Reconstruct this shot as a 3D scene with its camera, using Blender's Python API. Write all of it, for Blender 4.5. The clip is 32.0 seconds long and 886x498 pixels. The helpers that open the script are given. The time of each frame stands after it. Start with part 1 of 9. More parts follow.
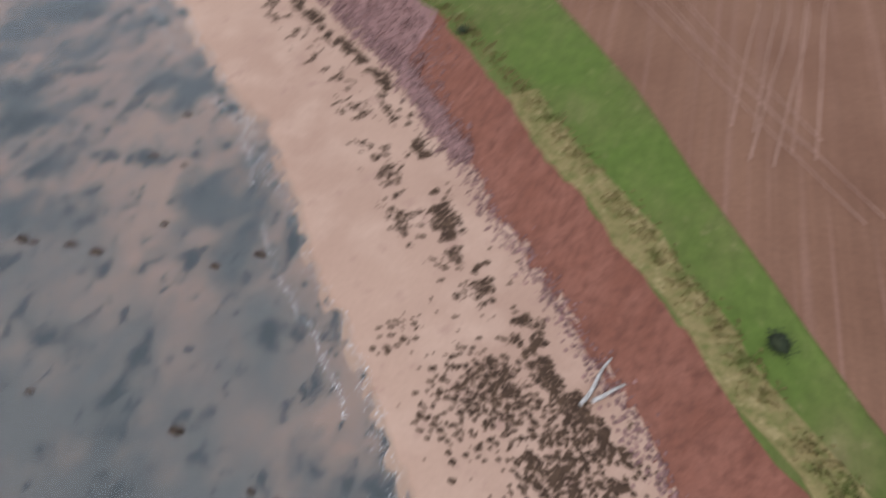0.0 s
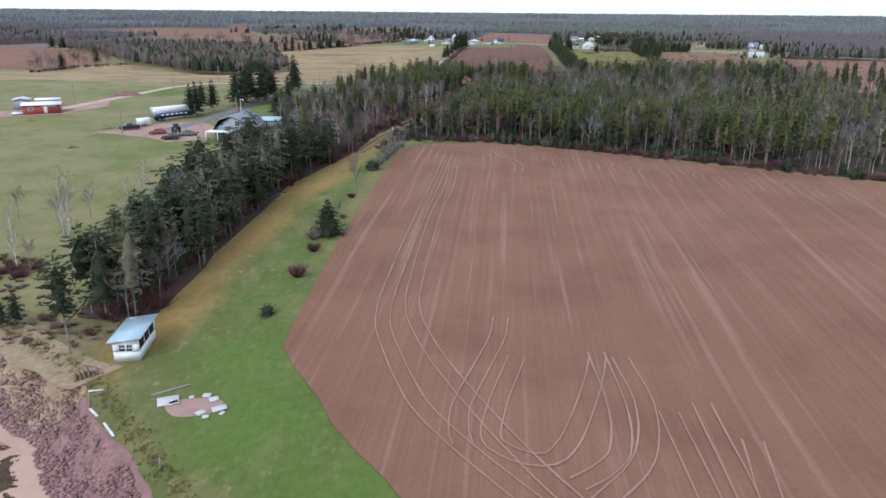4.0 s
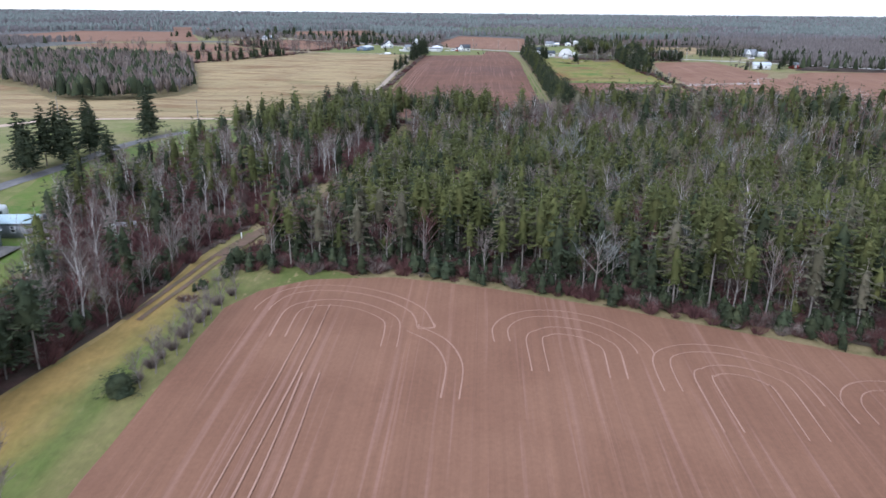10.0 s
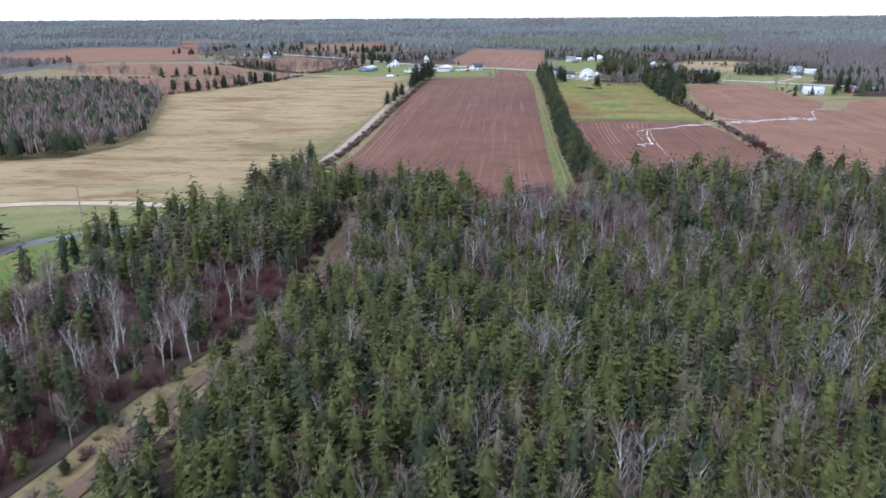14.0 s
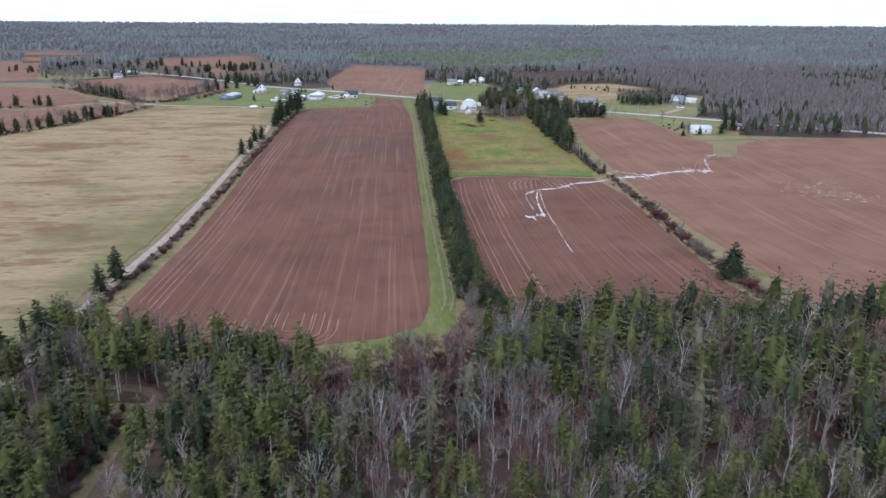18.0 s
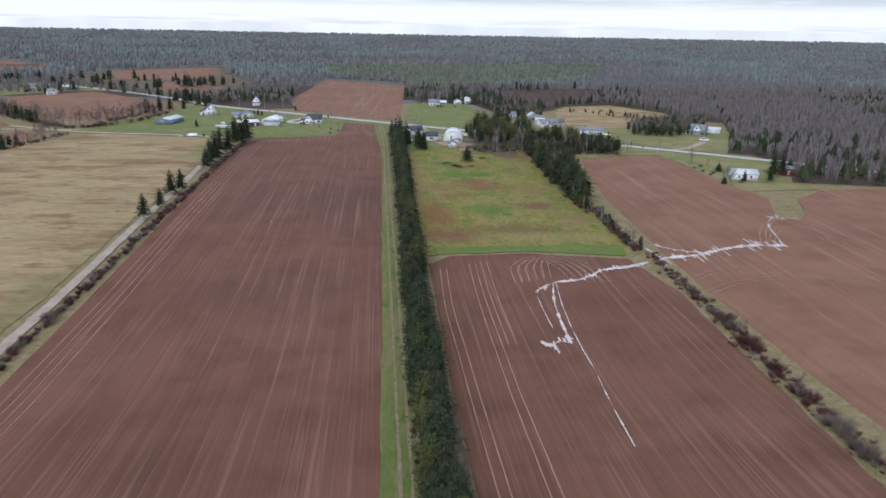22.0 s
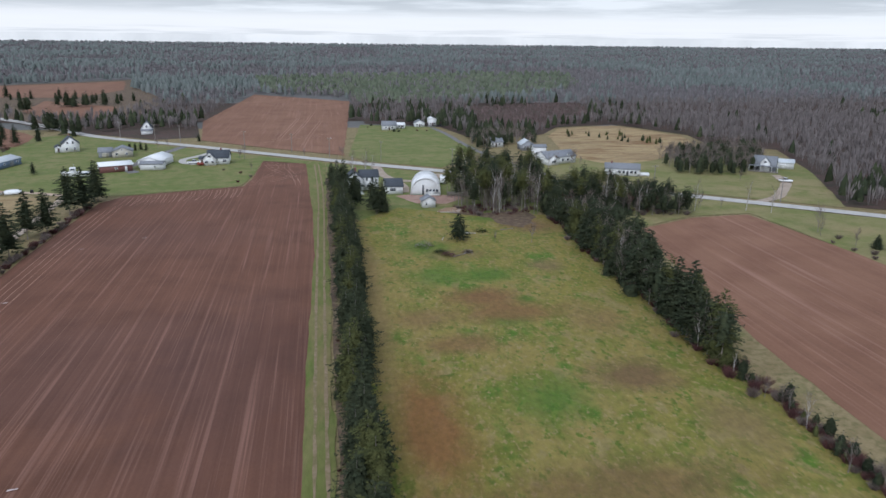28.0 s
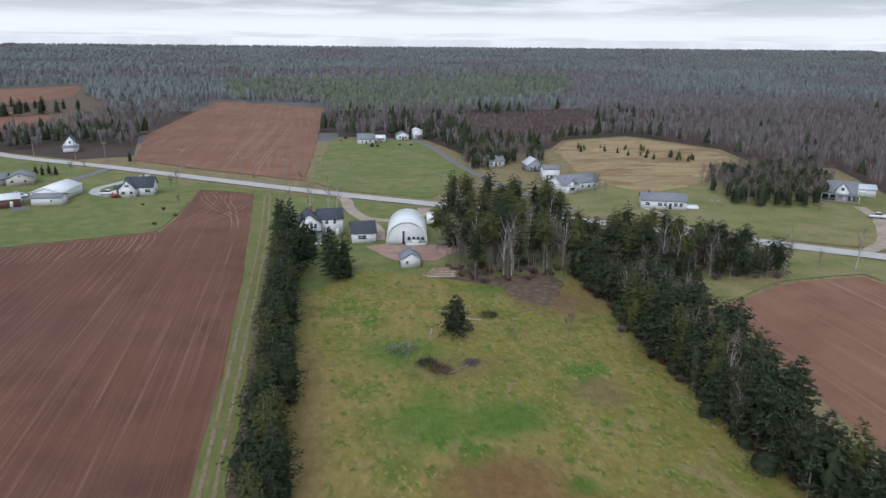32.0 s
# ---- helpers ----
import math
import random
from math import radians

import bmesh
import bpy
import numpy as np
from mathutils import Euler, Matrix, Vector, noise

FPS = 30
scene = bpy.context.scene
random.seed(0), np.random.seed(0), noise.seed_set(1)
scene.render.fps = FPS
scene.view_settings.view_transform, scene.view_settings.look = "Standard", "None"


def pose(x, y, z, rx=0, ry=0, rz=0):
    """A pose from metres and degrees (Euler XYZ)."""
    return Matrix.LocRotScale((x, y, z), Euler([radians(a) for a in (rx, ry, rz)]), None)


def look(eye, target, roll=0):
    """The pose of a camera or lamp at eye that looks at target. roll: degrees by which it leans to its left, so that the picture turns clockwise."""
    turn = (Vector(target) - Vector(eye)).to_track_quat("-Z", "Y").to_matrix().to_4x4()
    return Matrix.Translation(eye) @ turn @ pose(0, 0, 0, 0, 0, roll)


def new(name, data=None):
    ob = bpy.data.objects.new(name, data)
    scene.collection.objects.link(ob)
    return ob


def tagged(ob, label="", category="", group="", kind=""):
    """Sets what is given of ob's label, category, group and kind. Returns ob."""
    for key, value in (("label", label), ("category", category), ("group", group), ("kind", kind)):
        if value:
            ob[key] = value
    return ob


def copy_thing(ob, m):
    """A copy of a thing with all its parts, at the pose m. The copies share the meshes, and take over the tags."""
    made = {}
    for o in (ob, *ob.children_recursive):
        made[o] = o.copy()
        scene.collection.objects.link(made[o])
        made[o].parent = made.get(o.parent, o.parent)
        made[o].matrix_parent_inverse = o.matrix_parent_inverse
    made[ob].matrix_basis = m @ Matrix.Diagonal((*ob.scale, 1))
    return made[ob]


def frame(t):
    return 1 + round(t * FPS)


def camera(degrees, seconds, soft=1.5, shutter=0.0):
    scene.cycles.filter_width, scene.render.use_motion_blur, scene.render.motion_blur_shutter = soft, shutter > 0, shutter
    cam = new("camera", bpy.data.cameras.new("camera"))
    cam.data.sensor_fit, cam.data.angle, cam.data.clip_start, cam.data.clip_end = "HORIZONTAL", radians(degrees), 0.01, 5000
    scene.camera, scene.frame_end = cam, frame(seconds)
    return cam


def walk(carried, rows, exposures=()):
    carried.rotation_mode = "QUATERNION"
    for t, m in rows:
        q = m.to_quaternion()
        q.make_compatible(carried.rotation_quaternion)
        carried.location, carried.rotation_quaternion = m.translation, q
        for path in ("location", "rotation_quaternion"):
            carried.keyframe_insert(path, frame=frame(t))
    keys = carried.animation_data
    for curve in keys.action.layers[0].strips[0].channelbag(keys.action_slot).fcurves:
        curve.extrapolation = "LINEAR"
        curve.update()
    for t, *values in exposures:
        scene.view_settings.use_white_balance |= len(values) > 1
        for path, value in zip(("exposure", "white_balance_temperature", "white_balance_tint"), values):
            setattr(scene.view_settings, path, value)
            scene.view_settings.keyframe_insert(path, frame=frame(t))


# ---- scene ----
cam = camera(62.9, 32.0, shutter=0.4)
PATH = [
    (0, (-0.309, -0.449, 36.606), (-0.66, 0.855, 35.13), 2.2),
    (0.1, (-0.23, -0.143, 36.646), (-0.522, 1.239, 35.23), 2.2),
    (0.3, (-0.021, 0.231, 36.785), (-0.225, 1.749, 35.499), 1.3),
    (0.5, (0.071, 0.62, 36.929), (-0.146, 2.231, 35.763), 0.7),
    (0.7, (-0.066, 1.276, 36.982), (-0.295, 2.975, 35.953), 0.0),
    (1, (-0.246, 2.578, 36.965), (-0.494, 4.387, 36.15), 0.2),
    (1.5, (-0.925, 5.066, 36.978), (-1.18, 6.944, 36.339), 0.4),
    (2, (-1.385, 8.196, 36.926), (-1.642, 10.079, 36.303), 0.3),
    (2.5, (-2.375, 11.5, 36.905), (-2.544, 13.395, 36.289), 0.8),
    (3, (-2.747, 15.212, 36.7), (-2.919, 17.106, 36.083), 0.7),
    (3.5, (-3.148, 20.108, 36.471), (-3.322, 22.001, 35.848), 0.5),
    (5.5, (-6.724, 49.695, 34.874), (-6.852, 51.587, 34.239), 0.6),
    (6, (-6.519, 58.595, 35.003), (-6.644, 60.488, 34.37), 0.4),
    (6.5, (-6.044, 67.26, 35.434), (-6.167, 69.153, 34.801), 0.3),
    (7, (-5.616, 75.72, 36.174), (-5.732, 77.614, 35.542), 0.4),
    (7.5, (-4.837, 83.784, 36.945), (-4.949, 85.679, 36.316), 0.3),
    (8, (-4.117, 91.027, 37.72), (-4.224, 92.922, 37.089), 0.4),
    (8.5, (-2.889, 98.071, 38.21), (-2.994, 99.966, 37.58), 0.4),
    (9, (-1.685, 105.631, 38.427), (-1.786, 107.527, 37.798), 0.4),
    (9.5, (-0.448, 113.358, 38.389), (-0.548, 115.254, 37.759), 0.3),
    (10, (1.024, 121.594, 38.091), (0.926, 123.491, 37.463), 0.5),
    (10.5, (2.482, 130.573, 38.192), (2.383, 132.47, 37.564), 0.8),
    (11, (4.547, 138.951, 38.537), (4.019, 140.773, 37.905), 0.1),
    (11.5, (6.506, 147.962, 39.73), (5.985, 149.786, 39.097), 0.2),
    (12, (8.03, 156.607, 41.246), (7.512, 158.433, 40.614), 0.4),
    (12.5, (9.162, 164.901, 42.976), (8.645, 166.728, 42.348), 0.3),
    (13, (10.106, 172.887, 45.508), (9.587, 174.715, 44.883), 0.2),
    (13.5, (11.411, 180.244, 47.062), (11.203, 182.132, 46.435), -0.8),
    (14, (12.196, 187.143, 48.448), (12.022, 189.037, 47.828), -0.4),
    (14.5, (12.389, 193.795, 49.733), (12.281, 195.694, 49.115), 0.7),
    (15, (12.722, 200.529, 51.943), (12.659, 202.431, 51.327), 0.8),
    (15.5, (13.389, 207.033, 54.282), (13.409, 208.936, 53.668), 0.9),
    (17.5, (16.757, 230.019, 63.253), (16.874, 231.919, 62.64), 0.7),
    (18, (17.86, 238.377, 63.584), (17.987, 240.277, 62.971), 0.4),
    (18.5, (19.476, 248.348, 63.671), (19.616, 250.245, 63.054), 0.5),
    (19, (21.307, 258.891, 63.625), (21.453, 260.787, 63.005), 0.5),
    (19.5, (22.779, 269.556, 63.677), (22.929, 271.452, 63.057), 0.6),
    (20, (23.791, 280.505, 63.935), (23.947, 282.401, 63.317), 0.7),
    (20.5, (24.667, 291.973, 64.243), (24.83, 293.873, 63.641), 0.9),
    (21, (25.457, 304.299, 64.443), (25.623, 306.201, 63.846), 0.9),
    (21.5, (25.925, 316.887, 64.719), (26.096, 318.786, 64.118), 1.0),
    (22, (26.364, 329.594, 64.572), (26.538, 331.498, 63.985), 1.1),
    (22.5, (26.985, 342.512, 64.69), (27.164, 344.419, 64.112), 1.0),
    (23, (27.306, 355.693, 64.858), (27.492, 357.599, 64.279), 1.1),
    (23.5, (27.874, 368.852, 65.13), (28.064, 370.756, 64.548), 1.1),
    (24, (28.569, 381.97, 65.101), (28.763, 383.881, 64.542), 1.0),
    (24.5, (28.759, 394.622, 64.777), (28.957, 396.532, 64.217), 1.0),
    (25, (28.37, 407.463, 64.352), (28.573, 409.372, 63.789), 1.0),
    (25.5, (28.004, 419.827, 64.145), (28.213, 421.735, 63.583), 1.0),
    (26, (28.353, 431.473, 64.061), (28.566, 433.38, 63.499), 1.0),
    (29, (34.132, 501.204, 54.89), (34.475, 503.093, 54.33), 0.6),
    (30, (36.877, 519.536, 54.066), (37.219, 521.426, 53.509), 0.6),
    (31, (40.517, 536.799, 54.361), (40.861, 538.689, 53.804), 0.6),
    (32, (44.018, 554.181, 54.872), (44.363, 556.071, 54.318), 0.6),
]
walk(cam, [(t, look(eye, target, roll)) for t, eye, target, roll in PATH], exposures=((0, 0.18, 6600, 13), (2, 0.36, 6100, 11), (6, 0.52, 5950, 12), (11, 0.77, 5850, 13), (14, 0.8, 5800, 14), (18, 0.48, 5850, 14), (24, 0.12, 6200, 11), (32, 0.06, 6200, 11)))

# ---- light: overcast sky, bright towards the horizon ----
world = bpy.data.worlds.new("overcast_sky")
scene.world = world
world.use_nodes = True
wn, wl = world.node_tree.nodes, world.node_tree.links
wn.clear()
SUN_EL, SUN_ROT = radians(38), radians(205)
w_out = wn.new("ShaderNodeOutputWorld")
sky = wn.new("ShaderNodeTexSky")
sky.sky_type, sky.sun_disc, sky.sun_elevation, sky.sun_rotation = "NISHITA", False, SUN_EL, SUN_ROT
bg_sky = wn.new("ShaderNodeBackground")
bg_sky.inputs["Strength"].default_value = 0.08
wl.new(sky.outputs[0], bg_sky.inputs["Color"])
w_tc = wn.new("ShaderNodeTexCoord")
w_sep = wn.new("ShaderNodeSeparateXYZ")
wl.new(w_tc.outputs["Generated"], w_sep.inputs[0])
# cloud bases seen at a slant: divide the direction by its height
w_add = wn.new("ShaderNodeMath"); w_add.operation = "MAXIMUM"; w_add.inputs[1].default_value = 0.0
wl.new(w_sep.outputs[2], w_add.inputs[0])
w_off = wn.new("ShaderNodeMath"); w_off.operation = "ADD"; w_off.inputs[1].default_value = 0.035
wl.new(w_add.outputs[0], w_off.inputs[0])
w_div = wn.new("ShaderNodeVectorMath"); w_div.operation = "DIVIDE"
w_cmb = wn.new("ShaderNodeCombineXYZ")
for k in range(3):
    wl.new(w_off.outputs[0], w_cmb.inputs[k])
wl.new(w_tc.outputs["Generated"], w_div.inputs[0])
wl.new(w_cmb.outputs[0], w_div.inputs[1])
w_noise = wn.new("ShaderNodeTexNoise")
w_noise.inputs["Scale"].default_value, w_noise.inputs["Detail"].default_value, w_noise.inputs["Roughness"].default_value = 0.33, 7.0, 0.58
wl.new(w_div.outputs[0], w_noise.inputs["Vector"])
w_ramp = wn.new("ShaderNodeValToRGB")
w_ramp.color_ramp.elements[0].position, w_ramp.color_ramp.elements[0].color = 0.42, (0.55, 0.61, 0.67, 1)
w_ramp.color_ramp.elements[1].position, w_ramp.color_ramp.elements[1].color = 0.6, (0.9, 0.96, 1.02, 1)
wl.new(w_noise.outputs[0], w_ramp.inputs[0])
# the deck thins and brightens overhead
w_up = wn.new("ShaderNodeMapRange")
w_up.inputs[1].default_value, w_up.inputs[2].default_value = 0.06, 0.35
wl.new(w_sep.outputs[2], w_up.inputs[0])
w_deck = wn.new("ShaderNodeMix"); w_deck.data_type = "RGBA"
wl.new(w_up.outputs[0], w_deck.inputs[0])
wl.new(w_ramp.outputs[0], w_deck.inputs[6])
w_deck.inputs[7].default_value = (0.82, 0.93, 1.09, 1)
# brighter gap below the cloud deck near the horizon
w_band = wn.new("ShaderNodeValToRGB")
e = w_band.color_ramp.elements
e[0].position, e[0].color = 0.0, (0.55, 0.55, 0.55, 1)
e[1].position, e[1].color = 0.05, (0.0, 0.0, 0.0, 1)
m = e.new(0.008); m.color = (0.95, 0.95, 0.95, 1)
m = e.new(0.022); m.color = (0.92, 0.92, 0.92, 1)
m = e.new(0.03); m.color = (0.3, 0.3, 0.3, 1)
w_wob = wn.new("ShaderNodeMath"); w_wob.operation = "MULTIPLY_ADD"; w_wob.inputs[1].default_value = 0.03
wl.new(w_noise.outputs[0], w_wob.inputs[0])
w_shift = wn.new("ShaderNodeMath"); w_shift.operation = "SUBTRACT"; w_shift.inputs[1].default_value = 0.015
wl.new(w_sep.outputs[2], w_shift.inputs[0])
wl.new(w_shift.outputs[0], w_wob.inputs[2])
wl.new(w_wob.outputs[0], w_band.inputs[0])
w_mix = wn.new("ShaderNodeMix"); w_mix.data_type = "RGBA"
wl.new(w_band.outputs[0], w_mix.inputs[0])
wl.new(w_deck.outputs[2], w_mix.inputs[6])
w_mix.inputs[7].default_value = (1.0, 1.03, 1.07, 1)
bg_cloud = wn.new("ShaderNodeBackground")
bg_cloud.inputs["Strength"].default_value = 0.92
wl.new(w_mix.outputs[2], bg_cloud.inputs["Color"])
w_sh = wn.new("ShaderNodeMixShader")
w_sh.inputs[0].default_value = 0.93
wl.new(bg_sky.outputs[0], w_sh.inputs[1])
wl.new(bg_cloud.outputs[0], w_sh.inputs[2])
wl.new(w_sh.outputs[0], w_out.inputs[0])
sun = new("sun", bpy.data.lights.new("sun", "SUN"))
sun.data.energy, sun.data.angle, sun.data.color = 1.85, radians(25), (0.94, 0.97, 1.03)
sun.rotation_euler = (radians(90) - SUN_EL, 0, math.pi - SUN_ROT)


# ---- materials ----
def material(name, colours, rough=0.9, spots=(), bump=(0, 0), stripes=None, metal=0.0, spec=0.2, island=0.0, rnd=0.0, grain=None, stretch=(1, 1, 1), patches=(), streaks=()):
    """Principled surface. colours: two or three base colours mixed by coarse noise. grain: (scale, amount) fine light/dark speckle.
    spots: (scale, threshold, colour, softness) patches. stripes: (scale, amount, axis). island / rnd: brightness change per piece or per object."""
    mat = bpy.data.materials.new(name)
    mat.use_nodes = True
    n, l = mat.node_tree.nodes, mat.node_tree.links
    bsdf = n["Principled BSDF"]
    bsdf.inputs["Roughness"].default_value, bsdf.inputs["Metallic"].default_value = rough, metal
    bsdf.inputs["Specular IOR Level"].default_value = spec
    tc = n.new("ShaderNodeTexCoord")
    mp = n.new("ShaderNodeMapping")
    mp.inputs["Scale"].default_value = stretch
    l.new(tc.outputs["Object"], mp.inputs[0])

    def tex(scale, detail=4.0, rough_=0.55, vec=None):
        t = n.new("ShaderNodeTexNoise")
        t.inputs["Scale"].default_value, t.inputs["Detail"].default_value, t.inputs["Roughness"].default_value = scale, detail, rough_
        l.new((vec or mp).outputs[0], t.inputs["Vector"])
        return t

    def blend(fac, a, b, mode="MIX", amount=None):
        m = n.new("ShaderNodeMix")
        m.data_type, m.blend_type = "RGBA", mode
        if amount is not None:
            m.inputs[0].default_value = amount
        else:
            l.new(fac, m.inputs[0])
        for k, v in ((6, a), (7, b)):
            if isinstance(v, tuple):
                m.inputs[k].default_value = (*v, 1)
            else:
                l.new(v, m.inputs[k])
        return m.outputs[2]

    def ramp(src, lo, hi):
        r = n.new("ShaderNodeMapRange")
        r.inputs[1].default_value, r.inputs[2].default_value = lo, hi
        l.new(src, r.inputs[0])
        return r.outputs[0]

    scale = colours[-1]
    cols = colours[:-1]
    col = cols[0]
    if len(cols) > 1:
        col = blend(ramp(tex(scale).outputs[0], 0.35, 0.65), cols[0], cols[1])
    if len(cols) > 2:
        col = blend(ramp(tex(scale * 3.7, 5.0).outputs[0], 0.45, 0.7), col, cols[2])
    for s, thr, c, soft in spots:
        col = blend(ramp(tex(s, 5.0, 0.6).outputs[0], thr, thr + soft), col, c)
    for px, py, rx, ry, c, strength in patches:
        pm = n.new("ShaderNodeMapping")
        pm.inputs["Location"].default_value = (-px / rx, -py / ry, 0)
        pm.inputs["Scale"].default_value = (1 / rx, 1 / ry, 0)
        l.new(tc.outputs["Object"], pm.inputs[0])
        ln = n.new("ShaderNodeVectorMath"); ln.operation = "LENGTH"
        l.new(pm.outputs[0], ln.inputs[0])
        ad = n.new("ShaderNodeMath"); ad.operation = "MULTIPLY_ADD"; ad.inputs[1].default_value = 1.7
        l.new(tex(0.09, 6.0, 0.65).outputs[0], ad.inputs[0])
        l.new(ln.outputs["Value"], ad.inputs[2])
        mr = n.new("ShaderNodeMapRange")
        mr.inputs[1].default_value, mr.inputs[2].default_value, mr.inputs[3].default_value, mr.inputs[4].default_value = 1.25, 2.1, strength, 0.0
        l.new(ad.outputs[0], mr.inputs[0])
        col = blend(mr.outputs[0], col, c)
    for s, amount, axis in (stripes or ()):
        st = n.new("ShaderNodeMapping")
        st.inputs["Scale"].default_value = (s, 0.004, 0.02) if axis == "x" else (0.004, s, 0.02)
        l.new(tc.outputs["Object"], st.inputs[0])
        t1 = tex(1.0, 6.0, 0.7, st)
        col = blend(None, col, blend(ramp(t1.outputs[0], 0.3, 0.7), (0.62, 0.6, 0.6), (1.0, 1.0, 1.0)), "MULTIPLY", amount)
    for sx, sy, thr, c, strength in streaks:
        st = n.new("ShaderNodeMapping")
        st.inputs["Scale"].default_value = (sx, sy, 0.02)
        l.new(tc.outputs["Object"], st.inputs[0])
        m2 = n.new("ShaderNodeMath"); m2.operation = "MULTIPLY"; m2.inputs[1].default_value = strength
        l.new(ramp(tex(1.0, 3.0, 0.6, st).outputs[0], thr, thr + 0.12), m2.inputs[0])
        col = blend(m2.outputs[0], col, c)
    if grain:
        col = blend(None, col, blend(ramp(tex(grain[0], 6.0, 0.7).outputs[0], 0.25, 0.75), (0.45, 0.45, 0.45), (1.0, 1.0, 1.0)), "MULTIPLY", grain[1])
    if island or rnd:
        src = n.new("ShaderNodeNewGeometry").outputs["Random Per Island"] if island else n.new("ShaderNodeObjectInfo").outputs["Random"]
        amount = island or rnd
        hsv = n.new("ShaderNodeHueSaturation")
        r = n.new("ShaderNodeMapRange")
        r.inputs[3].default_value, r.inputs[4].default_value = 1 - amount, 1 + amount
        l.new(src, r.inputs[0])
        l.new(r.outputs[0], hsv.inputs["Value"])
        if isinstance(col, tuple):
            hsv.inputs["Color"].default_value = (*col, 1)
        else:
            l.new(col, hsv.inputs["Color"])
        col = hsv.outputs[0]
    if isinstance(col, tuple):
        bsdf.inputs["Base Color"].default_value = (*col, 1)
    else:
        l.new(col, bsdf.inputs["Base Color"])
    if bump[0]:
        b = n.new("ShaderNodeBump")
        b.inputs["Strength"].default_value, b.inputs["Distance"].default_value = 0.6, bump[1]
        l.new(tex(bump[0], 5.0, 0.65).outputs[0], b.inputs["Height"])
        l.new(b.outputs[0], bsdf.inputs["Normal"])
    return mat


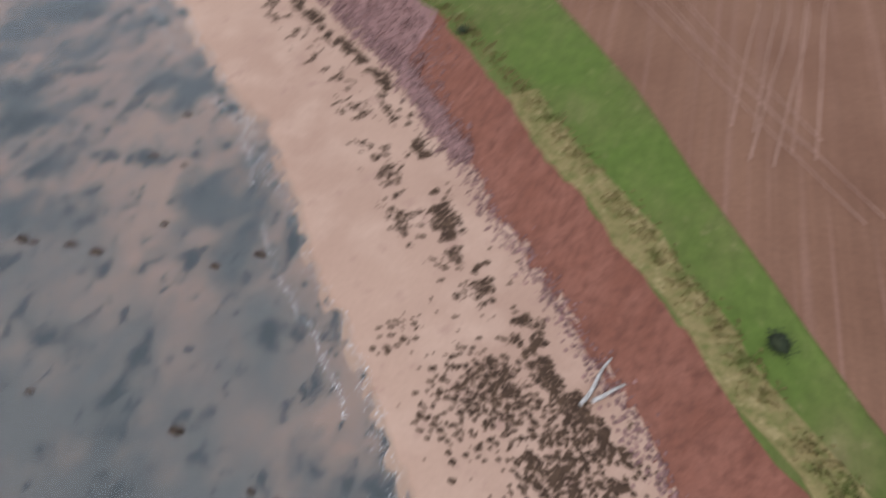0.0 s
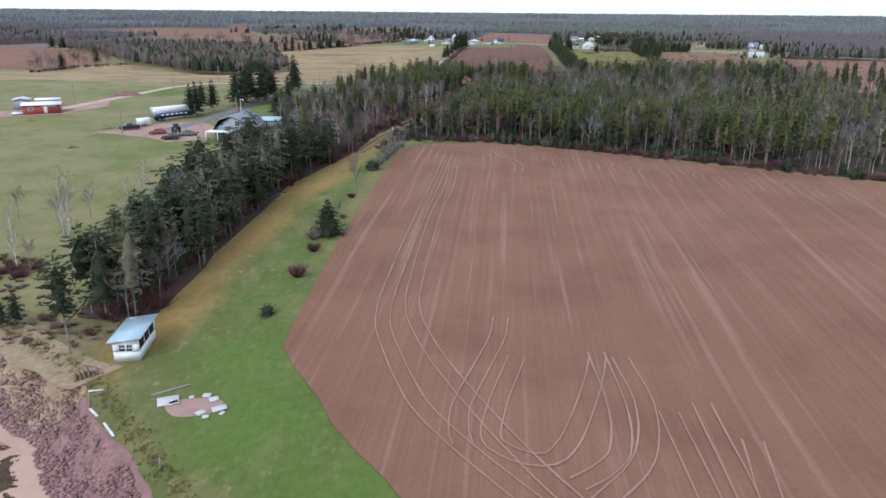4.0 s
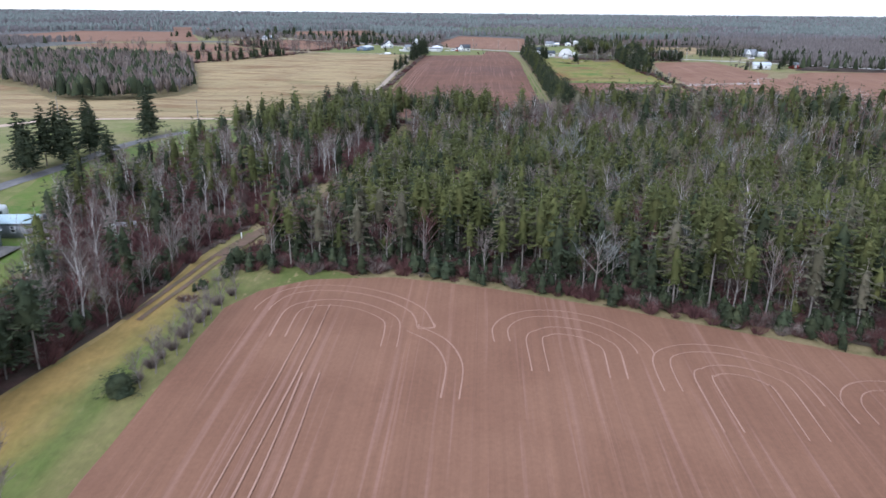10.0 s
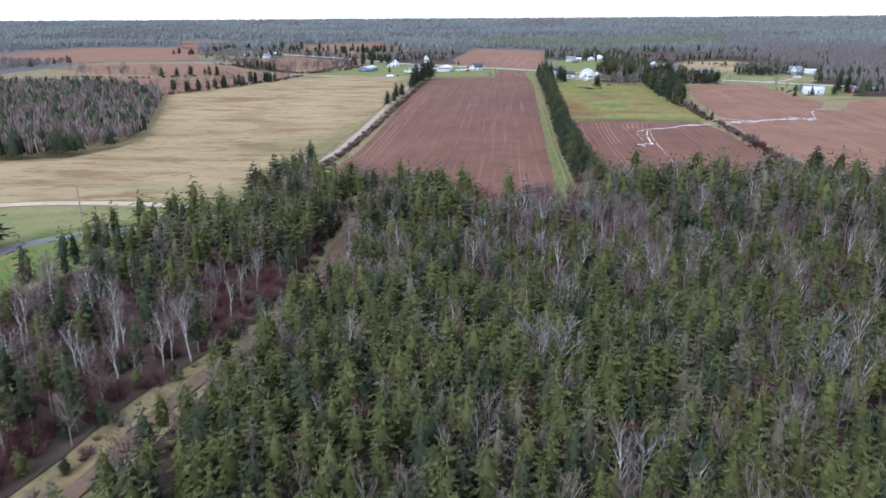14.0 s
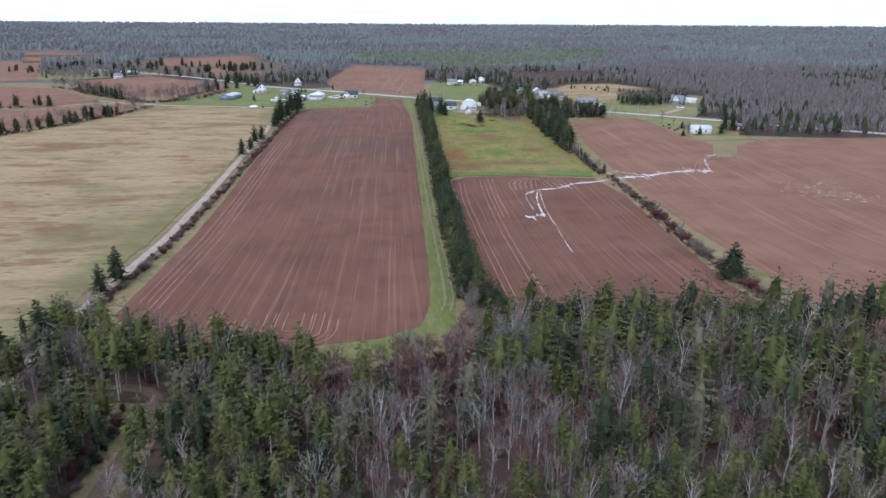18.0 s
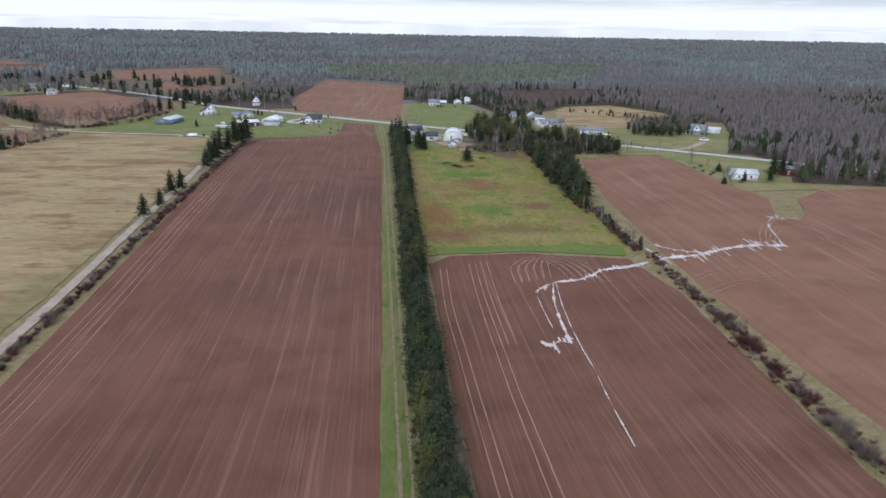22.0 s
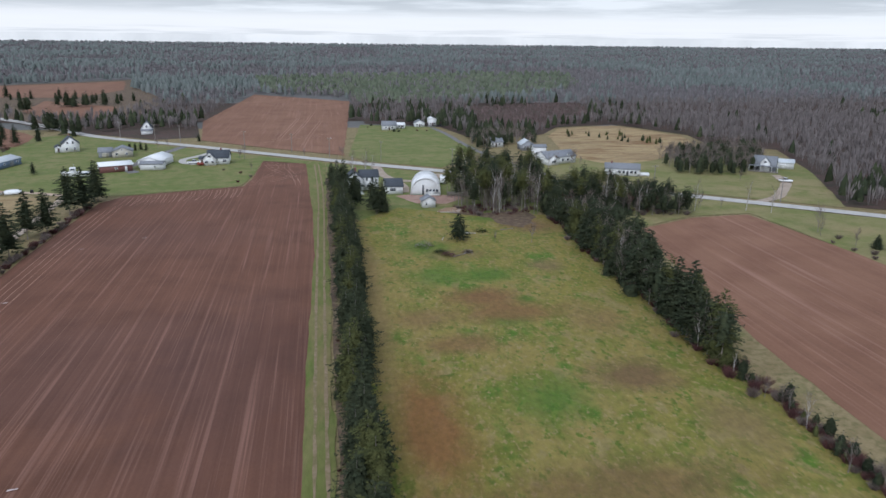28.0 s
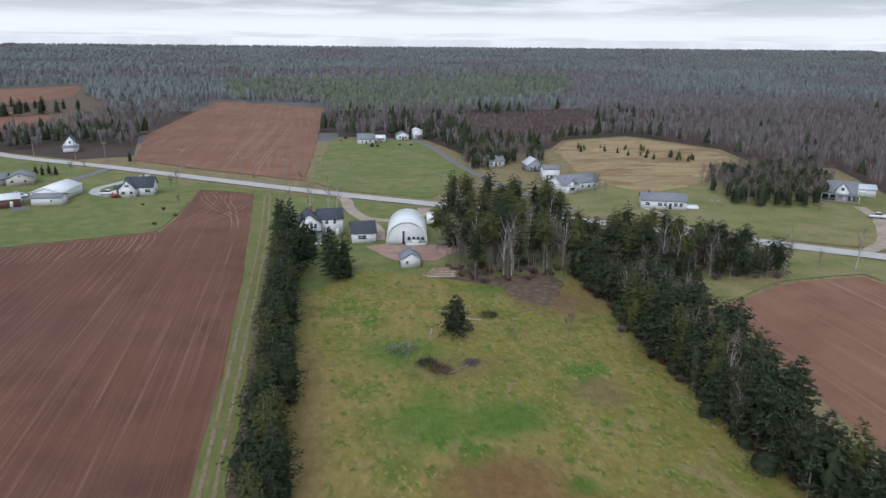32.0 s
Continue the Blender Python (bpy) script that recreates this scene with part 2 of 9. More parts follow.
M = dict(
    soil=material("red_soil", ((0.246, 0.123, 0.076), (0.283, 0.148, 0.093), (0.216, 0.105, 0.065), 0.018), 0.95, stripes=((0.16, 0.3, "x"), (0.55, 0.3, "x"), (1.6, 0.45, "x")), streaks=((0.55, 0.012, 0.57, (0.33, 0.185, 0.14), 0.45), (1.6, 0.02, 0.58, (0.31, 0.17, 0.13), 0.45)), grain=(2.2, 0.4), bump=(3.0, 0.08)),
    soil_dark=material("damp_red_soil", ((0.173, 0.077, 0.048), (0.207, 0.097, 0.062), (0.143, 0.065, 0.041), 0.02), 0.92, stripes=((0.15, 0.4, "x"), (0.5, 0.35, "x"), (1.5, 0.5, "x")), streaks=((0.9, 0.011, 0.56, (0.265, 0.14, 0.105), 0.45), (2.4, 0.02, 0.57, (0.25, 0.13, 0.097), 0.5)), grain=(2.2, 0.35), bump=(3.0, 0.08),
                       patches=((-12, 606, 26, 26, (0.13, 0.066, 0.052), 0.5), (15, 600, 20, 40, (0.125, 0.063, 0.05), 0.5), (2, 505, 24, 18, (0.14, 0.07, 0.053), 0.4), (-20, 690, 30, 20, (0.14, 0.07, 0.053), 0.4))),
    track=material("pressed_soil_track", ((0.35, 0.205, 0.152), (0.305, 0.172, 0.126), 0.15), 0.9, grain=(1.4, 0.35)),
    # silty water, its base colour whitened to stand for the mirrored sky
    puddle_sky_silt=material("sky_whitened_silt", ((0.6, 0.5, 0.47), (0.42, 0.31, 0.27), 0.3), 0.25, spec=0.5, grain=(0.9, 0.25)),
    grass=material("spring_grass", ((0.14, 0.14, 0.045), (0.1, 0.125, 0.03), (0.195, 0.17, 0.068), 0.06), 0.95, spots=((0.22, 0.58, (0.235, 0.19, 0.085), 0.14), (0.07, 0.52, (0.09, 0.128, 0.026), 0.14), (0.9, 0.58, (0.26, 0.21, 0.1), 0.1)), grain=(1.2, 0.65), bump=(2.5, 0.15), stretch=(1, 0.6, 1),
                   patches=tuple((x, y, 8.0, 9.0, (0.102, 0.16, 0.028), 0.78) for x, y in ((14, 34), (4, 46), (-6, 58), (-16, 71), (-26, 82), (-31, 95))) + tuple((x, y, 7.0, 9.0, (0.105, 0.15, 0.032), 0.65) for x, y in ((-34, 112), (-35, 130)))
                   + ((-34.5, 155, 4.5, 22, (0.105, 0.14, 0.032), 0.6), (-34.5, 188, 4.5, 22, (0.115, 0.14, 0.036), 0.5), (-31.8, 165, 2.2, 40, (0.24, 0.185, 0.08), 0.55))
                   + tuple((x, y, 4.8, 20, (0.33, 0.21, 0.07), 0.9) for x, y in ((-45.5, 108), (-46, 134), (-46, 160), (-43, 184), (-40.5, 206)))),
    grass_lush=material("lush_grass", ((0.09, 0.145, 0.026), (0.125, 0.16, 0.036), (0.16, 0.165, 0.052), 0.06), 0.95, spots=((0.35, 0.56, (0.175, 0.155, 0.06), 0.15), (0.12, 0.6, (0.2, 0.165, 0.075), 0.12)), grain=(1.6, 0.5), bump=(2.5, 0.1)),
    margin=material("mown_margin_grass", ((0.12, 0.145, 0.035), (0.165, 0.165, 0.055), (0.2, 0.175, 0.075), 0.12), 0.95, spots=((0.3, 0.55, (0.09, 0.135, 0.026), 0.12), (0.08, 0.58, (0.22, 0.175, 0.08), 0.12)), grain=(1.5, 0.6), bump=(2.5, 0.12), stretch=(1, 0.3, 1)),
    lawn=material("pale_lawn", ((0.2, 0.19, 0.075), (0.255, 0.21, 0.1), (0.145, 0.16, 0.045), 0.025), 0.95, spots=((0.03, 0.56, (0.265, 0.205, 0.1), 0.15), (0.25, 0.58, (0.13, 0.145, 0.04), 0.15), (0.012, 0.56, (0.11, 0.145, 0.035), 0.12)), grain=(1.0, 0.6), bump=(2.0, 0.1)),
    village=material("mown_village_grass", ((0.145, 0.165, 0.05), (0.2, 0.19, 0.075), (0.115, 0.15, 0.036), 0.05), 0.95, spots=((0.09, 0.58, (0.24, 0.2, 0.09), 0.14), (0.3, 0.58, (0.11, 0.145, 0.035), 0.15)), grain=(1.0, 0.6), bump=(2.0, 0.1)),
    bank=material("sandy_grass_bank", ((0.4, 0.28, 0.19), (0.33, 0.24, 0.14), (0.27, 0.2, 0.105), 0.35), 0.95, spots=((0.25, 0.56, (0.23, 0.18, 0.09), 0.12), (0.7, 0.6, (0.15, 0.1, 0.07), 0.1)), grain=(2.0, 0.6), bump=(2.0, 0.2)),
    paddock=material("mixed_pasture", ((0.202, 0.18, 0.038), (0.275, 0.205, 0.068), (0.135, 0.155, 0.025), 0.05), 0.95,
                     spots=((0.1, 0.56, (0.09, 0.155, 0.02), 0.1), (0.28, 0.56, (0.25, 0.2, 0.075), 0.08), (0.6, 0.56, (0.11, 0.145, 0.022), 0.08), (1.3, 0.56, (0.29, 0.225, 0.095), 0.08)), grain=(0.9, 0.8), bump=(1.5, 0.35), stretch=(1, 0.6, 1),
                     patches=((68, 583, 8, 9, (0.07, 0.15, 0.018), 0.8), (69, 618, 4.5, 4.5, (0.065, 0.14, 0.018), 0.85), (75.5, 628.6, 2.6, 2.6, (0.07, 0.14, 0.018), 0.8), (60, 648, 10, 9, (0.08, 0.155, 0.02), 0.75), (72, 646, 7, 6, (0.075, 0.15, 0.02), 0.75), (58, 671, 9, 9, (0.09, 0.15, 0.022), 0.7), (85, 703, 10, 5, (0.085, 0.15, 0.022), 0.75),
                              (66, 631, 9, 7, (0.2, 0.105, 0.045), 0.9), (70, 622, 11, 6, (0.21, 0.115, 0.046), 0.85), (56, 606, 9, 5, (0.21, 0.12, 0.05), 0.75), (88, 616, 7, 10, (0.23, 0.15, 0.06), 0.7), (51, 620, 7, 6, (0.22, 0.135, 0.058), 0.7), (84, 589, 9, 7, (0.17, 0.1, 0.05), 0.85), (87, 652, 5, 6, (0.2, 0.14, 0.065), 0.7), (94, 694, 9, 12, (0.18, 0.105, 0.052), 0.85), (67, 664, 10, 5, (0.17, 0.12, 0.052), 0.55),
                              (46, 578, 7, 20, (0.21, 0.1, 0.036), 0.9), (49, 552, 12, 9, (0.19, 0.09, 0.045), 0.9), (73, 558, 18, 6, (0.17, 0.1, 0.045), 0.7), (95, 572, 7, 9, (0.2, 0.14, 0.06), 0.7), (80, 549, 24, 5, (0.27, 0.2, 0.08), 0.75), (41.5, 640, 3, 60, (0.27, 0.19, 0.075), 0.85))),
    dry=material("dry_field_grass", ((0.39, 0.28, 0.145), (0.34, 0.255, 0.13), (0.275, 0.185, 0.1), 0.03), 0.95, spots=((0.045, 0.55, (0.22, 0.125, 0.06), 0.1), (0.13, 0.55, (0.24, 0.145, 0.07), 0.08), (0.5, 0.58, (0.2, 0.14, 0.075), 0.08), (0.02, 0.6, (0.2, 0.175, 0.075), 0.15), (0.3, 0.6, (0.37, 0.27, 0.15), 0.12)), grain=(0.9, 0.7), bump=(1.5, 0.3), stretch=(0.35, 0.9, 1),
                 patches=((-57, 430, 9, 110, (0.16, 0.15, 0.055), 0.75), (-75, 455, 20, 30, (0.18, 0.16, 0.065), 0.5), (-62, 720, 10, 40, (0.15, 0.145, 0.055), 0.6))),
    golden=material("golden_dead_grass", ((0.34, 0.232, 0.09), (0.29, 0.205, 0.082), (0.2, 0.17, 0.065), 0.12), 0.95, spots=((0.3, 0.54, (0.17, 0.165, 0.055), 0.2),), grain=(2.5, 0.45), bump=(3.0, 0.15)),
    tan=material("bleached_bank_grass", ((0.28, 0.215, 0.115), (0.22, 0.165, 0.082), (0.15, 0.13, 0.055), 0.2), 0.95, spots=((0.08, 0.56, (0.13, 0.13, 0.045), 0.15),), grain=(2.5, 0.6), bump=(3.0, 0.15)),
    straw=material("straw_bank_grass", ((0.3, 0.23, 0.1), (0.24, 0.19, 0.075), (0.15, 0.15, 0.045), 0.35), 0.95, spots=((0.25, 0.54, (0.13, 0.15, 0.04), 0.15), (0.8, 0.56, (0.36, 0.28, 0.13), 0.1)), grain=(2.5, 0.6), bump=(3.0, 0.25)),
    rut=material("worn_grass_rut", ((0.25, 0.18, 0.11), (0.17, 0.145, 0.065), (0.3, 0.22, 0.15), 0.4), 0.95, grain=(1.5, 0.5)),
    floor=material("forest_floor", ((0.075, 0.05, 0.04), (0.06, 0.05, 0.035), (0.1, 0.055, 0.045), 0.06), 0.95, grain=(1.2, 0.6), bump=(1.0, 0.3)),
    brush_floor=material("dead_brush_ground", ((0.13, 0.085, 0.06), (0.1, 0.07, 0.05), (0.2, 0.15, 0.09), 0.15), 0.95, grain=(1.5, 0.6), bump=(1.0, 0.3)),
    sand=material("pink_beach_sand", ((0.44, 0.285, 0.21), (0.39, 0.245, 0.18), (0.48, 0.32, 0.24), 0.06), 0.9, spots=((0.5, 0.58, (0.36, 0.22, 0.17), 0.15),), grain=(3.0, 0.25), bump=(2.0, 0.05)),
    wet_sand=material("wet_sand_seabed", ((0.27, 0.185, 0.15), (0.33, 0.22, 0.17), (0.22, 0.17, 0.15), 0.08), 0.5, spots=((0.1, 0.47, (0.085, 0.092, 0.095), 0.12), (0.035, 0.5, (0.13, 0.125, 0.12), 0.12), (0.3, 0.56, (0.055, 0.062, 0.065), 0.08), (0.8, 0.6, (0.06, 0.065, 0.065), 0.06)), grain=(1.2, 0.3), spec=0.4, stretch=(1, 0.7, 1)),
    clay=material("red_clay_bank", ((0.21, 0.082, 0.055), (0.255, 0.107, 0.075), (0.165, 0.066, 0.046), 0.4), 0.92, grain=(2.0, 0.5), bump=(1.6, 0.35), stretch=(1, 1, 0.4)),
    stone=material("rubble_sandstone", ((0.215, 0.12, 0.11), (0.27, 0.155, 0.142), (0.165, 0.095, 0.09), 0.5), 0.9, island=0.35, grain=(4.0, 0.3)),
    weed=material("dried_seaweed", ((0.07, 0.04, 0.025), (0.11, 0.065, 0.04), (0.05, 0.03, 0.02), 0.8), 0.85, grain=(5.0, 0.5), bump=(6.0, 0.05)),
    dirt=material("dirt_road", ((0.46, 0.34, 0.26), (0.4, 0.27, 0.2), (0.5, 0.4, 0.32), 0.12), 0.95, grain=(1.5, 0.3), bump=(2.0, 0.05)),
    gravel_red=material("red_gravel_yard", ((0.33, 0.2, 0.16), (0.38, 0.26, 0.21), (0.28, 0.17, 0.13), 0.12), 0.95, grain=(2.0, 0.35), bump=(3.0, 0.04)),
    lane=material("pale_farm_lane", ((0.36, 0.285, 0.225), (0.3, 0.23, 0.175), (0.41, 0.34, 0.275), 0.15), 0.95, grain=(1.5, 0.35)),
    trail=material("brown_dirt_trail", ((0.17, 0.105, 0.075), (0.135, 0.085, 0.06), (0.12, 0.1, 0.05), 0.3), 0.95, grain=(1.8, 0.5), bump=(2.0, 0.08)),
    asphalt=material("grey_asphalt", ((0.16, 0.15, 0.15), (0.2, 0.185, 0.18), (0.13, 0.125, 0.125), 0.15), 0.85, grain=(4.0, 0.25)),
    road=material("bleached_asphalt", ((0.4, 0.38, 0.35), (0.46, 0.43, 0.4), (0.36, 0.34, 0.32), 0.12), 0.85, grain=(3.0, 0.2)),
    bark=material("grey_bark", ((0.22, 0.185, 0.165), (0.29, 0.26, 0.24), (0.14, 0.12, 0.105), 0.8), 0.95, grain=(6.0, 0.5)),
    dead=material("dead_grey_twigs", ((0.25, 0.218, 0.19), (0.165, 0.142, 0.125), 0.5), 0.95, island=0.45),
    birch=material("white_birch_bark", ((0.55, 0.52, 0.49), (0.42, 0.39, 0.36), (0.2, 0.18, 0.16), 1.2), 0.85),
    twig=material("bare_brown_twigs", ((0.165, 0.128, 0.11), (0.126, 0.097, 0.085), (0.215, 0.176, 0.155), 0.1), 0.95, island=0.35),
    # brown twigs greyed in colour to suggest haze over the farther woods
    twig_hazed=material("hazed_wood_twigs", ((0.165, 0.143, 0.137), (0.14, 0.12, 0.115), (0.195, 0.172, 0.166), 0.05), 0.95, island=0.22),
    twig_red=material("reddish_shrub_twigs", ((0.105, 0.045, 0.043), (0.078, 0.036, 0.035), (0.135, 0.066, 0.058), 0.1), 0.95, island=0.35),
    needle=material("spruce_needles", ((0.06, 0.067, 0.027), (0.078, 0.083, 0.03), (0.102, 0.102, 0.038), 0.09), 0.95, spec=0.05, island=0.45, grain=(3.0, 0.4)),
    needle_dark=material("dark_spruce_needles", ((0.031, 0.04, 0.024), (0.04, 0.048, 0.027), (0.054, 0.06, 0.031), 0.12), 0.95, spec=0.05, island=0.4, grain=(3.0, 0.4)),
    needle_pale=material("lichen_grey_needles", ((0.1, 0.09, 0.06), (0.125, 0.112, 0.078), (0.075, 0.07, 0.042), 0.2), 0.95, spec=0.05, island=0.4, grain=(3.0, 0.4)),
    lichen=material("silver_lichen_twigs", ((0.15, 0.15, 0.137), (0.115, 0.115, 0.105), (0.19, 0.19, 0.175), 0.3), 0.95, spec=0.05, island=0.35),
    # far crowns: paler and bluer, aerial haze mixed into the base colour
    far_green_hazed=material("hazed_conifer_foliage", ((0.105, 0.122, 0.112), (0.125, 0.138, 0.13), (0.148, 0.156, 0.15), 0.006), 0.95, spec=0.05, island=0.14),
    far_brown_hazed=material("hazed_bare_crowns", ((0.165, 0.152, 0.154), (0.19, 0.174, 0.178), (0.15, 0.136, 0.138), 0.005), 0.95, spec=0.05, island=0.14),
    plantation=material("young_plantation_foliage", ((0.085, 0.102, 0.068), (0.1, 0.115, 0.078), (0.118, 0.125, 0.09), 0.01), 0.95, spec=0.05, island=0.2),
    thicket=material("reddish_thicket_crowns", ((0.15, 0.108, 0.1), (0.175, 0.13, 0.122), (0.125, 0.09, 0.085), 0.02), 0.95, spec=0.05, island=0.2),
    # far ground takes the tone of the haze-coloured crowns
    far_floor_hazed=material("hazed_wood_ground", ((0.13, 0.12, 0.116), (0.115, 0.115, 0.106), (0.15, 0.136, 0.132), 0.004), 0.95, grain=(0.05, 0.4)),
)


# ---- tools for building ----
def put(name, V, F, mats, index=None, smooth=False):
    """A mesh object from arrays of corners and triangles."""
    V, F = np.asarray(V, np.float32).reshape(-1, 3), np.asarray(F, np.int32).reshape(-1, 3)
    me = bpy.data.meshes.new(name)
    me.vertices.add(len(V))
    me.vertices.foreach_set("co", V.ravel())
    me.loops.add(len(F) * 3)
    me.loops.foreach_set("vertex_index", F.ravel())
    me.polygons.add(len(F))
    me.polygons.foreach_set("loop_start", np.arange(0, len(F) * 3, 3, dtype=np.int32))
    for m_ in (mats if isinstance(mats, (list, tuple)) else [mats]):
        me.materials.append(m_)
    if index is not None:
        me.polygons.foreach_set("material_index", np.asarray(index, np.int32))
    if smooth:
        me.polygons.foreach_set("use_smooth", np.ones(len(F), bool))
    me.update(calc_edges=True)
    me.validate()
    return new(name, me)


from mathutils.geometry import tessellate_polygon


KNOT_Y = (-6000, -3000, 100, 160, 200, 260, 320, 400, 450, 500, 560, 680, 760, 820, 1000, 2000, 3000, 5200)
KNOT_Z = (0, 0, 0, 1.2, 2.5, 4.2, 4.6, 2, -0.3, -0.3, 0.7, 1.8, 1.2, 1.2, 0.5, 2, 4, 9)


def land(y):
    """Height of the land: gentle rises along the way inland."""
    return float(np.interp(y, KNOT_Y, KNOT_Z))


def wobble(pts, step, amount, seed=0.0, closed=True):
    """The outline with more corners, each pushed a little off the straight."""
    out = []
    n = len(pts)
    for i in range(n if closed else n - 1):
        a, b = Vector(pts[i]), Vector(pts[(i + 1) % n])
        k = max(1, int((b - a).length / step))
        for j in range(k):
            p = a.lerp(b, j / k)
            q = Vector((p.x * 0.13, p.y * 0.13, seed))
            q2 = q * 4.3
            out.append((p.x + amount * (noise.noise(q) + 0.55 * noise.noise(q2)), p.y + amount * (noise.noise(q + Vector((31, 7, 3))) + 0.55 * noise.noise(q2 + Vector((5, 17, 3))))))
    if not closed:
        out.append(tuple(pts[-1]))
    return out


def sheet(name, pts, lift, mat, label, category, kind="structure", step=6.0, rough=0.5):
    """A piece of ground cover that follows the land."""
    pts = wobble(pts, step, rough, lift * 10)
    bm = bmesh.new()
    vs = [bm.verts.new((x, y, 0)) for x, y in pts]
    for tri in tessellate_polygon([[v.co.copy() for v in vs]]):
        if len(set(tri)) == 3:
            bm.faces.new([vs[k] for k in tri])
    lo, hi = min(p[1] for p in pts), max(p[1] for p in pts)
    for k in KNOT_Y:
        if lo < k < hi:
            bmesh.ops.bisect_plane(bm, geom=bm.verts[:] + bm.edges[:] + bm.faces[:], plane_co=(0, k, 0), plane_no=(0, 1, 0))
    bmesh.ops.triangulate(bm, faces=bm.faces[:], ngon_method="EAR_CLIP")
    for v in bm.verts:
        v.co.z = land(v.co.y) + lift
    bmesh.ops.recalc_face_normals(bm, faces=bm.faces[:])
    if sum(f.normal.z for f in bm.faces) < 0:
        bmesh.ops.reverse_faces(bm, faces=bm.faces[:])
    me = bpy.data.meshes.new(name)
    bm.to_mesh(me)
    bm.free()
    me.materials.append(mat)
    return tagged(new(name, me), label, category, "", kind)


def smooth_line(pts, step=3.0):
    """A Catmull-Rom line through the points."""
    P = [Vector((*p, 0)) for p in pts]
    P = [P[0] * 2 - P[1]] + P + [P[-1] * 2 - P[-2]]
    out = []
    for i in range(1, len(P) - 2):
        a, b, c, d = P[i - 1:i + 3]
        k = max(2, int((c - b).length / step))
        for j in range(k):
            t = j / k
            out.append(0.5 * (2 * b + (c - a) * t + (2 * a - 5 * b + 4 * c - d) * t * t + (3 * b - a - 3 * c + d) * t ** 3))
    out.append(P[-2])
    return out


def strip_arrays(pts, width, lift, wander=0.0, step=3.0, breaks=0.0, rng=None):
    """Corners and triangles of a band along a line."""
    line = smooth_line(pts, step)
    V, F = [], []
    for i, p in enumerate(line):
        d = (line[min(i + 1, len(line) - 1)] - line[max(i - 1, 0)]).normalized()
        s = Vector((-d.y, d.x, 0))
        w = width / 2 * (1 + wander * noise.noise(p * 0.2))
        w2 = width / 2 * (1 + wander * noise.noise(p * 0.2 + Vector((9, 9, 9))))
        for q in (p + s * w, p - s * w2):
            V.append((q.x, q.y, land(q.y) + lift))
        if i and not (breaks and rng.random() < breaks):
            k = 2 * i
            F += [(k - 2, k - 1, k), (k, k - 1, k + 1)]
    return V, F


def band(name, pts, width, lift, mat, label, category, wander=0.15, kind="structure"):
    V, F = strip_arrays(pts, width, lift, wander)
    return tagged(put(name, V, F, mat), label, category, "", kind)


def join_arrays(items):
    V, F, n = [], [], 0
    for v, f in items:
        V.append(np.asarray(v, float).reshape(-1, 3))
        F.append(np.asarray(f, int).reshape(-1, 3) + n)
        n += len(V[-1])
    return np.concatenate(V), np.concatenate(F)


def inside(poly, x, y):
    """Which of the places lie inside the outline."""
    x, y = np.asarray(x, float), np.asarray(y, float)
    hit = np.zeros(x.shape, bool)
    for (ax, ay), (bx, by) in zip(poly, poly[1:] + poly[:1]):
        if ay != by:
            hit ^= ((ay > y) != (by > y)) & (x < (bx - ax) * (y - ay) / (by - ay) + ax)
    return hit


# ---- the ground ----
CLIFF = [(420, -380), (120, -93), (60, -29), (36, -4), (13, 22), (8, 29), (0, 39), (-5, 45), (-11, 52), (-15, 57), (-20, 62), (-26, 67), (-34, 75),
         (-41, 82), (-45, 87), (-54, 92), (-68, 101), (-79, 108), (-97, 129), (-111, 139), (-150, 166), (-260, 240), (-420, 350), (-680, 660), (-820, 970), (-880, 1130), (-1000, 1340), (-1400, 1800), (-1990, 2400), (-3200, 3300), (-4100, 4600)]
coast = CLIFF[:1] + wobble(CLIFF[1:21], 0.9, 0.9, 4.0, closed=False) + CLIFF[20:]
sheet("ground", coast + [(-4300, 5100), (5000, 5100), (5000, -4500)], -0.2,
      M["far_floor_hazed"], "Brown and grey-green winter land reaching to the horizon", "ground", rough=0.0, step=60)

FIELD_A = [(-28.3, 98), (-29.6, 118), (-30.5, 141), (-30.7, 178), (-30.4, 203), (-27.5, 209), (-22, 213), (-11, 214.8), (3, 211.6), (19, 206), (50, 193), (120, 164), (300, 91), (420, -330), (90, -80), (58, -34), (18, 27), (12, 37), (7, 45.3), (1.2, 55.5), (-7, 67), (-16.3, 79.3), (-26.5, 94.5)]
FIELD_B = [(-42, 384), (-44, 488), (-46, 600), (-46, 740), (-40, 752), (0, 766), (2, 780), (3, 826), (23, 817), (26.9, 724), (28.2, 672), (27.2, 600), (26.8, 480), (25.8, 402), (25.1, 387), (22.4, 375), (14, 368.8), (2, 366), (-7, 363.3), (-19, 364.5), (-29, 370)]
FIELD_C = [(40, 372), (39.8, 450), (40.4, 524), (47, 531), (70, 533), (99, 527), (104, 500), (102, 445), (98, 400), (101, 372)]
FIELD_D = [(111, 362), (112, 540), (115, 600), (122, 655), (128, 684), (151, 696), (172, 698), (177, 650), (178, 622), (181, 600), (170, 573), (176, 568), (183, 576), (193, 599), (212, 615), (285, 621), (420, 590), (420, 350)]
FIELD_E = [(-36, 902), (-50, 1000), (-36, 1236), (56, 1158), (41, 840), (4, 868)]
DRY = [(-55, 366), (-69, 364), (-93, 359), (-138, 350), (-300, 345), (-282, 447), (-266, 500), (-225, 473), (-172, 413), (-142, 420), (-136, 470), (-174, 570), (-200, 632), (-185, 660), (-155, 735), (-135, 769), (-67, 752), (-57, 690), (-56, 575), (-54, 400)]
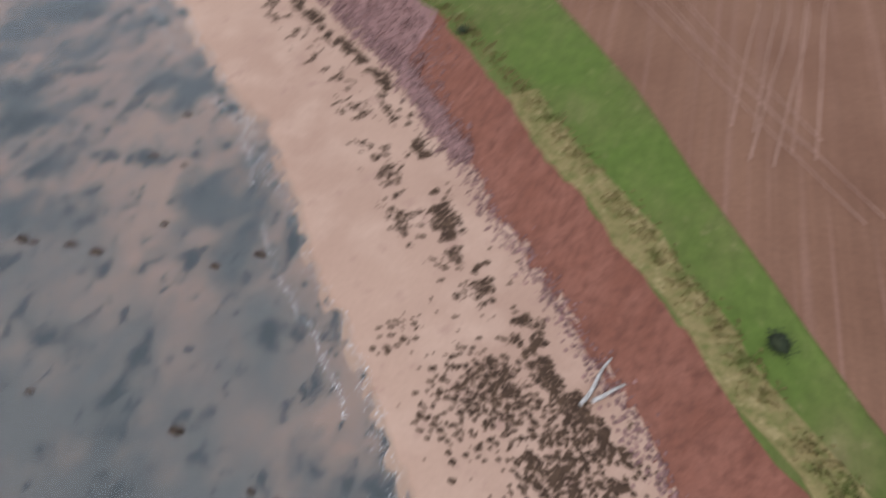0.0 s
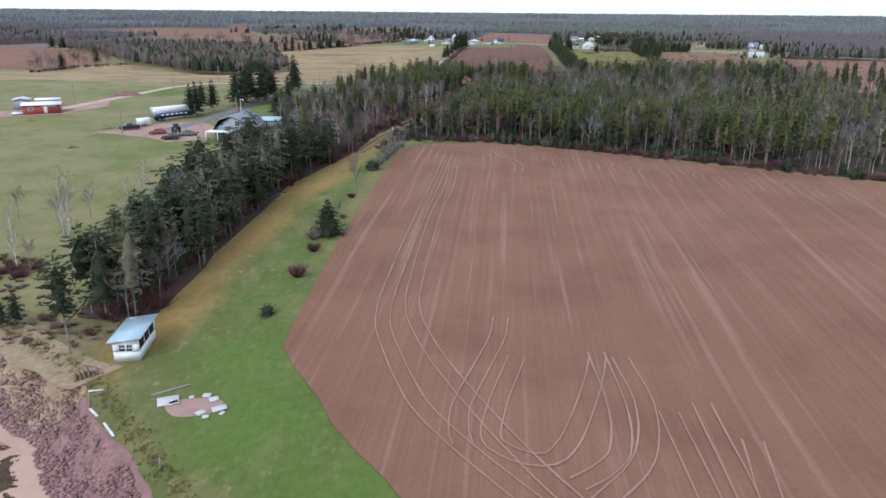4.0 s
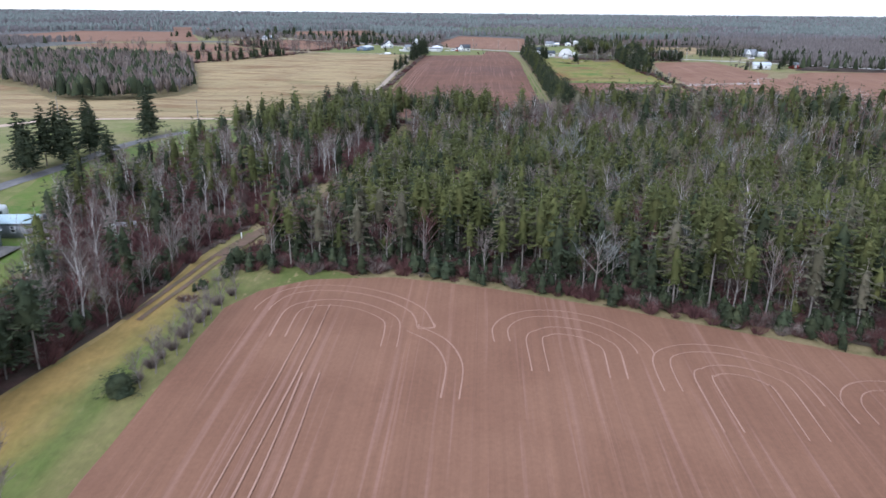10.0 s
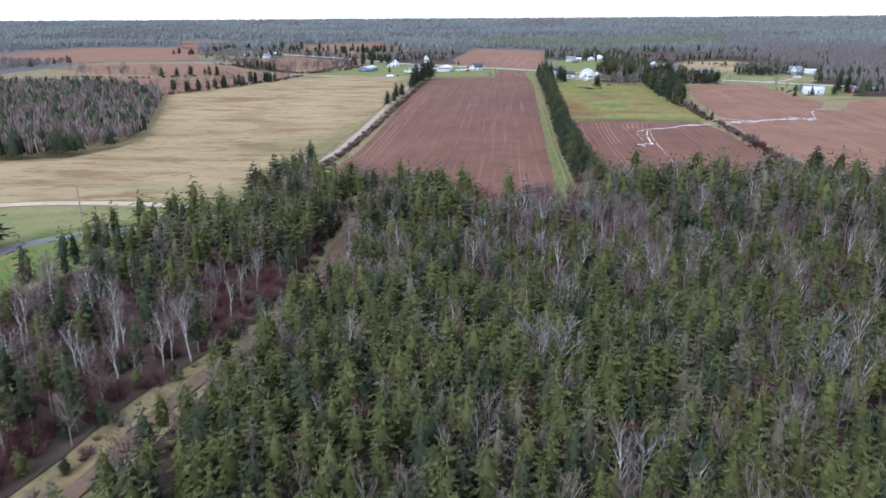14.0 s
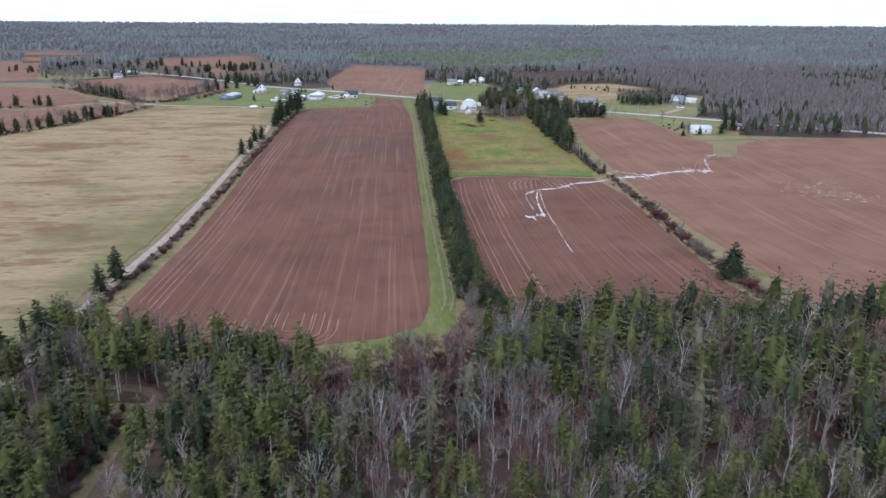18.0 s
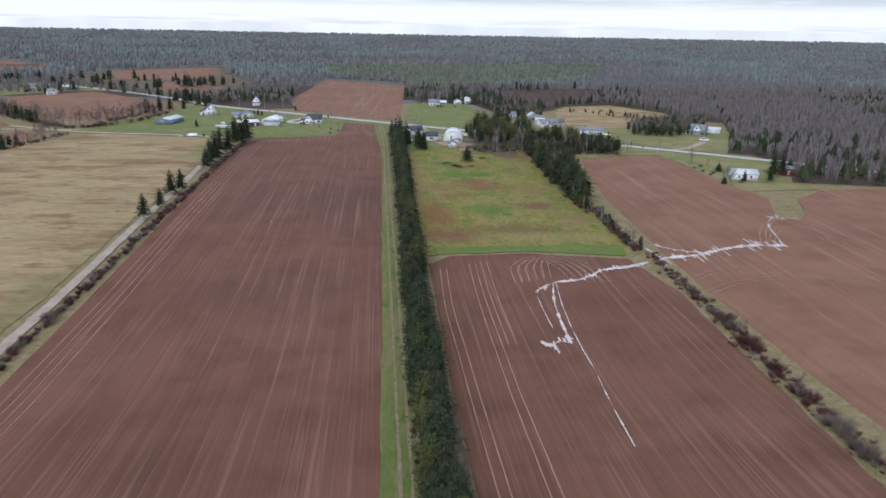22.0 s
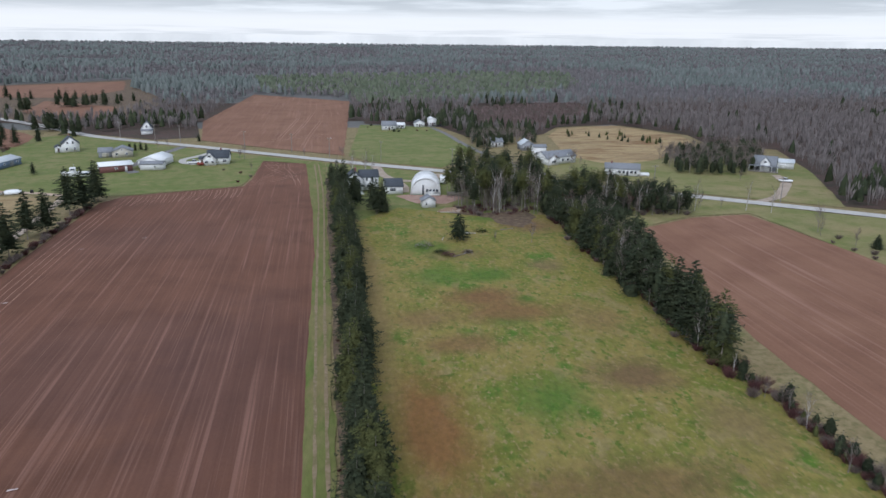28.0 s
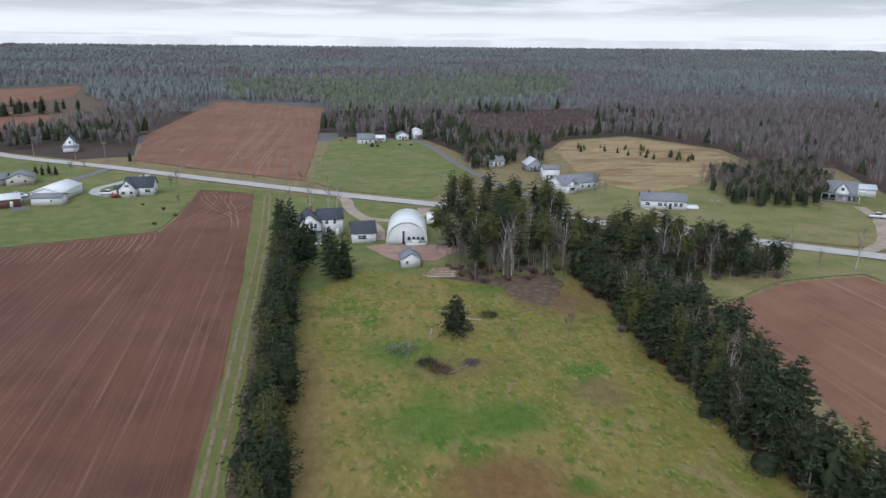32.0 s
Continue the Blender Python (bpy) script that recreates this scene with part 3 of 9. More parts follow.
WOOD_PATCH = [(-264, 505), (-225, 475), (-170, 416), (-144, 424), (-138, 470), (-176, 570), (-200, 618), (-240, 640), (-300, 655), (-360, 640), (-384, 622), (-356, 604), (-300, 556)]
WOOD_WEST = [(-46, 102), (-47.5, 127), (-48, 168), (-45, 183), (-41.5, 196), (-40.5, 211), (-39.5, 226), (-37, 236), (-32, 262), (-25, 285), (-24, 340), (-51, 336), (-58, 325), (-66, 301), (-74, 268), (-77, 250), (-70, 232), (-61, 213), (-59, 203), (-62, 190), (-64, 165), (-60, 130), (-56, 103)]
FOREST = [(-33, 217), (-22, 217), (-11, 218), (3, 215), (19, 209), (50, 196), (120, 167), (240, 117), (240, 350), (140, 366), (100, 368), (45, 369), (30, 362), (12, 348), (-5, 353), (-30, 364), (-48, 378), (-46, 345), (-18, 345), (-17, 300), (-24, 270), (-26, 245)]

sheet("rough_grass_ground", [(-60, 94), (-48, 91), (-40, 92), (-30, 96), (40, 120), (420, -20), (420, 960), (-420, 960), (-420, 352), (-260, 242), (-150, 168), (-111, 141), (-97, 131), (-79, 110), (-68, 103)], -0.1,
      M["tan"], "Rough bleached grass and brush between the fields", "grass", step=12, rough=0.3)
sheet("forest_floor_ground", FOREST + [], 0.02, M["floor"], "Dark needle-strewn forest floor with dead brush", "forest floor")
sheet("wood_floor_ground", WOOD_WEST, 0.078, M["floor"], "Dark leaf-strewn floor of the shelter wood", "forest floor")
edge_top = [q for q in coast if -46 < q[0] < 60 and q[1] < 90]
sheet("coastal_grass_ground", edge_top + [(-50, 92), (-47, 103), (-49, 127), (-50, 168), (-47, 183), (-43, 196), (-42, 211), (-41, 226), (-36, 234), (-33, 219), (-20, 217), (10, 200), (40, 60), (80, -40)],
      0.03, M["grass"], "Green and yellowed coastal grass between the bank and the field", "grass", step=400, rough=0.0)
sheet("ploughed_field_by_shore", FIELD_A, 0.09, M["soil"], "Bare red ploughed soil with pale tractor tracks", "field", step=4, rough=0.4)
sheet("meadow_ground", [(-56, 100), (-62, 104), (-79, 109), (-97, 130), (-111, 140), (-150, 167), (-260, 241), (-420, 351), (-420, 420), (-285, 440), (-300, 352), (-138, 352), (-93, 360), (-60, 364), (-50, 345), (-58, 335), (-66, 325), (-70, 300), (-70, 268), (-62, 238), (-59, 215), (-62, 190), (-64, 165), (-60, 130)],
      0.04, M["lawn"], "Pale green meadow with worn yellow patches", "meadow", step=5, rough=0.7)
sheet("dry_grass_field", DRY, 0.05, M["dry"], "Tan dry grass field with brown rough patches", "field", step=6, rough=1.2)
sheet("grass_margin_of_field", [(-30, 361), (-10, 355), (4, 356), (18, 361), (30, 372), (31.8, 400), (31.8, 822), (20, 824), (22, 500), (20, 390), (0, 380), (-40, 378)], 0.075, M["margin"], "Narrow green grass margin beside the ploughed field", "grass", step=4, rough=0.8)
sheet("ploughed_field_by_hedge", FIELD_B, 0.09, M["soil_dark"], "Long red ploughed field with fine furrows", "field", step=5, rough=0.35)
sheet("brush_end_ground", [(24, 366), (33, 360), (46, 368), (44, 382), (39, 392), (33.5, 390), (31.5, 378)], 0.085, M["brush_floor"], "Dead brush and saplings at the row's end", "brush", step=2, rough=1.6)
sheet("hedge_ground", [(33, 384), (39.5, 372), (39.5, 700), (36, 780), (31.6, 780)], 0.06, M["brush_floor"], "Rough dead grass under the spruce row", "grass")
sheet("ploughed_field_with_puddles", FIELD_C, 0.09, M["soil_dark"], "Red ploughed field with wet silt puddles", "field", step=5, rough=0.4)
sheet("ploughed_field_east", FIELD_D, 0.09, M["soil"], "Broad red ploughed field", "field", step=6, rough=0.5)
sheet("hedgerow_ground", [(100, 366), (98, 400), (101, 445), (103, 500), (98, 528), (101, 533), (100, 600), (101, 700), (118, 745), (128, 690), (123, 655), (116, 600), (113, 540), (112, 366)], 0.06, M["tan"], "Rough dead grass bank along the hedgerow", "grass", step=2, rough=1.5)
sheet("pasture_ground", [(36.5, 531), (36.5, 600), (38, 700), (56, 722), (77, 709), (104, 706), (104.5, 665), (104.5, 600), (103, 532), (75, 535), (48, 533)], 0.07, M["paddock"], "Patchy green, straw and brown pasture", "pasture", step=4, rough=0.8)
sheet("green_pasture_edge", [(42, 533), (70, 535), (100, 530), (101, 540), (88, 541), (70, 540), (50, 540), (42, 539)], 0.1, M["grass_lush"], "Bright green grass band at the pasture end", "grass", step=2, rough=0.8)
sheet("village_lawn_ground", [(-150, 775), (-100, 770), (-66, 755), (-42, 753), (-1, 767), (1, 782), (3, 828), (22, 818), (34, 817), (12, 834), (-19, 857), (-77, 902), (-115, 935), (-150, 900)], 0.05, M["village"], "Green village lawn with worn patches", "lawn", step=5)
sheet("farmyard_lawn_ground", [(32, 818), (33, 735), (43, 700), (56, 722), (77, 709), (100, 705), (119, 745), (122, 757), (83, 785), (53, 806)], 0.055, M["village"], "Green lawn round the farmhouse", "lawn", step=4)
sheet("ploughed_field_far", FIELD_E, 0.09, M["soil"], "Red ploughed field beyond the road", "field", step=8, rough=0.8)
sheet("north_lawn_ground", [(43, 838), (56, 975), (104, 958), (113, 848), (84, 801), (53, 820)], 0.06, M["village"], "Broad lawn running up to the houses", "lawn", step=6)
sheet("east_lawn_ground", [(100, 792), (152, 826), (190, 812), (240, 838), (262, 812), (250, 775), (214, 704), (157, 746), (122, 772)], 0.05, M["lawn"], "Pale roadside lawns", "lawn", step=6)
sheet("small_dry_field", [(152, 830), (167, 907), (185, 945), (229, 960), (251, 903), (240, 860), (192, 812), (165, 800)], 0.07, M["dry"], "Tan dry field dotted with young spruces", "field", step=6, rough=1.0)
sheet("road_verge_ground", [(128, 686), (122, 755), (157, 735), (208, 692), (224, 682), (222, 664), (206, 640), (212, 616), (179, 614), (165, 572), (160, 590), (177, 640), (174, 700), (151, 698)], 0.05, M["lawn"], "Rough grass verge below the road", "grass", step=6)
DISTANT_FIELDS = [[(-147, 838), (-164, 826), (-203, 846), (-249, 905), (-292, 985), (-240, 1045), (-175, 982), (-130, 925), (-126, 885)],
                  [(-312, 918), (-278, 902), (-234, 845), (-200, 800), (-216, 780), (-240, 765), (-330, 790), (-420, 850), (-400, 905)],
                  [(-227, 744), (-200, 768), (-166, 776), (-166, 732), (-180, 699), (-194, 664), (-206, 625), (-225, 640), (-290, 690), (-340, 760)],
                  [(-325, 1347), (-208, 1445), (-174, 1300), (-190, 1200), (-272, 1205)], [(-205, 1165), (-133, 1108), (-118, 1020), (-150, 1012), (-192, 1075)],
                  [(-555, 1441), (-434, 1469), (-392, 1310), (-466, 1245)],
                  [(-292, 455), (-277, 500), (-312, 570), (-430, 668), (-505, 642), (-700, 600), (-560, 450)], [(-640, 1000), (-640, 1290), (-461, 1290), (-330, 985), (-474, 925)],
                  [(-430, 1420), (-560, 1560), (-760, 1480), (-560, 1380)]]
for poly in DISTANT_FIELDS:
    sheet("distant_ploughed_field", poly, 0.12, M["soil"], "Distant red ploughed field between woods", "field", step=15, rough=2.0)

sheet("distant_rough_ground", [(-335, 1355), (-205, 1480), (-165, 1320), (-104, 1165), (-104, 1035), (-150, 1000), (-245, 1058), (-335, 1200)], 0.05, M["brush_floor"], "Distant strips of dead brush round the fields", "grass", step=20)
# roads, lanes and tracks
band("main_road", [(-330, 1135), (-231, 1063), (-154, 990), (-100, 926), (-40, 882), (11, 843), (53, 812), (83, 792), (121, 766), (157, 738), (190, 712), (240, 672), (292, 635), (420, 555)], 6.6, 0.16, M["road"], "Pale sun-bleached two-lane country road", "road", 0.04)
band("farm_lane", [(-49, 348), (-50, 389), (-51, 465), (-52, 525), (-53, 581), (-54, 640), (-57, 700), (-61, 752)], 2.7, 0.14, M["lane"], "Pale rutted farm lane beside the hedge", "lane")
sheet("farm_lawn_ground", [(-420, 985), (-300, 1000), (-262, 1045), (-215, 1062), (-232, 1075), (-300, 1150), (-440, 1190), (-520, 1100)], 0.06, M["lawn"], "Pale grass round distant farmhouses", "lawn", step=12)
band("farm_track", [(-152, 783), (-200, 784), (-222, 770), (-262, 752), (-330, 745)], 2.6, 0.15, M["dirt"], "Pale dirt track between far fields", "track")
band("village_track", [(-61, 755), (-80, 763), (-105, 768), (-150, 776), (-200, 800)], 3.0, 0.14, M["dirt"], "Dirt track along the village lawn", "track")
band("dirt_road", [(-150, 250), (-149, 256), (-146, 280), (-142, 318), (-135, 343), (-115, 351), (-93, 355), (-69, 353.5), (-54, 345), (-48, 352)], 4.4, 0.14, M["dirt"], "Pink-tan dirt road across the meadow", "road", 0.25)
band("paved_driveway", [(-100, 222), (-96, 234), (-94, 251), (-91, 275), (-90, 299), (-85, 316), (-77, 326), (-65, 332), (-54, 335)], 4.0, 0.12, M["asphalt"], "Dark grey paved driveway", "driveway", 0.1)
for dx in (-0.85, 0.85):
    band("trail_rut", [(-40.2 + dx, 199), (-38.6 + dx, 210), (-37 + dx, 221), (-35 + dx, 232)], 0.8, 0.1, M["trail"], "Muddy wheel rut along the wood edge", "track", 0.9)
band("forest_trail", [(-37, 221), (-35, 231), (-30, 243), (-28, 257), (-26, 268), (-22, 285), (-20, 300), (-21, 320), (-22, 347), (-40, 352)], 2.3, 0.104, M["trail"], "Sandy two-rut trail into the woods", "trail", 0.25)
for x in (28.9, 30.7):
    band("grass_rut", [(x - 1.5, 384), (x, 400), (x + 0.2, 500), (x - 0.1, 620), (x, 740), (x - 2, 815)], 0.55, 0.12, M["rut"], "Worn wheel rut in the grass margin", "track", 0.9)
band("golden_grass_edge", [(-47, 101), (-48, 127), (-48.5, 150), (-48.5, 168), (-45.5, 183), (-42, 196), (-41.2, 211), (-40.5, 222)], 1.8, 0.06, M["golden"], "Golden dead grass along the wood's edge", "grass", 0.5)
straw = [(q[0] + 1.15, q[1] + 0.95) for q in edge_top[::5] if q[0] > -10]
band("bleached_grass_edge", straw, 3.0, 0.06, M["straw"], "Bleached tufted grass along the bank top", "grass", 0.55)
band("sandy_bank_top", [(-45, 88.5), (-54, 93.4), (-68, 102.4), (-78.5, 109.6), (-96.5, 130.2), (-110.5, 140.4), (-150, 167.6), (-260, 241.4), (-420, 351)], 5.5, 0.08, M["bank"], "Sandy bank top with bleached beach grass", "bank", 0.4)

# ---- the shore ----
shore = wobble(CLIFF[1:21], 0.9, 0.9, 4.0, closed=False) + wobble(CLIFF[20:], 25.0, 0.0, 4.0, closed=False)
SP = np.array(shore)
tang = np.gradient(SP, axis=0)
for _ in range(30):
    tang = np.vstack([tang[:1], (tang[:-2] + tang[1:-1] + tang[2:]) / 3, tang[-1:]])
tang /= np.linalg.norm(tang, axis=1)[:, None]
SEA = np.stack([tang[:, 1], -tang[:, 0]], 1)
if SEA[len(SEA) // 2, 0] > 0:
    SEA = -SEA
SEA_Z = -6.0


def shore_height(d):
    return float(np.interp(d, (0, 0.25, 1.2, 3.3, 5.0, 9.0, 18.5, 26.0, 60.0), (0, -0.5, -2.0, -4.35, -4.7, -5.05, -6.0, -6.6, -8.5)))


def shore_strip(name, dists, mat, label, category, rough, first_=0, last_=None):
    V, F = [], []
    n = len(dists)
    last_ = len(SP) if last_ is None else last_
    for i in range(first_, last_):
        for d in dists:
            p = SP[i] + SEA[i] * d
            q = Vector((p[0], p[1], d))
            k = rough * noise.noise(q * 0.45) + rough * 0.6 * noise.noise(q * 1.3) if 0.1 < d < dists[-1] or d > 1 else 0
            V.append((p[0] - SEA[i, 0] * k, p[1] - SEA[i, 1] * k, shore_height(d) + land(p[1]) * max(0.0, 1 - d / 4.0) + (0.12 * rough * noise.noise(q * 0.8) if d > 0.1 else 0.02)))
    for i in range(last_ - first_ - 1):
        for j in range(n - 1):
            a = i * n + j
            F += [(a, a + 1, a + n), (a + n, a + 1, a + n + 1)]
    ob = put(name, V, F, mat, smooth=name != "clay_bank")
    return tagged(ob, label, category, "", "structure")


split = int(np.argmin(np.abs(SP[:, 0] + 44) + np.abs(SP[:, 1] - 86)))
middle = int(np.argmin(np.abs(SP[:, 0] + 19) + np.abs(SP[:, 1] - 61)))
shore_strip("clay_bank", [0, 0.25, 0.6, 1.0, 1.5, 2.0, 2.6, 3.3, 4.2], M["clay"], "Slumped red clay bank with gullies", "bank", 0.35, 0, middle + 1)
shore_strip("rubble_bank", [0, 0.25, 0.6, 1.0, 1.5, 2.0, 2.6, 3.3, 4.2, 4.9], M["stone"], "Bank face buried under broken sandstone", "bank", 0.35, middle, split + 1)
shore_strip("grassy_bank", [0, 0.25, 0.6, 1.0, 1.5, 2.0, 2.6, 3.3, 4.2], M["bank"], "Low sandy bank with bleached beach grass", "bank", 0.5, split)
shore_strip("beach_sand", [3.6, 5, 6.5, 8, 10, 12, 14, 16, 18, 19.5], M["sand"], "Pink-tan sandy beach", "beach", 0.25)
shore_strip("shallow_seabed", [18.8, 20, 23, 27, 32, 40, 60, 120], M["wet_sand"], "Wet sand seabed with dark weed patches under shallow water", "seabed", 0.3)
water_mat = bpy.data.materials.new("shallow_sea_water")
water_mat.use_nodes = True
wb = water_mat.node_tree.nodes["Principled BSDF"]
wb.inputs["Base Color"].default_value = (0.8, 0.86, 0.86, 1)
wb.inputs["Roughness"].default_value, wb.inputs["Transmission Weight"].default_value, wb.inputs["IOR"].default_value = 0.12, 1.0, 1.33
wnz = water_mat.node_tree.nodes.new("ShaderNodeTexNoise")
wnz.inputs["Scale"].default_value, wnz.inputs["Detail"].default_value = 0.6, 5.0
wtc = water_mat.node_tree.nodes.new("ShaderNodeTexCoord")
water_mat.node_tree.links.new(wtc.outputs["Object"], wnz.inputs["Vector"])
wbp = water_mat.node_tree.nodes.new("ShaderNodeBump")
wbp.inputs["Strength"].default_value, wbp.inputs["Distance"].default_value = 0.35, 0.2
water_mat.node_tree.links.new(wnz.outputs[0], wbp.inputs["Height"])
water_mat.node_tree.links.new(wbp.outputs[0], wb.inputs["Normal"])
sea = put("sea_water", [(-5000, -4500, SEA_Z), (5000, -4500, SEA_Z), (5000, 5100, SEA_Z), (-5000, 5100, SEA_Z)], [(0, 1, 2), (0, 2, 3)], water_mat)
sea.visible_shadow = False
tagged(sea, "Calm shallow grey sea water", "water", "", "structure")
deep = put("deep_seabed", [(-5000, -4500, -9), (5000, -4500, -9), (5000, 5100, -9), (-5000, 5100, -9)], [(0, 1, 2), (0, 2, 3)], M["wet_sand"])
tagged(deep, "Dim sandy bottom of the bay", "seabed", "", "structure")


# ---- trees: shapes ----
def tube(V, F, a, b, ra, rb, sides=4):
    a, b = Vector(a), Vector(b)
    d = (b - a).normalized()
    u = d.orthogonal().normalized()
    w = d.cross(u)
    n = len(V)
    for c, r in ((a, ra), (b, rb)):
        for k in range(sides):
            t = 2 * math.pi * k / sides
            V.append(tuple(c + (u * math.cos(t) + w * math.sin(t)) * r))
    for k in range(sides):
        j = (k + 1) % sides
        F += [(n + k, n + j, n + sides + k), (n + sides + k, n + j, n + sides + j)]


def blade(V, F, a, b, width, up):
    """A thin tapering twig."""
    a, b = Vector(a), Vector(b)
    s = (b - a).cross(up)
    s = s.normalized() * width / 2 if s.length > 1e-6 else Vector((width / 2, 0, 0))
    n = len(V)
    V += [tuple(a + s), tuple(a - s), tuple(b)]
    F.append((n, n + 1, n + 2))


def spruce_shape(h, r, bare, boughs, seed, power=0.85, size=0.5, core=0.55, per=5, dead=1.0, taper=2.4):
    """Trunk with dead lower twigs, and a crown of boughs, each a row of folded needle tufts round a closed dark heart.
    bare: share of the trunk without green; size: length of a tuft."""
    rng = random.Random(seed)
    tv, tf, cv, cf = [], [], [], []
    lean = Vector((rng.uniform(-0.02, 0.02) * h, rng.uniform(-0.02, 0.02) * h, h * 0.97))
    tube(tv, tf, (0, 0, -0.3), lean, 0.0085 * h + 0.03, 0.015, 5)
    z0 = bare * h
    for k in range(int((4 + 30 * bare) * dead)):
        z = rng.uniform(0.1 * h, max(z0, 0.2 * h) + 0.1 * h)
        az, L = rng.uniform(0, 6.28), rng.uniform(0.4, 0.9) * r
        p = lean * (z / (h * 0.97))
        blade(tv, tf, p, p + Vector((math.cos(az) * L, math.sin(az) * L, rng.uniform(-0.3, 0.1) * L)), 0.07, Vector((0, 0, 1)))

    def reach(t, az):
        rr = r * (1 - t ** taper) ** power * (1 - 0.2 * t) + 0.05
        if t < 0.3:
            rr *= 0.72 + 0.93 * t
        z = z0 + (h - z0) * t
        return rr * max(0.35, 1.0 + 0.9 * noise.noise(Vector((math.cos(az) * 1.2, math.sin(az) * 1.2 + seed * 1.7, z * 0.75))))

    rings, sides = 5, 6
    for i in range(rings):
        t = 0.03 + 0.6 * i / (rings - 1)
        for k in range(sides):
            az = 6.283 * (k + 0.5 * (i % 2)) / sides
            q = reach(t, az) * core
            c = lean * ((z0 + (h - z0) * t) / (h * 0.97))
            cv.append((c.x + math.cos(az) * q, c.y + math.sin(az) * q, c.z))
    for i in range(rings - 1):
        for k in range(sides):
            a, b = i * sides + k, i * sides + (k + 1) % sides
            cf += [(a, b, a + sides), (b, b + sides, a + sides)]
    cv.append(tuple(lean * ((z0 + (h - z0) * 0.8) / (h * 0.97))))
    cf += [((rings - 1) * sides + k, (rings - 1) * sides + (k + 1) % sides, len(cv) - 1) for k in range(sides)]
    for i in range(boughs):
        t = min(0.985, 1 - (1 - (i + rng.random()) / boughs) ** 0.8)
        az = i * 2.39996 + rng.uniform(-0.5, 0.5)
        L = reach(t, az) * rng.uniform(0.6, 1.35)
        z = z0 + (h - z0) * t + rng.uniform(-0.02, 0.02) * h
        c = lean * (z / (h * 0.97))
        droop = rng.uniform(0.05, 0.45) * (1 - 0.8 * t)
        n_ = per if t < 0.75 else max(2, per - 2)
        for k in range(n_):
            f = (0.3 + 0.7 * (k + rng.random()) / n_)
            a2 = az + rng.uniform(-0.34, 0.34) * (1.2 - 0.4 * f)
            q = L * f
            base = Vector((c.x + math.cos(a2) * q, c.y + math.sin(a2) * q, z - droop * q + 0.25 * droop * q * f + rng.uniform(-0.08, 0.08)))
            a3 = a2 + rng.uniform(-0.9, 0.9)
            l = size * rng.uniform(0.65, 1.3) * (1.0 if t < 0.8 else 0.7)
            out = Vector((math.cos(a3), math.sin(a3), rng.uniform(-0.45, 0.3) + 0.9 * max(0.0, t - 0.75)))
            side = Vector((-math.sin(a3), math.cos(a3), 0)) * l * rng.uniform(0.15, 0.25)
            fold = Vector((0, 0, -0.16 * l))
            n = len(cv)
            cv += [tuple(base - out * l * 0.3), tuple(base + out * l * 0.3 + side + fold), tuple(base + out * l * 0.75), tuple(base + out * l * 0.3 - side + fold)]
            cf += [(n, n + 1, n + 2), (n, n + 2, n + 3)]
    n = len(cv)
    top = lean * 1.03
    for a in (0, 2.1, 4.2):
        cv += [(top.x + 0.14 * math.cos(a), top.y + 0.14 * math.sin(a), top.z - 0.05 * h)]
    cv.append((top.x, top.y, top.z))
    cf += [(n, n + 1, n + 3), (n + 1, n + 2, n + 3), (n + 2, n, n + 3)]
    return (tv, tf), (cv, cf)


def bare_shape(h, seed, limbs=9, fine=3, spread=0.3, width=0.05):
    """A leafless broadleaf: trunk, limbs, branches, and fine twigs."""
    rng = random.Random(seed)
    tv, tf, wv, wf = [], [], [], []
    top = Vector((rng.uniform(-0.06, 0.06) * h, rng.uniform(-0.06, 0.06) * h, h * 0.8))
    mid = top * 0.45 + Vector((rng.uniform(-0.03, 0.03) * h, rng.uniform(-0.03, 0.03) * h, 0))
    tube(tv, tf, (0, 0, -0.3), mid, 0.013 * h, 0.009 * h, 5)
    tube(tv, tf, mid, top, 0.009 * h, 0.02, 4)
    for i in range(limbs):
        t = rng.uniform(0.3, 1.0)
        p = (Vector((0, 0, 0)).lerp(mid, t / 0.45) if t < 0.45 else mid.lerp(top, (t - 0.45) / 0.55))
        az = i * 2.4 + rng.uniform(-0.5, 0.5)
        L = h * rng.uniform(0.22, 0.42) * (1.15 - 0.5 * t)
        d = Vector((math.cos(az) * spread * 2, math.sin(az) * spread * 2, 1)).normalized()
        e = p + d * L
        tube(tv, tf, p, e, 0.0055 * h, 0.012, 3)
        for j in range(fine + 2):
            q = p.lerp(e, rng.uniform(0.3, 1.0))
            az2 = rng.uniform(0, 6.28)
            d2 = (d + Vector((math.cos(az2), math.sin(az2), rng.uniform(-0.1, 0.7))) * 0.75).normalized()
            e2 = q + d2 * L * rng.uniform(0.3, 0.65)
            blade(wv, wf, q, e2, width * 1.4, Vector((0.3, 0.2, 0.9)))
            for k in range(fine):
                q3 = q.lerp(e2, rng.uniform(0.2, 1.0))
                az3 = rng.uniform(0, 6.28)
                e3 = q3 + (d2 + Vector((math.cos(az3), math.sin(az3), rng.uniform(-0.1, 0.6))) * 0.8).normalized() * L * rng.uniform(0.18, 0.38)
                blade(wv, wf, q3, e3, width, Vector((math.sin(az3), 0.2, 0.6)))
    return (tv, tf), (wv, wf)


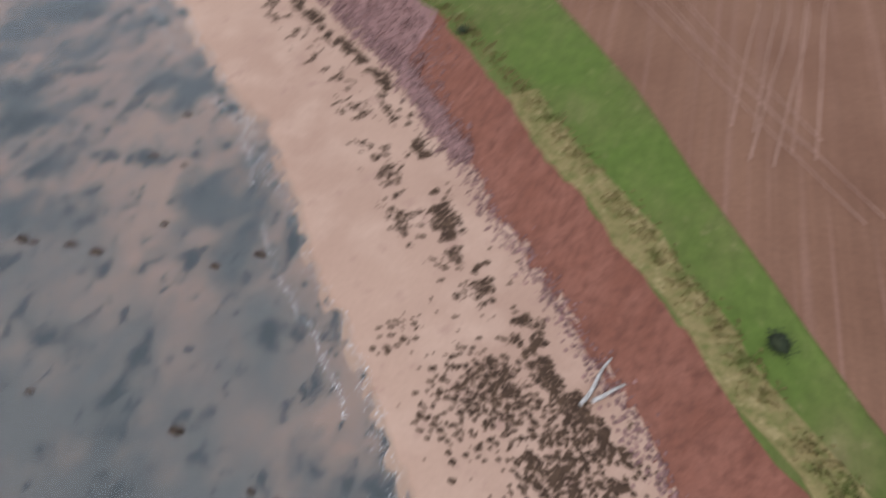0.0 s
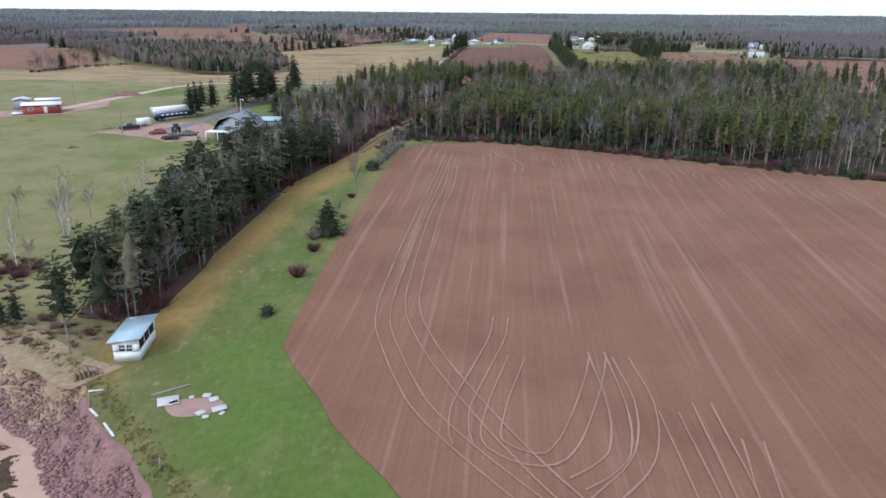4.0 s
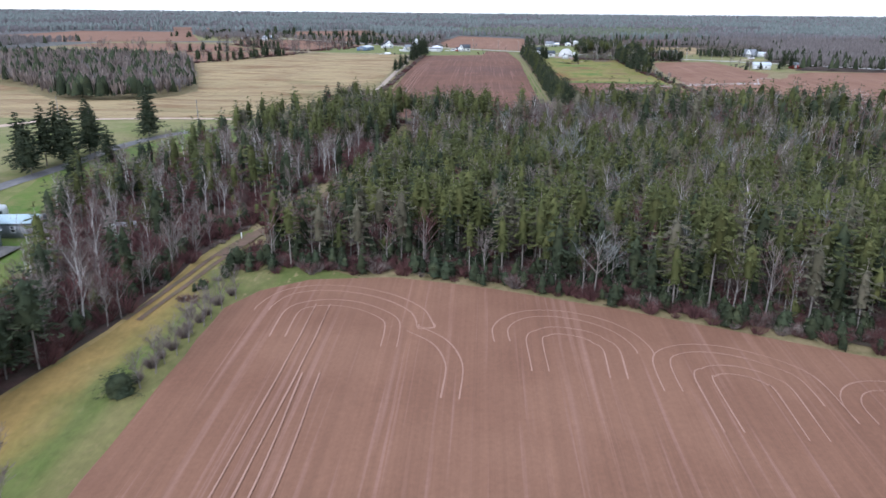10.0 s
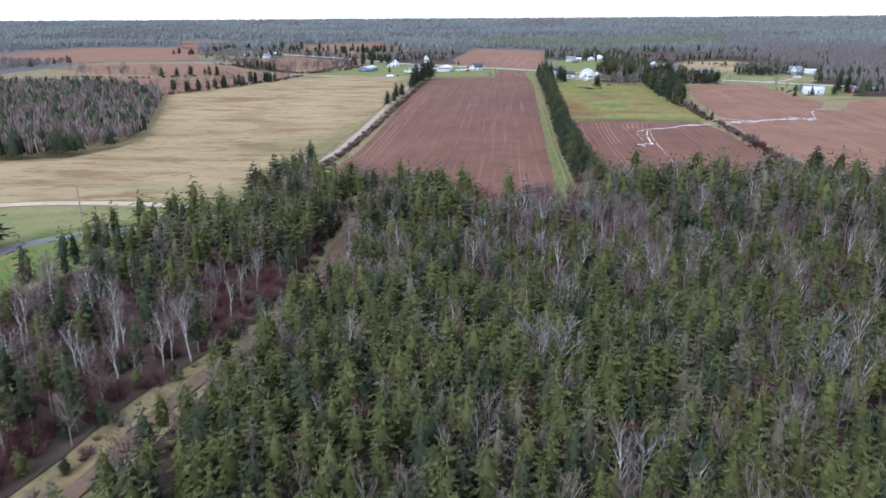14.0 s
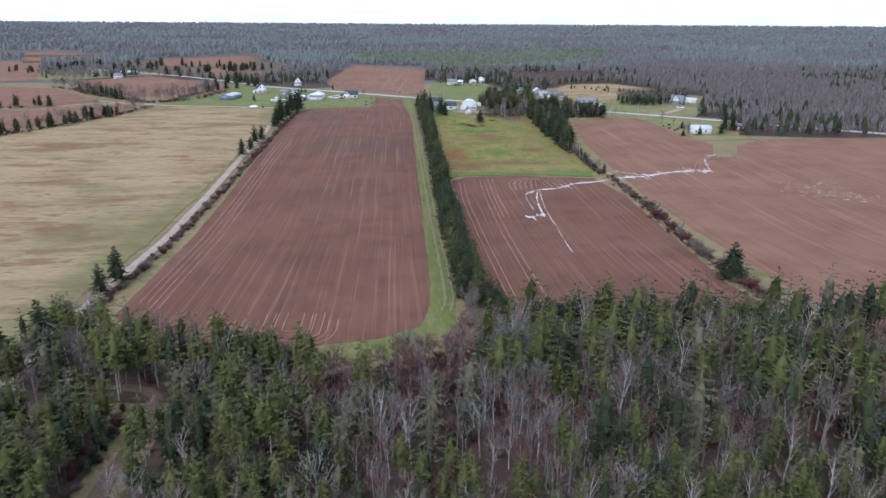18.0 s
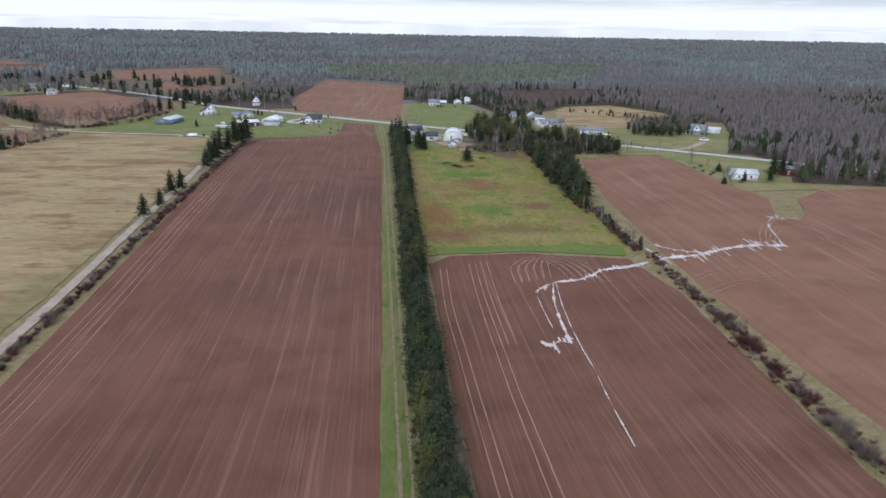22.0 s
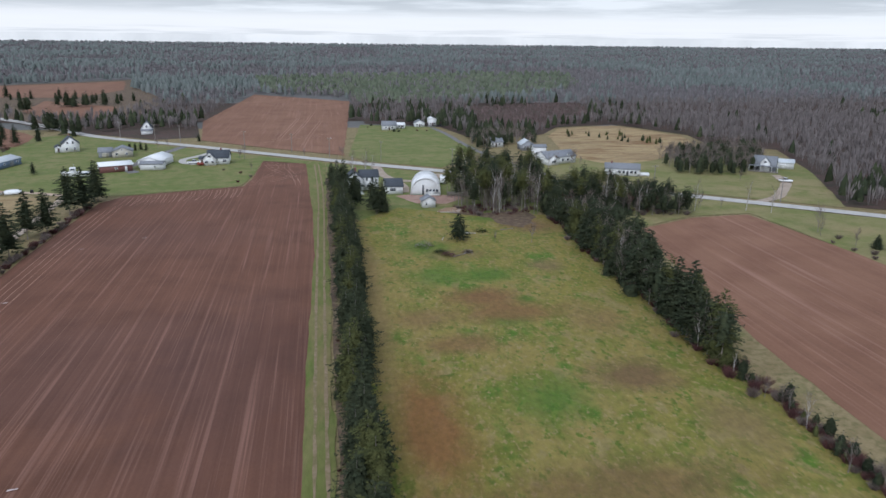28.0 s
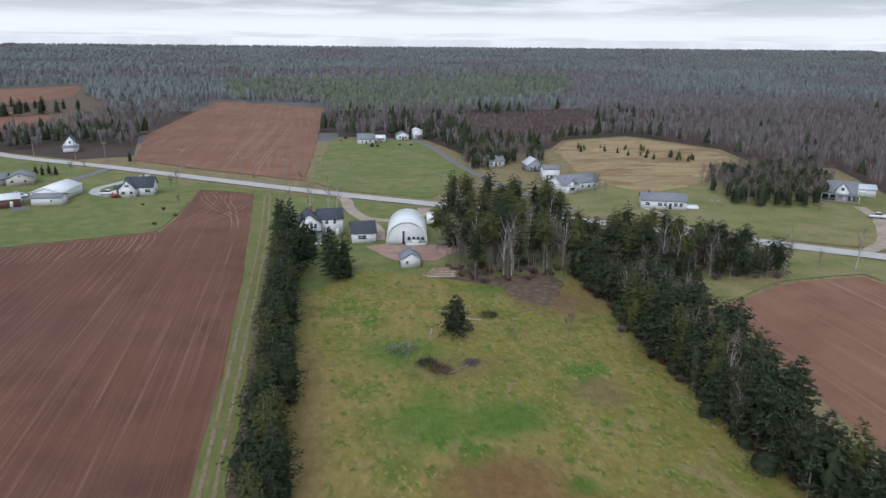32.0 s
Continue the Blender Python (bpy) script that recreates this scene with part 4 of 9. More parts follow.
def bush_shape(h, r, seed, twigs=70, width=0.05):
    rng = random.Random(seed)
    V, F = [], []
    for i in range(twigs):
        az, t = rng.uniform(0, 6.28), rng.random() ** 0.6
        a = Vector((math.cos(az) * r * 0.25 * t, math.sin(az) * r * 0.25 * t, 0))
        b = Vector((math.cos(az) * r * t, math.sin(az) * r * t, h * rng.uniform(0.55, 1.0) * (1.05 - 0.35 * t)))
        m_ = a.lerp(b, rng.uniform(0.35, 0.6))
        blade(V, F, a, b, width, Vector((math.sin(az), -math.cos(az), 0.2)))
        az += rng.uniform(-0.9, 0.9)
        blade(V, F, m_, m_ + Vector((math.cos(az) * r * 0.4, math.sin(az) * r * 0.4, h * 0.35)), width * 0.8, Vector((0.2, 0.4, 0.5)))
    return V, F


def grove(name, kinds, places, label, category, group=""):
    """Many trees in one mesh. kinds: per kind a list of (corners, triangles, material); places: (kind, x, y, scale, turn, stretch)."""
    mats, slot = [], {}
    VV, FF, II, n = [], [], [], 0
    ready = []
    for pieces in kinds:
        r_ = []
        for V, F, mat in pieces:
            if mat.name not in slot:
                slot[mat.name] = len(mats)
                mats.append(mat)
            r_.append((np.asarray(V, float), np.asarray(F, int), slot[mat.name]))
        ready.append(r_)
    for kind, x, y, s, turn, st in places:
        c, sn = math.cos(turn) * s, math.sin(turn) * s
        z = land(y)
        for V, F, mi in ready[kind]:
            W = np.empty_like(V)
            W[:, 0] = V[:, 0] * c - V[:, 1] * sn + x
            W[:, 1] = V[:, 0] * sn + V[:, 1] * c + y
            W[:, 2] = V[:, 2] * s * st + z
            VV.append(W)
            FF.append(F + n)
            II.append(np.full(len(F), mi))
            n += len(V)
    ob = put(name, np.concatenate(VV), np.concatenate(FF), mats, np.concatenate(II))
    return tagged(ob, label, category, group, "stuff")


def scatter(poly, spacing, seed, keep=None):
    """Places on a jittered grid inside an outline."""
    rng = np.random.RandomState(seed)
    P = np.array(poly)
    xs = np.arange(P[:, 0].min(), P[:, 0].max(), spacing)
    ys = np.arange(P[:, 1].min(), P[:, 1].max(), spacing)
    X, Y = np.meshgrid(xs, ys)
    X = (X + rng.uniform(-0.5, 0.5, X.shape) * spacing).ravel()
    Y = (Y + rng.uniform(-0.5, 0.5, Y.shape) * spacing).ravel()
    ok = inside(poly, X, Y)
    return X[ok], Y[ok], rng


SPR = [spruce_shape(h, 1.95, b, 32, s, 0.7, 0.72, 0.42, 8) for h, b, s in ((12.5, 0.42, 1), (12.0, 0.34, 2), (13.0, 0.5, 3), (11.5, 0.18, 4))]
BARE = [bare_shape(h, s, 10, 4, sp, 0.055) for h, s, sp in ((10.5, 11, 0.26), (9.0, 12, 0.36), (11.5, 13, 0.2))]
BUSH = [bush_shape(2.2, 1.6, s, 80, 0.065) for s in (21, 22, 23)]
SMALL = [spruce_shape(4.0, 1.3, 0.02, 24, s, 0.7, 0.5, 0.6, 3, 1.0, 1.5) for s in (31, 32)]


def spruce_kind(i, mat):
    (tv, tf), (cv, cf) = SPR[i]
    return [(tv, tf, M["dead"]), (cv, cf, M[mat])]


def bare_kind(i, mat="twig", bark="bark"):
    (tv, tf), (wv, wf) = BARE[i]
    return [(tv, tf, M[bark]), (wv, wf, M[mat])]


LOW = [spruce_shape(12.5, 2.0, b, 26, s, 0.7, 1.05, 0.5, 3, 0.5) for b, s in ((0.4, 301), (0.3, 302), (0.2, 303))]
LOWBARE = [bare_shape(10.5, s, 6, 2, sp, 0.08) for s, sp in ((311, 0.26), (312, 0.34))]
KINDS = [spruce_kind(0, "needle"), spruce_kind(1, "needle"), spruce_kind(2, "needle"), spruce_kind(3, "needle_dark"), spruce_kind(1, "needle_pale"),
         bare_kind(0), bare_kind(1), bare_kind(2, "twig", "birch"), bare_kind(1, "twig_red"),
         [(*BUSH[0], M["twig_red"])], [(*BUSH[1], M["twig"])], [(*BUSH[2], M["twig_red"])],
         [(*SMALL[0][0], M["dead"]), (*SMALL[0][1], M["needle_dark"])], [(*SMALL[1][0], M["dead"]), (*SMALL[1][1], M["needle"])]]
# plainer shapes for the parts of the forest that stay far off
KINDS += [[(*LOW[k][0], M["dead"]), (*LOW[k][1], M[m_])] for k, m_ in ((0, "needle"), (1, "needle"), (0, "needle"), (2, "needle_dark"), (1, "needle_pale"))]
KINDS += [[(*LOWBARE[k][0], M[b_]), (*LOWBARE[k][1], M[m_])] for k, b_, m_ in ((0, "bark", "twig"), (1, "bark", "twig"), (0, "birch", "twig"), (1, "bark", "twig_red"))]

# broad dark spruces of the shelter wood
WIDE = [spruce_shape(h, 2.9, b, 36, s, 0.7, 0.85, 0.42, 9) for h, b, s in ((10.0, 0.22, 401), (11.5, 0.4, 402))]
KINDS += [[(*WIDE[k][0], M["dead"]), (*WIDE[k][1], M["needle_dark"])] for k in (0, 1)]

# shorter, closer trees in the middle of the forest
MID = [spruce_shape(8.4, 1.7, b, 30, s, 0.85, 0.66, 0.55, 6, 0.5, 1.7) for b, s in ((0.3, 411), (0.2, 412), (0.38, 413))]
KINDS += [[(*MID[k][0], M["dead"]), (*MID[k][1], M[m_])] for k, m_ in ((0, "needle"), (1, "needle"), (2, "needle"), (1, "needle_dark"))]

# silver dead trees hung with lichen
KINDS += [[(*bare_shape(10.0, 421, 12, 3, 0.42, 0.09)[0], M["dead"]), (*bare_shape(10.0, 421, 12, 3, 0.42, 0.09)[1], M["lichen"])]]

# main forest
TRAIL = [(-39, 205), (-37, 220), (-35, 231), (-30, 243), (-28, 257), (-26, 268), (-22, 285), (-20, 300), (-21, 320), (-22, 347)]
trail_pts = np.array([(p.x, p.y) for p in smooth_line(TRAIL, 2.0)])
X, Y, rng = scatter(FOREST, 2.6, 5)
places, FRONT = [], []
for x, y in zip(X, Y):
    if np.min((trail_pts[:, 0] - x) ** 2 + (trail_pts[:, 1] - y) ** 2) < (3.0 if y < 240 else 2.3) ** 2:
        continue
    if x > 60 and not (y > 295 and x < 120) and rng.rand() < (0.4 if x < 110 else 0.75):
        continue
    mix = noise.noise(Vector((x * 0.03, y * 0.03, 2.0)))
    brush = 5 < x < 32 and 338 < y
    if brush and y > np.interp(x, (3, 7, 15, 28, 35), (349, 352, 356, 362, 364)):
        continue
    grey = mix + (0.5 if y > 292 and x > 8 else -0.12) + (0.25 if x < -20 else 0) + (0.3 if 322 < y < 352 and x > 2 else 0)
    u = rng.rand()
    s = rng.uniform(0.72, 1.12)
    if brush:
        k = rng.choice([9, 9, 11, 11, 10, 5]) if u < 0.97 else 29
        s *= 0.75
    elif u < 0.16:
        k = rng.choice([9, 10, 11, 12, 13])
    elif u < 0.36 + 0.55 * max(0, grey):
        k = rng.choice([5, 6, 7, 5, 8, 4, 5, 6, 8, 29] if rng.rand() < 0.4 else [5, 6, 7, 8, 8])
    else:
        k = rng.choice([0, 1, 2, 0, 2, 3, 3, 4, 4])
    if k <= 3 and rng.rand() < 0.3:
        s *= 0.8
    if y > 322 and x > 30 and k <= 4:
        s *= 1.15
        k = int(rng.choice([3, 3, 0, 1, 4]))
    if k < 9 and -32 < x < 62 and y < float(np.interp(x, (-33, -11, 19, 50, 62), (219.5, 219, 211, 198, 193))):
        FRONT.append((int(k), x, y, s))
        continue
    if 228 < y < 320 and k <= 4:
        k = int(rng.choice([25, 26, 27, 25, 28, 27, 28, 4, 5])) if x < 75 else k
        s = s * 1.02 if k > 20 else s * 0.75
    elif 228 < y < 320 and k < 9:
        s *= 0.8
    if k < 9 and (x > 72 or y < 240 and x > 64):
        k += 14
    places.append((int(k), x, y, s, rng.uniform(0, 6.28), rng.uniform(0.92, 1.08)))
X, Y, rng = scatter([(-16, 229), (75, 200), (75, 320), (-14, 320), (-15, 290), (-20, 262)], 3.3, 55)
for x, y in zip(X, Y):
    if np.min((trail_pts[:, 0] - x) ** 2 + (trail_pts[:, 1] - y) ** 2) > 2.4 ** 2 and y > 228 and (y < 290 or rng.rand() < 0.4):
        places.append((int(rng.choice([25, 26, 27, 28, 25, 27])), x, y, rng.uniform(0.7, 1.05), rng.uniform(0, 6.28), rng.uniform(0.92, 1.08)))
for _ in range(560):
    x = rng.uniform(3, 35)
    places.append((int(rng.choice([9, 11, 9, 11, 10, 8])), x, rng.uniform(338, float(np.interp(x, (3, 7, 15, 28, 35), (349, 352, 356, 362, 364)))), rng.uniform(0.5, 0.95), rng.uniform(0, 6.28), 0.95))
for _ in range(900):
    x = rng.uniform(-33, 62)
    y = float(np.interp(x, (-33, -11, 19, 50, 62), (217, 217, 209, 196, 191))) + abs(rng.normal(0, 7)) + 1
    if np.min((trail_pts[:, 0] - x) ** 2 + (trail_pts[:, 1] - y) ** 2) > 2.4 ** 2:
        places.append((int(rng.choice([9, 11, 9, 11, 10, 12])), x, y, rng.uniform(0.5, 1.0), rng.uniform(0, 6.28), 0.9))
grove("forest_trees", KINDS, places, "Dense mixed stand of slender spruces and leafless birches", "forest")

# low evergreen and brown scrub along the forest's edges
edge = smooth_line([(-33, 216), (-22, 215.6), (-11, 216.2), (3, 213.2), (19, 207.4), (50, 194.6), (120, 165.6)], 1.1) + smooth_line([(-49.5, 104), (-50.5, 127), (-51, 168), (-48, 183), (-44, 196), (-43, 211), (-42, 226), (-39, 236)], 1.1)
SCRUB = []
for p in edge:
    for _ in range(4 if p.x < 50 else 1):
        SCRUB.append((int(rng.choice([12, 9, 12, 9, 11, 10, 11])), p.x + rng.uniform(-1.2, 1.2), p.y + rng.uniform(-0.8, 3.0) + (rng.uniform(0, 6) if rng.rand() < 0.3 else 0), rng.uniform(0.5, 1.15), rng.uniform(0, 6.28), 0.85))
for q_ in range(260):
    i = rng.randint(len(trail_pts))
    sgn = rng.choice([-1, 1])
    SCRUB.append((int(rng.choice([9, 11, 10, 12])), trail_pts[i, 0] + sgn * rng.uniform(2.2, 4.5), trail_pts[i, 1] + rng.uniform(-1, 1), rng.uniform(0.4, 0.8), rng.uniform(0, 6.28), 0.8))
grove("edge_scrub", KINDS, SCRUB, "Low evergreen and brown scrub along the forest edge", "scrub")

# shelter wood in the west
X, Y, rng = scatter(WOOD_WEST, 2.25, 6)
places = []
for x, y in zip(X, Y):
    if np.min((trail_pts[:, 0] - x) ** 2 + (trail_pts[:, 1] - y) ** 2) < 2.4 ** 2:
        continue
    u = rng.rand()
    s = rng.uniform(0.65, 1.0)
    if y < 190:
        k = rng.choice([23, 23, 24, 24, 24, 4]) if u < 0.42 else rng.choice([5, 6, 9, 11, 11, 9, 29])
    elif y < 300:
        k = rng.choice([5, 6, 7, 8, 8, 9, 9, 11, 11, 9, 11]) if u < 0.8 else rng.choice([1, 3, 12, 13])
    else:
        k = rng.choice([5, 6, 8, 9, 11]) if u < 0.45 else rng.choice([3, 0, 1, 4])
    if k in (5, 6, 7, 8):
        s *= 0.85
    if k in (9, 10, 11):
        s *= 1.6
    if y < 205:
        s *= 1.15
    places.append((int(k), x, y, s, rng.uniform(0, 6.28), rng.uniform(0.92, 1.08)))
grove("shelter_wood", KINDS, places, "Shelter wood of dark spruces, birches and red-brown shrubs", "wood")

# distant woods: coarser trees
def far_conifer(h, r, seed, boughs):
    rng = random.Random(seed)
    V, F = [(0, 0, h)], []
    for z, w in ((0.68, 0.6), (0.2, 1.0)):
        for k in range(5):
            a = k * 1.2566 + rng.uniform(-0.25, 0.25)
            q = r * w * rng.uniform(0.65, 1.15)
            V.append((q * math.cos(a), q * math.sin(a), h * (z + rng.uniform(-0.08, 0.08))))
    for k in range(5):
        j = (k + 1) % 5
        F += [(0, 1 + k, 1 + j), (1 + k, 6 + k, 1 + j), (1 + j, 6 + k, 6 + j)]
    for _ in range(boughs):
        t, a = rng.uniform(0.1, 0.85), rng.uniform(0, 6.28)
        q = Vector((math.cos(a), math.sin(a), 0)) * r * (1 - t) * 0.75
        z = h * (0.15 + 0.85 * t)
        side = Vector((-math.sin(a), math.cos(a), 0)) * r * 0.3
        n = len(V)
        V += [tuple(q + side + Vector((0, 0, z))), tuple(q - side + Vector((0, 0, z))), tuple(q * 1.9 + Vector((0, 0, z - 0.1 * h)))]
        F.append((n, n + 1, n + 2))
    return V, F


def far_crown(h, r, seed, twigs, width):
    """A leafless crown of fine upright branches."""
    rng = random.Random(seed)
    V, F = [], []
    for _ in range(twigs):
        a, t = rng.uniform(0, 6.28), rng.random() ** 0.6
        e = Vector((math.cos(a) * r * t, math.sin(a) * r * t, h * rng.uniform(0.75, 1.05) * (1.02 - 0.3 * t)))
        foot = Vector((e.x * 0.45, e.y * 0.45, h * rng.uniform(0.05, 0.4)))
        s_ = Vector((-math.sin(a), math.cos(a), 0)) * width * h * rng.uniform(0.6, 1.2)
        n = len(V)
        V += [tuple(foot), tuple(foot.lerp(e, 0.75) + s_), tuple(e), tuple(foot.lerp(e, 0.75) - s_)]
        F += [(n, n + 1, n + 2), (n, n + 2, n + 3)]
    return V, F


# farthest trees, in colours that already hold the haze
FAR = [[(*far_conifer(10, 2.6, s, 2), M["far_green_hazed"])] for s in (1, 2, 3)] + [[(*far_crown(9.0, 3.6, s, 7, 0.055), M["far_brown_hazed"])] for s in (4, 5, 6)]
# nearer woods beyond the road: the forest's own needles, but twigs greyed for haze
FAR += [[(*far_conifer(9.5, 2.2, s, 8), M[m_])] for s, m_ in ((7, "needle_dark"), (8, "needle_dark"))] + [[(*far_crown(9.5, 2.6, s, 13, 0.032), M[m_])] for s, m_ in ((9, "twig_hazed"), (10, "twig_hazed"), (11, "twig_hazed"))]
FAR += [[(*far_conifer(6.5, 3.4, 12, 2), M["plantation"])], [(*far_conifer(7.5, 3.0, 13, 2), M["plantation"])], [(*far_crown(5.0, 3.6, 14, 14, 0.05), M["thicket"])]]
FAR += [[(*far_crown(9.5, 2.8, sd, 14, 0.034), M["twig"])] for sd in (15, 16)] + [[(*far_conifer(9.5, 2.4, 17, 8), M["needle_dark"])]]
PLANTATION = [(-60, 1500), (145, 1573), (420, 1640), (343, 1348), (227, 1175), (100, 1125), (60, 1110), (58, 1200), (-30, 1260)]
THICKET = [(150, 1075), (260, 1120), (225, 985), (186, 958), (165, 925), (130, 940)]
OPEN = [FIELD_E, FIELD_D, DRY, WOOD_PATCH] + DISTANT_FIELDS
OPEN += [[(-330, 1350), (-205, 1475), (-170, 1320), (-108, 1165), (-108, 1035), (-150, 1005), (-240, 1060), (-330, 1200)]]
OPEN += [[(43, 836), (56, 978), (106, 960), (118, 850), (84, 798)], [(110, 800), (150, 800), (150, 870), (112, 870)], [(100, 760), (130, 760), (130, 800), (100, 800)]]
OPEN += [[(150, 826), (167, 910), (185, 948), (231, 963), (253, 903), (242, 858), (262, 812), (250, 775), (214, 702), (224, 682), (222, 664), (206, 640), (212, 616), (179, 612), (122, 760), (100, 792)]]
OPEN += [[(-150, 775), (-66, 755), (34, 817), (12, 846), (-95, 935), (-150, 985)], [(32, 700), (130, 690), (130, 760), (83, 800), (32, 820)], [(200, 745), (245, 745), (245, 800), (200, 800)], [(-60, 905), (-30, 880), (-30, 930), (-80, 960)]]
NEAR_WOODS = [[(-170, 1000), (-125, 950), (-62, 907), (-39, 916), (-54, 1000)],
              [(60, 1000), (59, 981), (107, 964), (117, 905), (150, 905), (166, 916), (185, 951), (231, 967), (257, 905), (247, 862), (276, 840), (760, 620), (760, 1000)],
              [(214, 706), (226, 699), (226, 664), (209, 631), (244, 623), (420, 593), (640, 560), (760, 620), (276, 842), (252, 780)],
              [(-510, 645), (-464, 694), (-472, 780), (-600, 860), (-700, 800), (-690, 680), (-600, 612)]]
OPEN += [[(-98, 915), (-60, 893), (-46, 925), (-85, 965)]]
for poly in NEAR_WOODS + [[(-420, 1000), (-54, 1000), (60, 1000), (760, 1000), (760, 1140), (-420, 1140)]]:
    sheet("wood_floor_ground", poly, 0.03, M["floor"], "Brown leaf-strewn floor of the woods beyond the road", "forest floor", step=20)
ROAD_EAST = np.array([(190, 712), (240, 672), (292, 635), (420, 555)])
places = []
rngf = np.random.RandomState(9)
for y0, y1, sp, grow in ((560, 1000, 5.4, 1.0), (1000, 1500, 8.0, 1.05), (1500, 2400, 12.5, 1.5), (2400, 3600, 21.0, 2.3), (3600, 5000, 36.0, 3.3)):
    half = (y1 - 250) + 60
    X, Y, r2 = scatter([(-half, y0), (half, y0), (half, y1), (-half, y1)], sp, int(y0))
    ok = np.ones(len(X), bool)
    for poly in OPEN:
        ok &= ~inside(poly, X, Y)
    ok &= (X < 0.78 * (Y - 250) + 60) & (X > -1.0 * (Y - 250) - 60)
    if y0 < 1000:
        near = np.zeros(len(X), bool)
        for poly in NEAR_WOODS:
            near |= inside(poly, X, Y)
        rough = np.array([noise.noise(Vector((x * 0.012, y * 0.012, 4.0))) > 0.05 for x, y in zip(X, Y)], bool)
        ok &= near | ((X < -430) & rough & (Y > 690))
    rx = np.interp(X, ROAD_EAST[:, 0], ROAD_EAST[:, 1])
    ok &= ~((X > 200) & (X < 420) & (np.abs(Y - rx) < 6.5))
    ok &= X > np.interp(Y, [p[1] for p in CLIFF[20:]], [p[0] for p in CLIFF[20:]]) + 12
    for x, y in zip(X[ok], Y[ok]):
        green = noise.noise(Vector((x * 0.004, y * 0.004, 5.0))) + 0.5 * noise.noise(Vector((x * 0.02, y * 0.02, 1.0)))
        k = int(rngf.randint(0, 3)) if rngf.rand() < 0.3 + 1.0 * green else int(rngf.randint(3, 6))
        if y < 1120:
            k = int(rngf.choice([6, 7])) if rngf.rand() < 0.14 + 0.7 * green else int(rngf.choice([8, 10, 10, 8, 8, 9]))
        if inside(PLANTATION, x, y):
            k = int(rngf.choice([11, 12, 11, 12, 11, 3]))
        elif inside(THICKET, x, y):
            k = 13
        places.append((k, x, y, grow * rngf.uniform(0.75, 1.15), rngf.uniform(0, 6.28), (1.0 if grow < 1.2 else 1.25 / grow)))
grove("distant_forest", FAR, places, "Grey-brown and green winter forest to the horizon, far crowns coloured with haze", "forest")
X, Y, rng = scatter(WOOD_PATCH, 3.8, 7)
LOT_E = [(192, 811), (187, 774), (212, 769), (235, 790), (263, 839), (215, 835)]
LOT_N = [(112, 872), (113, 850), (128, 868), (150, 866), (150, 900), (115, 905)]
X2, Y2, r3 = scatter(LOT_E, 3.6, 17)
X3, Y3, r3 = scatter(LOT_N, 4.0, 18)
grove("roadside_woodlot", [[(*spruce_shape(10, 2.8, 0.1, 30, s, 0.6, 0.9, 0.55, 4, 1.0, 3.0)[1], M["needle_dark"])] for s in (201, 202)] + [bare_kind(0)],
      [(int(r3.choice([0, 1, 2, 2, 2])), x, y, r3.uniform(0.6, 0.95), r3.uniform(0, 6.28), 1.0) for x, y in zip(np.r_[X2, X3], np.r_[Y2, Y3])], "Dark clump of spruces beside the road", "woodlot")
grove("woodlot", FAR, [(int(rng.choice([14, 15, 14, 15, 14, 8, 16] if y > 440 else [14, 15, 16, 16])), x, y, rng.uniform(0.8, 1.15), rng.uniform(0, 6.28), 1.0) for x, y in zip(X, Y)], "Woodlot of grey leafless trees with a few spruces", "woodlot")
BELT_FAR = smooth_line([(-262, 905), (-230, 855), (-195, 824), (-167, 798), (-147, 800), (-134, 825), (-126, 875)], 2.2) + smooth_line([(-262, 408), (-273, 458), (-258, 495)], 2.2)
BELT_FAR += smooth_line([(-282, 912), (-246, 880), (-218, 846), (-190, 815), (-170, 797), (-152, 797), (-147, 838), (-139, 884)], 2.2)
BELT_FAR += smooth_line([(-206, 600), (-196, 632), (-182, 658), (-175, 674), (-168, 697), (-160, 724), (-155, 765)], 2.2) + smooth_line([(-240, 760), (-280, 742), (-340, 752)], 3.0)
grove("field_belt", KINDS, [(int(rng.choice([9, 11, 10, 9, 5, 8])), p.x + rng.uniform(-3, 3), p.y + rng.uniform(-3, 3), rng.uniform(0.5, 1.4), rng.uniform(0, 6.28), 1.0) for p in BELT_FAR for _ in range(2)], "Brown leafless thicket along the far field", "thicket")


# ---- trees and bushes that stand as single things ----
def part(name, arrays, mat, parent, label="", smooth=False):
    ob = put(name, arrays[0], arrays[1], mat, smooth=smooth)
    ob.parent = parent
    return tagged(ob, label) if label else ob


def thing(name, x, y, z, rot=0.0, label="", category="", group=""):
    ob = new(name)
    ob.empty_display_size = 0.3
    ob.matrix_basis = pose(x, y, z, 0, 0, rot)
    return tagged(ob, label, category, group)


HEDGE = [spruce_shape(h, 2.0, 0.02, 150, s, 0.55, 0.55, 0.68, 10, 1.0, 2.6) for h, s in ((9.0, 41), (8.4, 42), (9.8, 43))]
OPENS = [spruce_shape(11.0, 3.1, b, 96, s, 0.9, 0.8, 0.42, 11, 1.0, 1.4) for b, s in ((0.14, 51), (0.22, 52))]
TALL = [spruce_shape(13.5, 2.2, b, 70, s, 0.6, 0.7, 0.4, 10, 1.0, 3.0) for b, s in ((0.5, 61), (0.42, 62), (0.58, 63))]
SQUAT = [spruce_shape(6.2, 2.9, 0.0, 240, s, 0.9, 0.55, 0.62, 7, 1.0, 1.5) for s in (71,)]
LAYERED = [spruce_shape(7.2, 3.4, 0.12, 110, s, 0.9, 0.75, 0.45, 9, 1.0, 1.4) for s in (72,)]
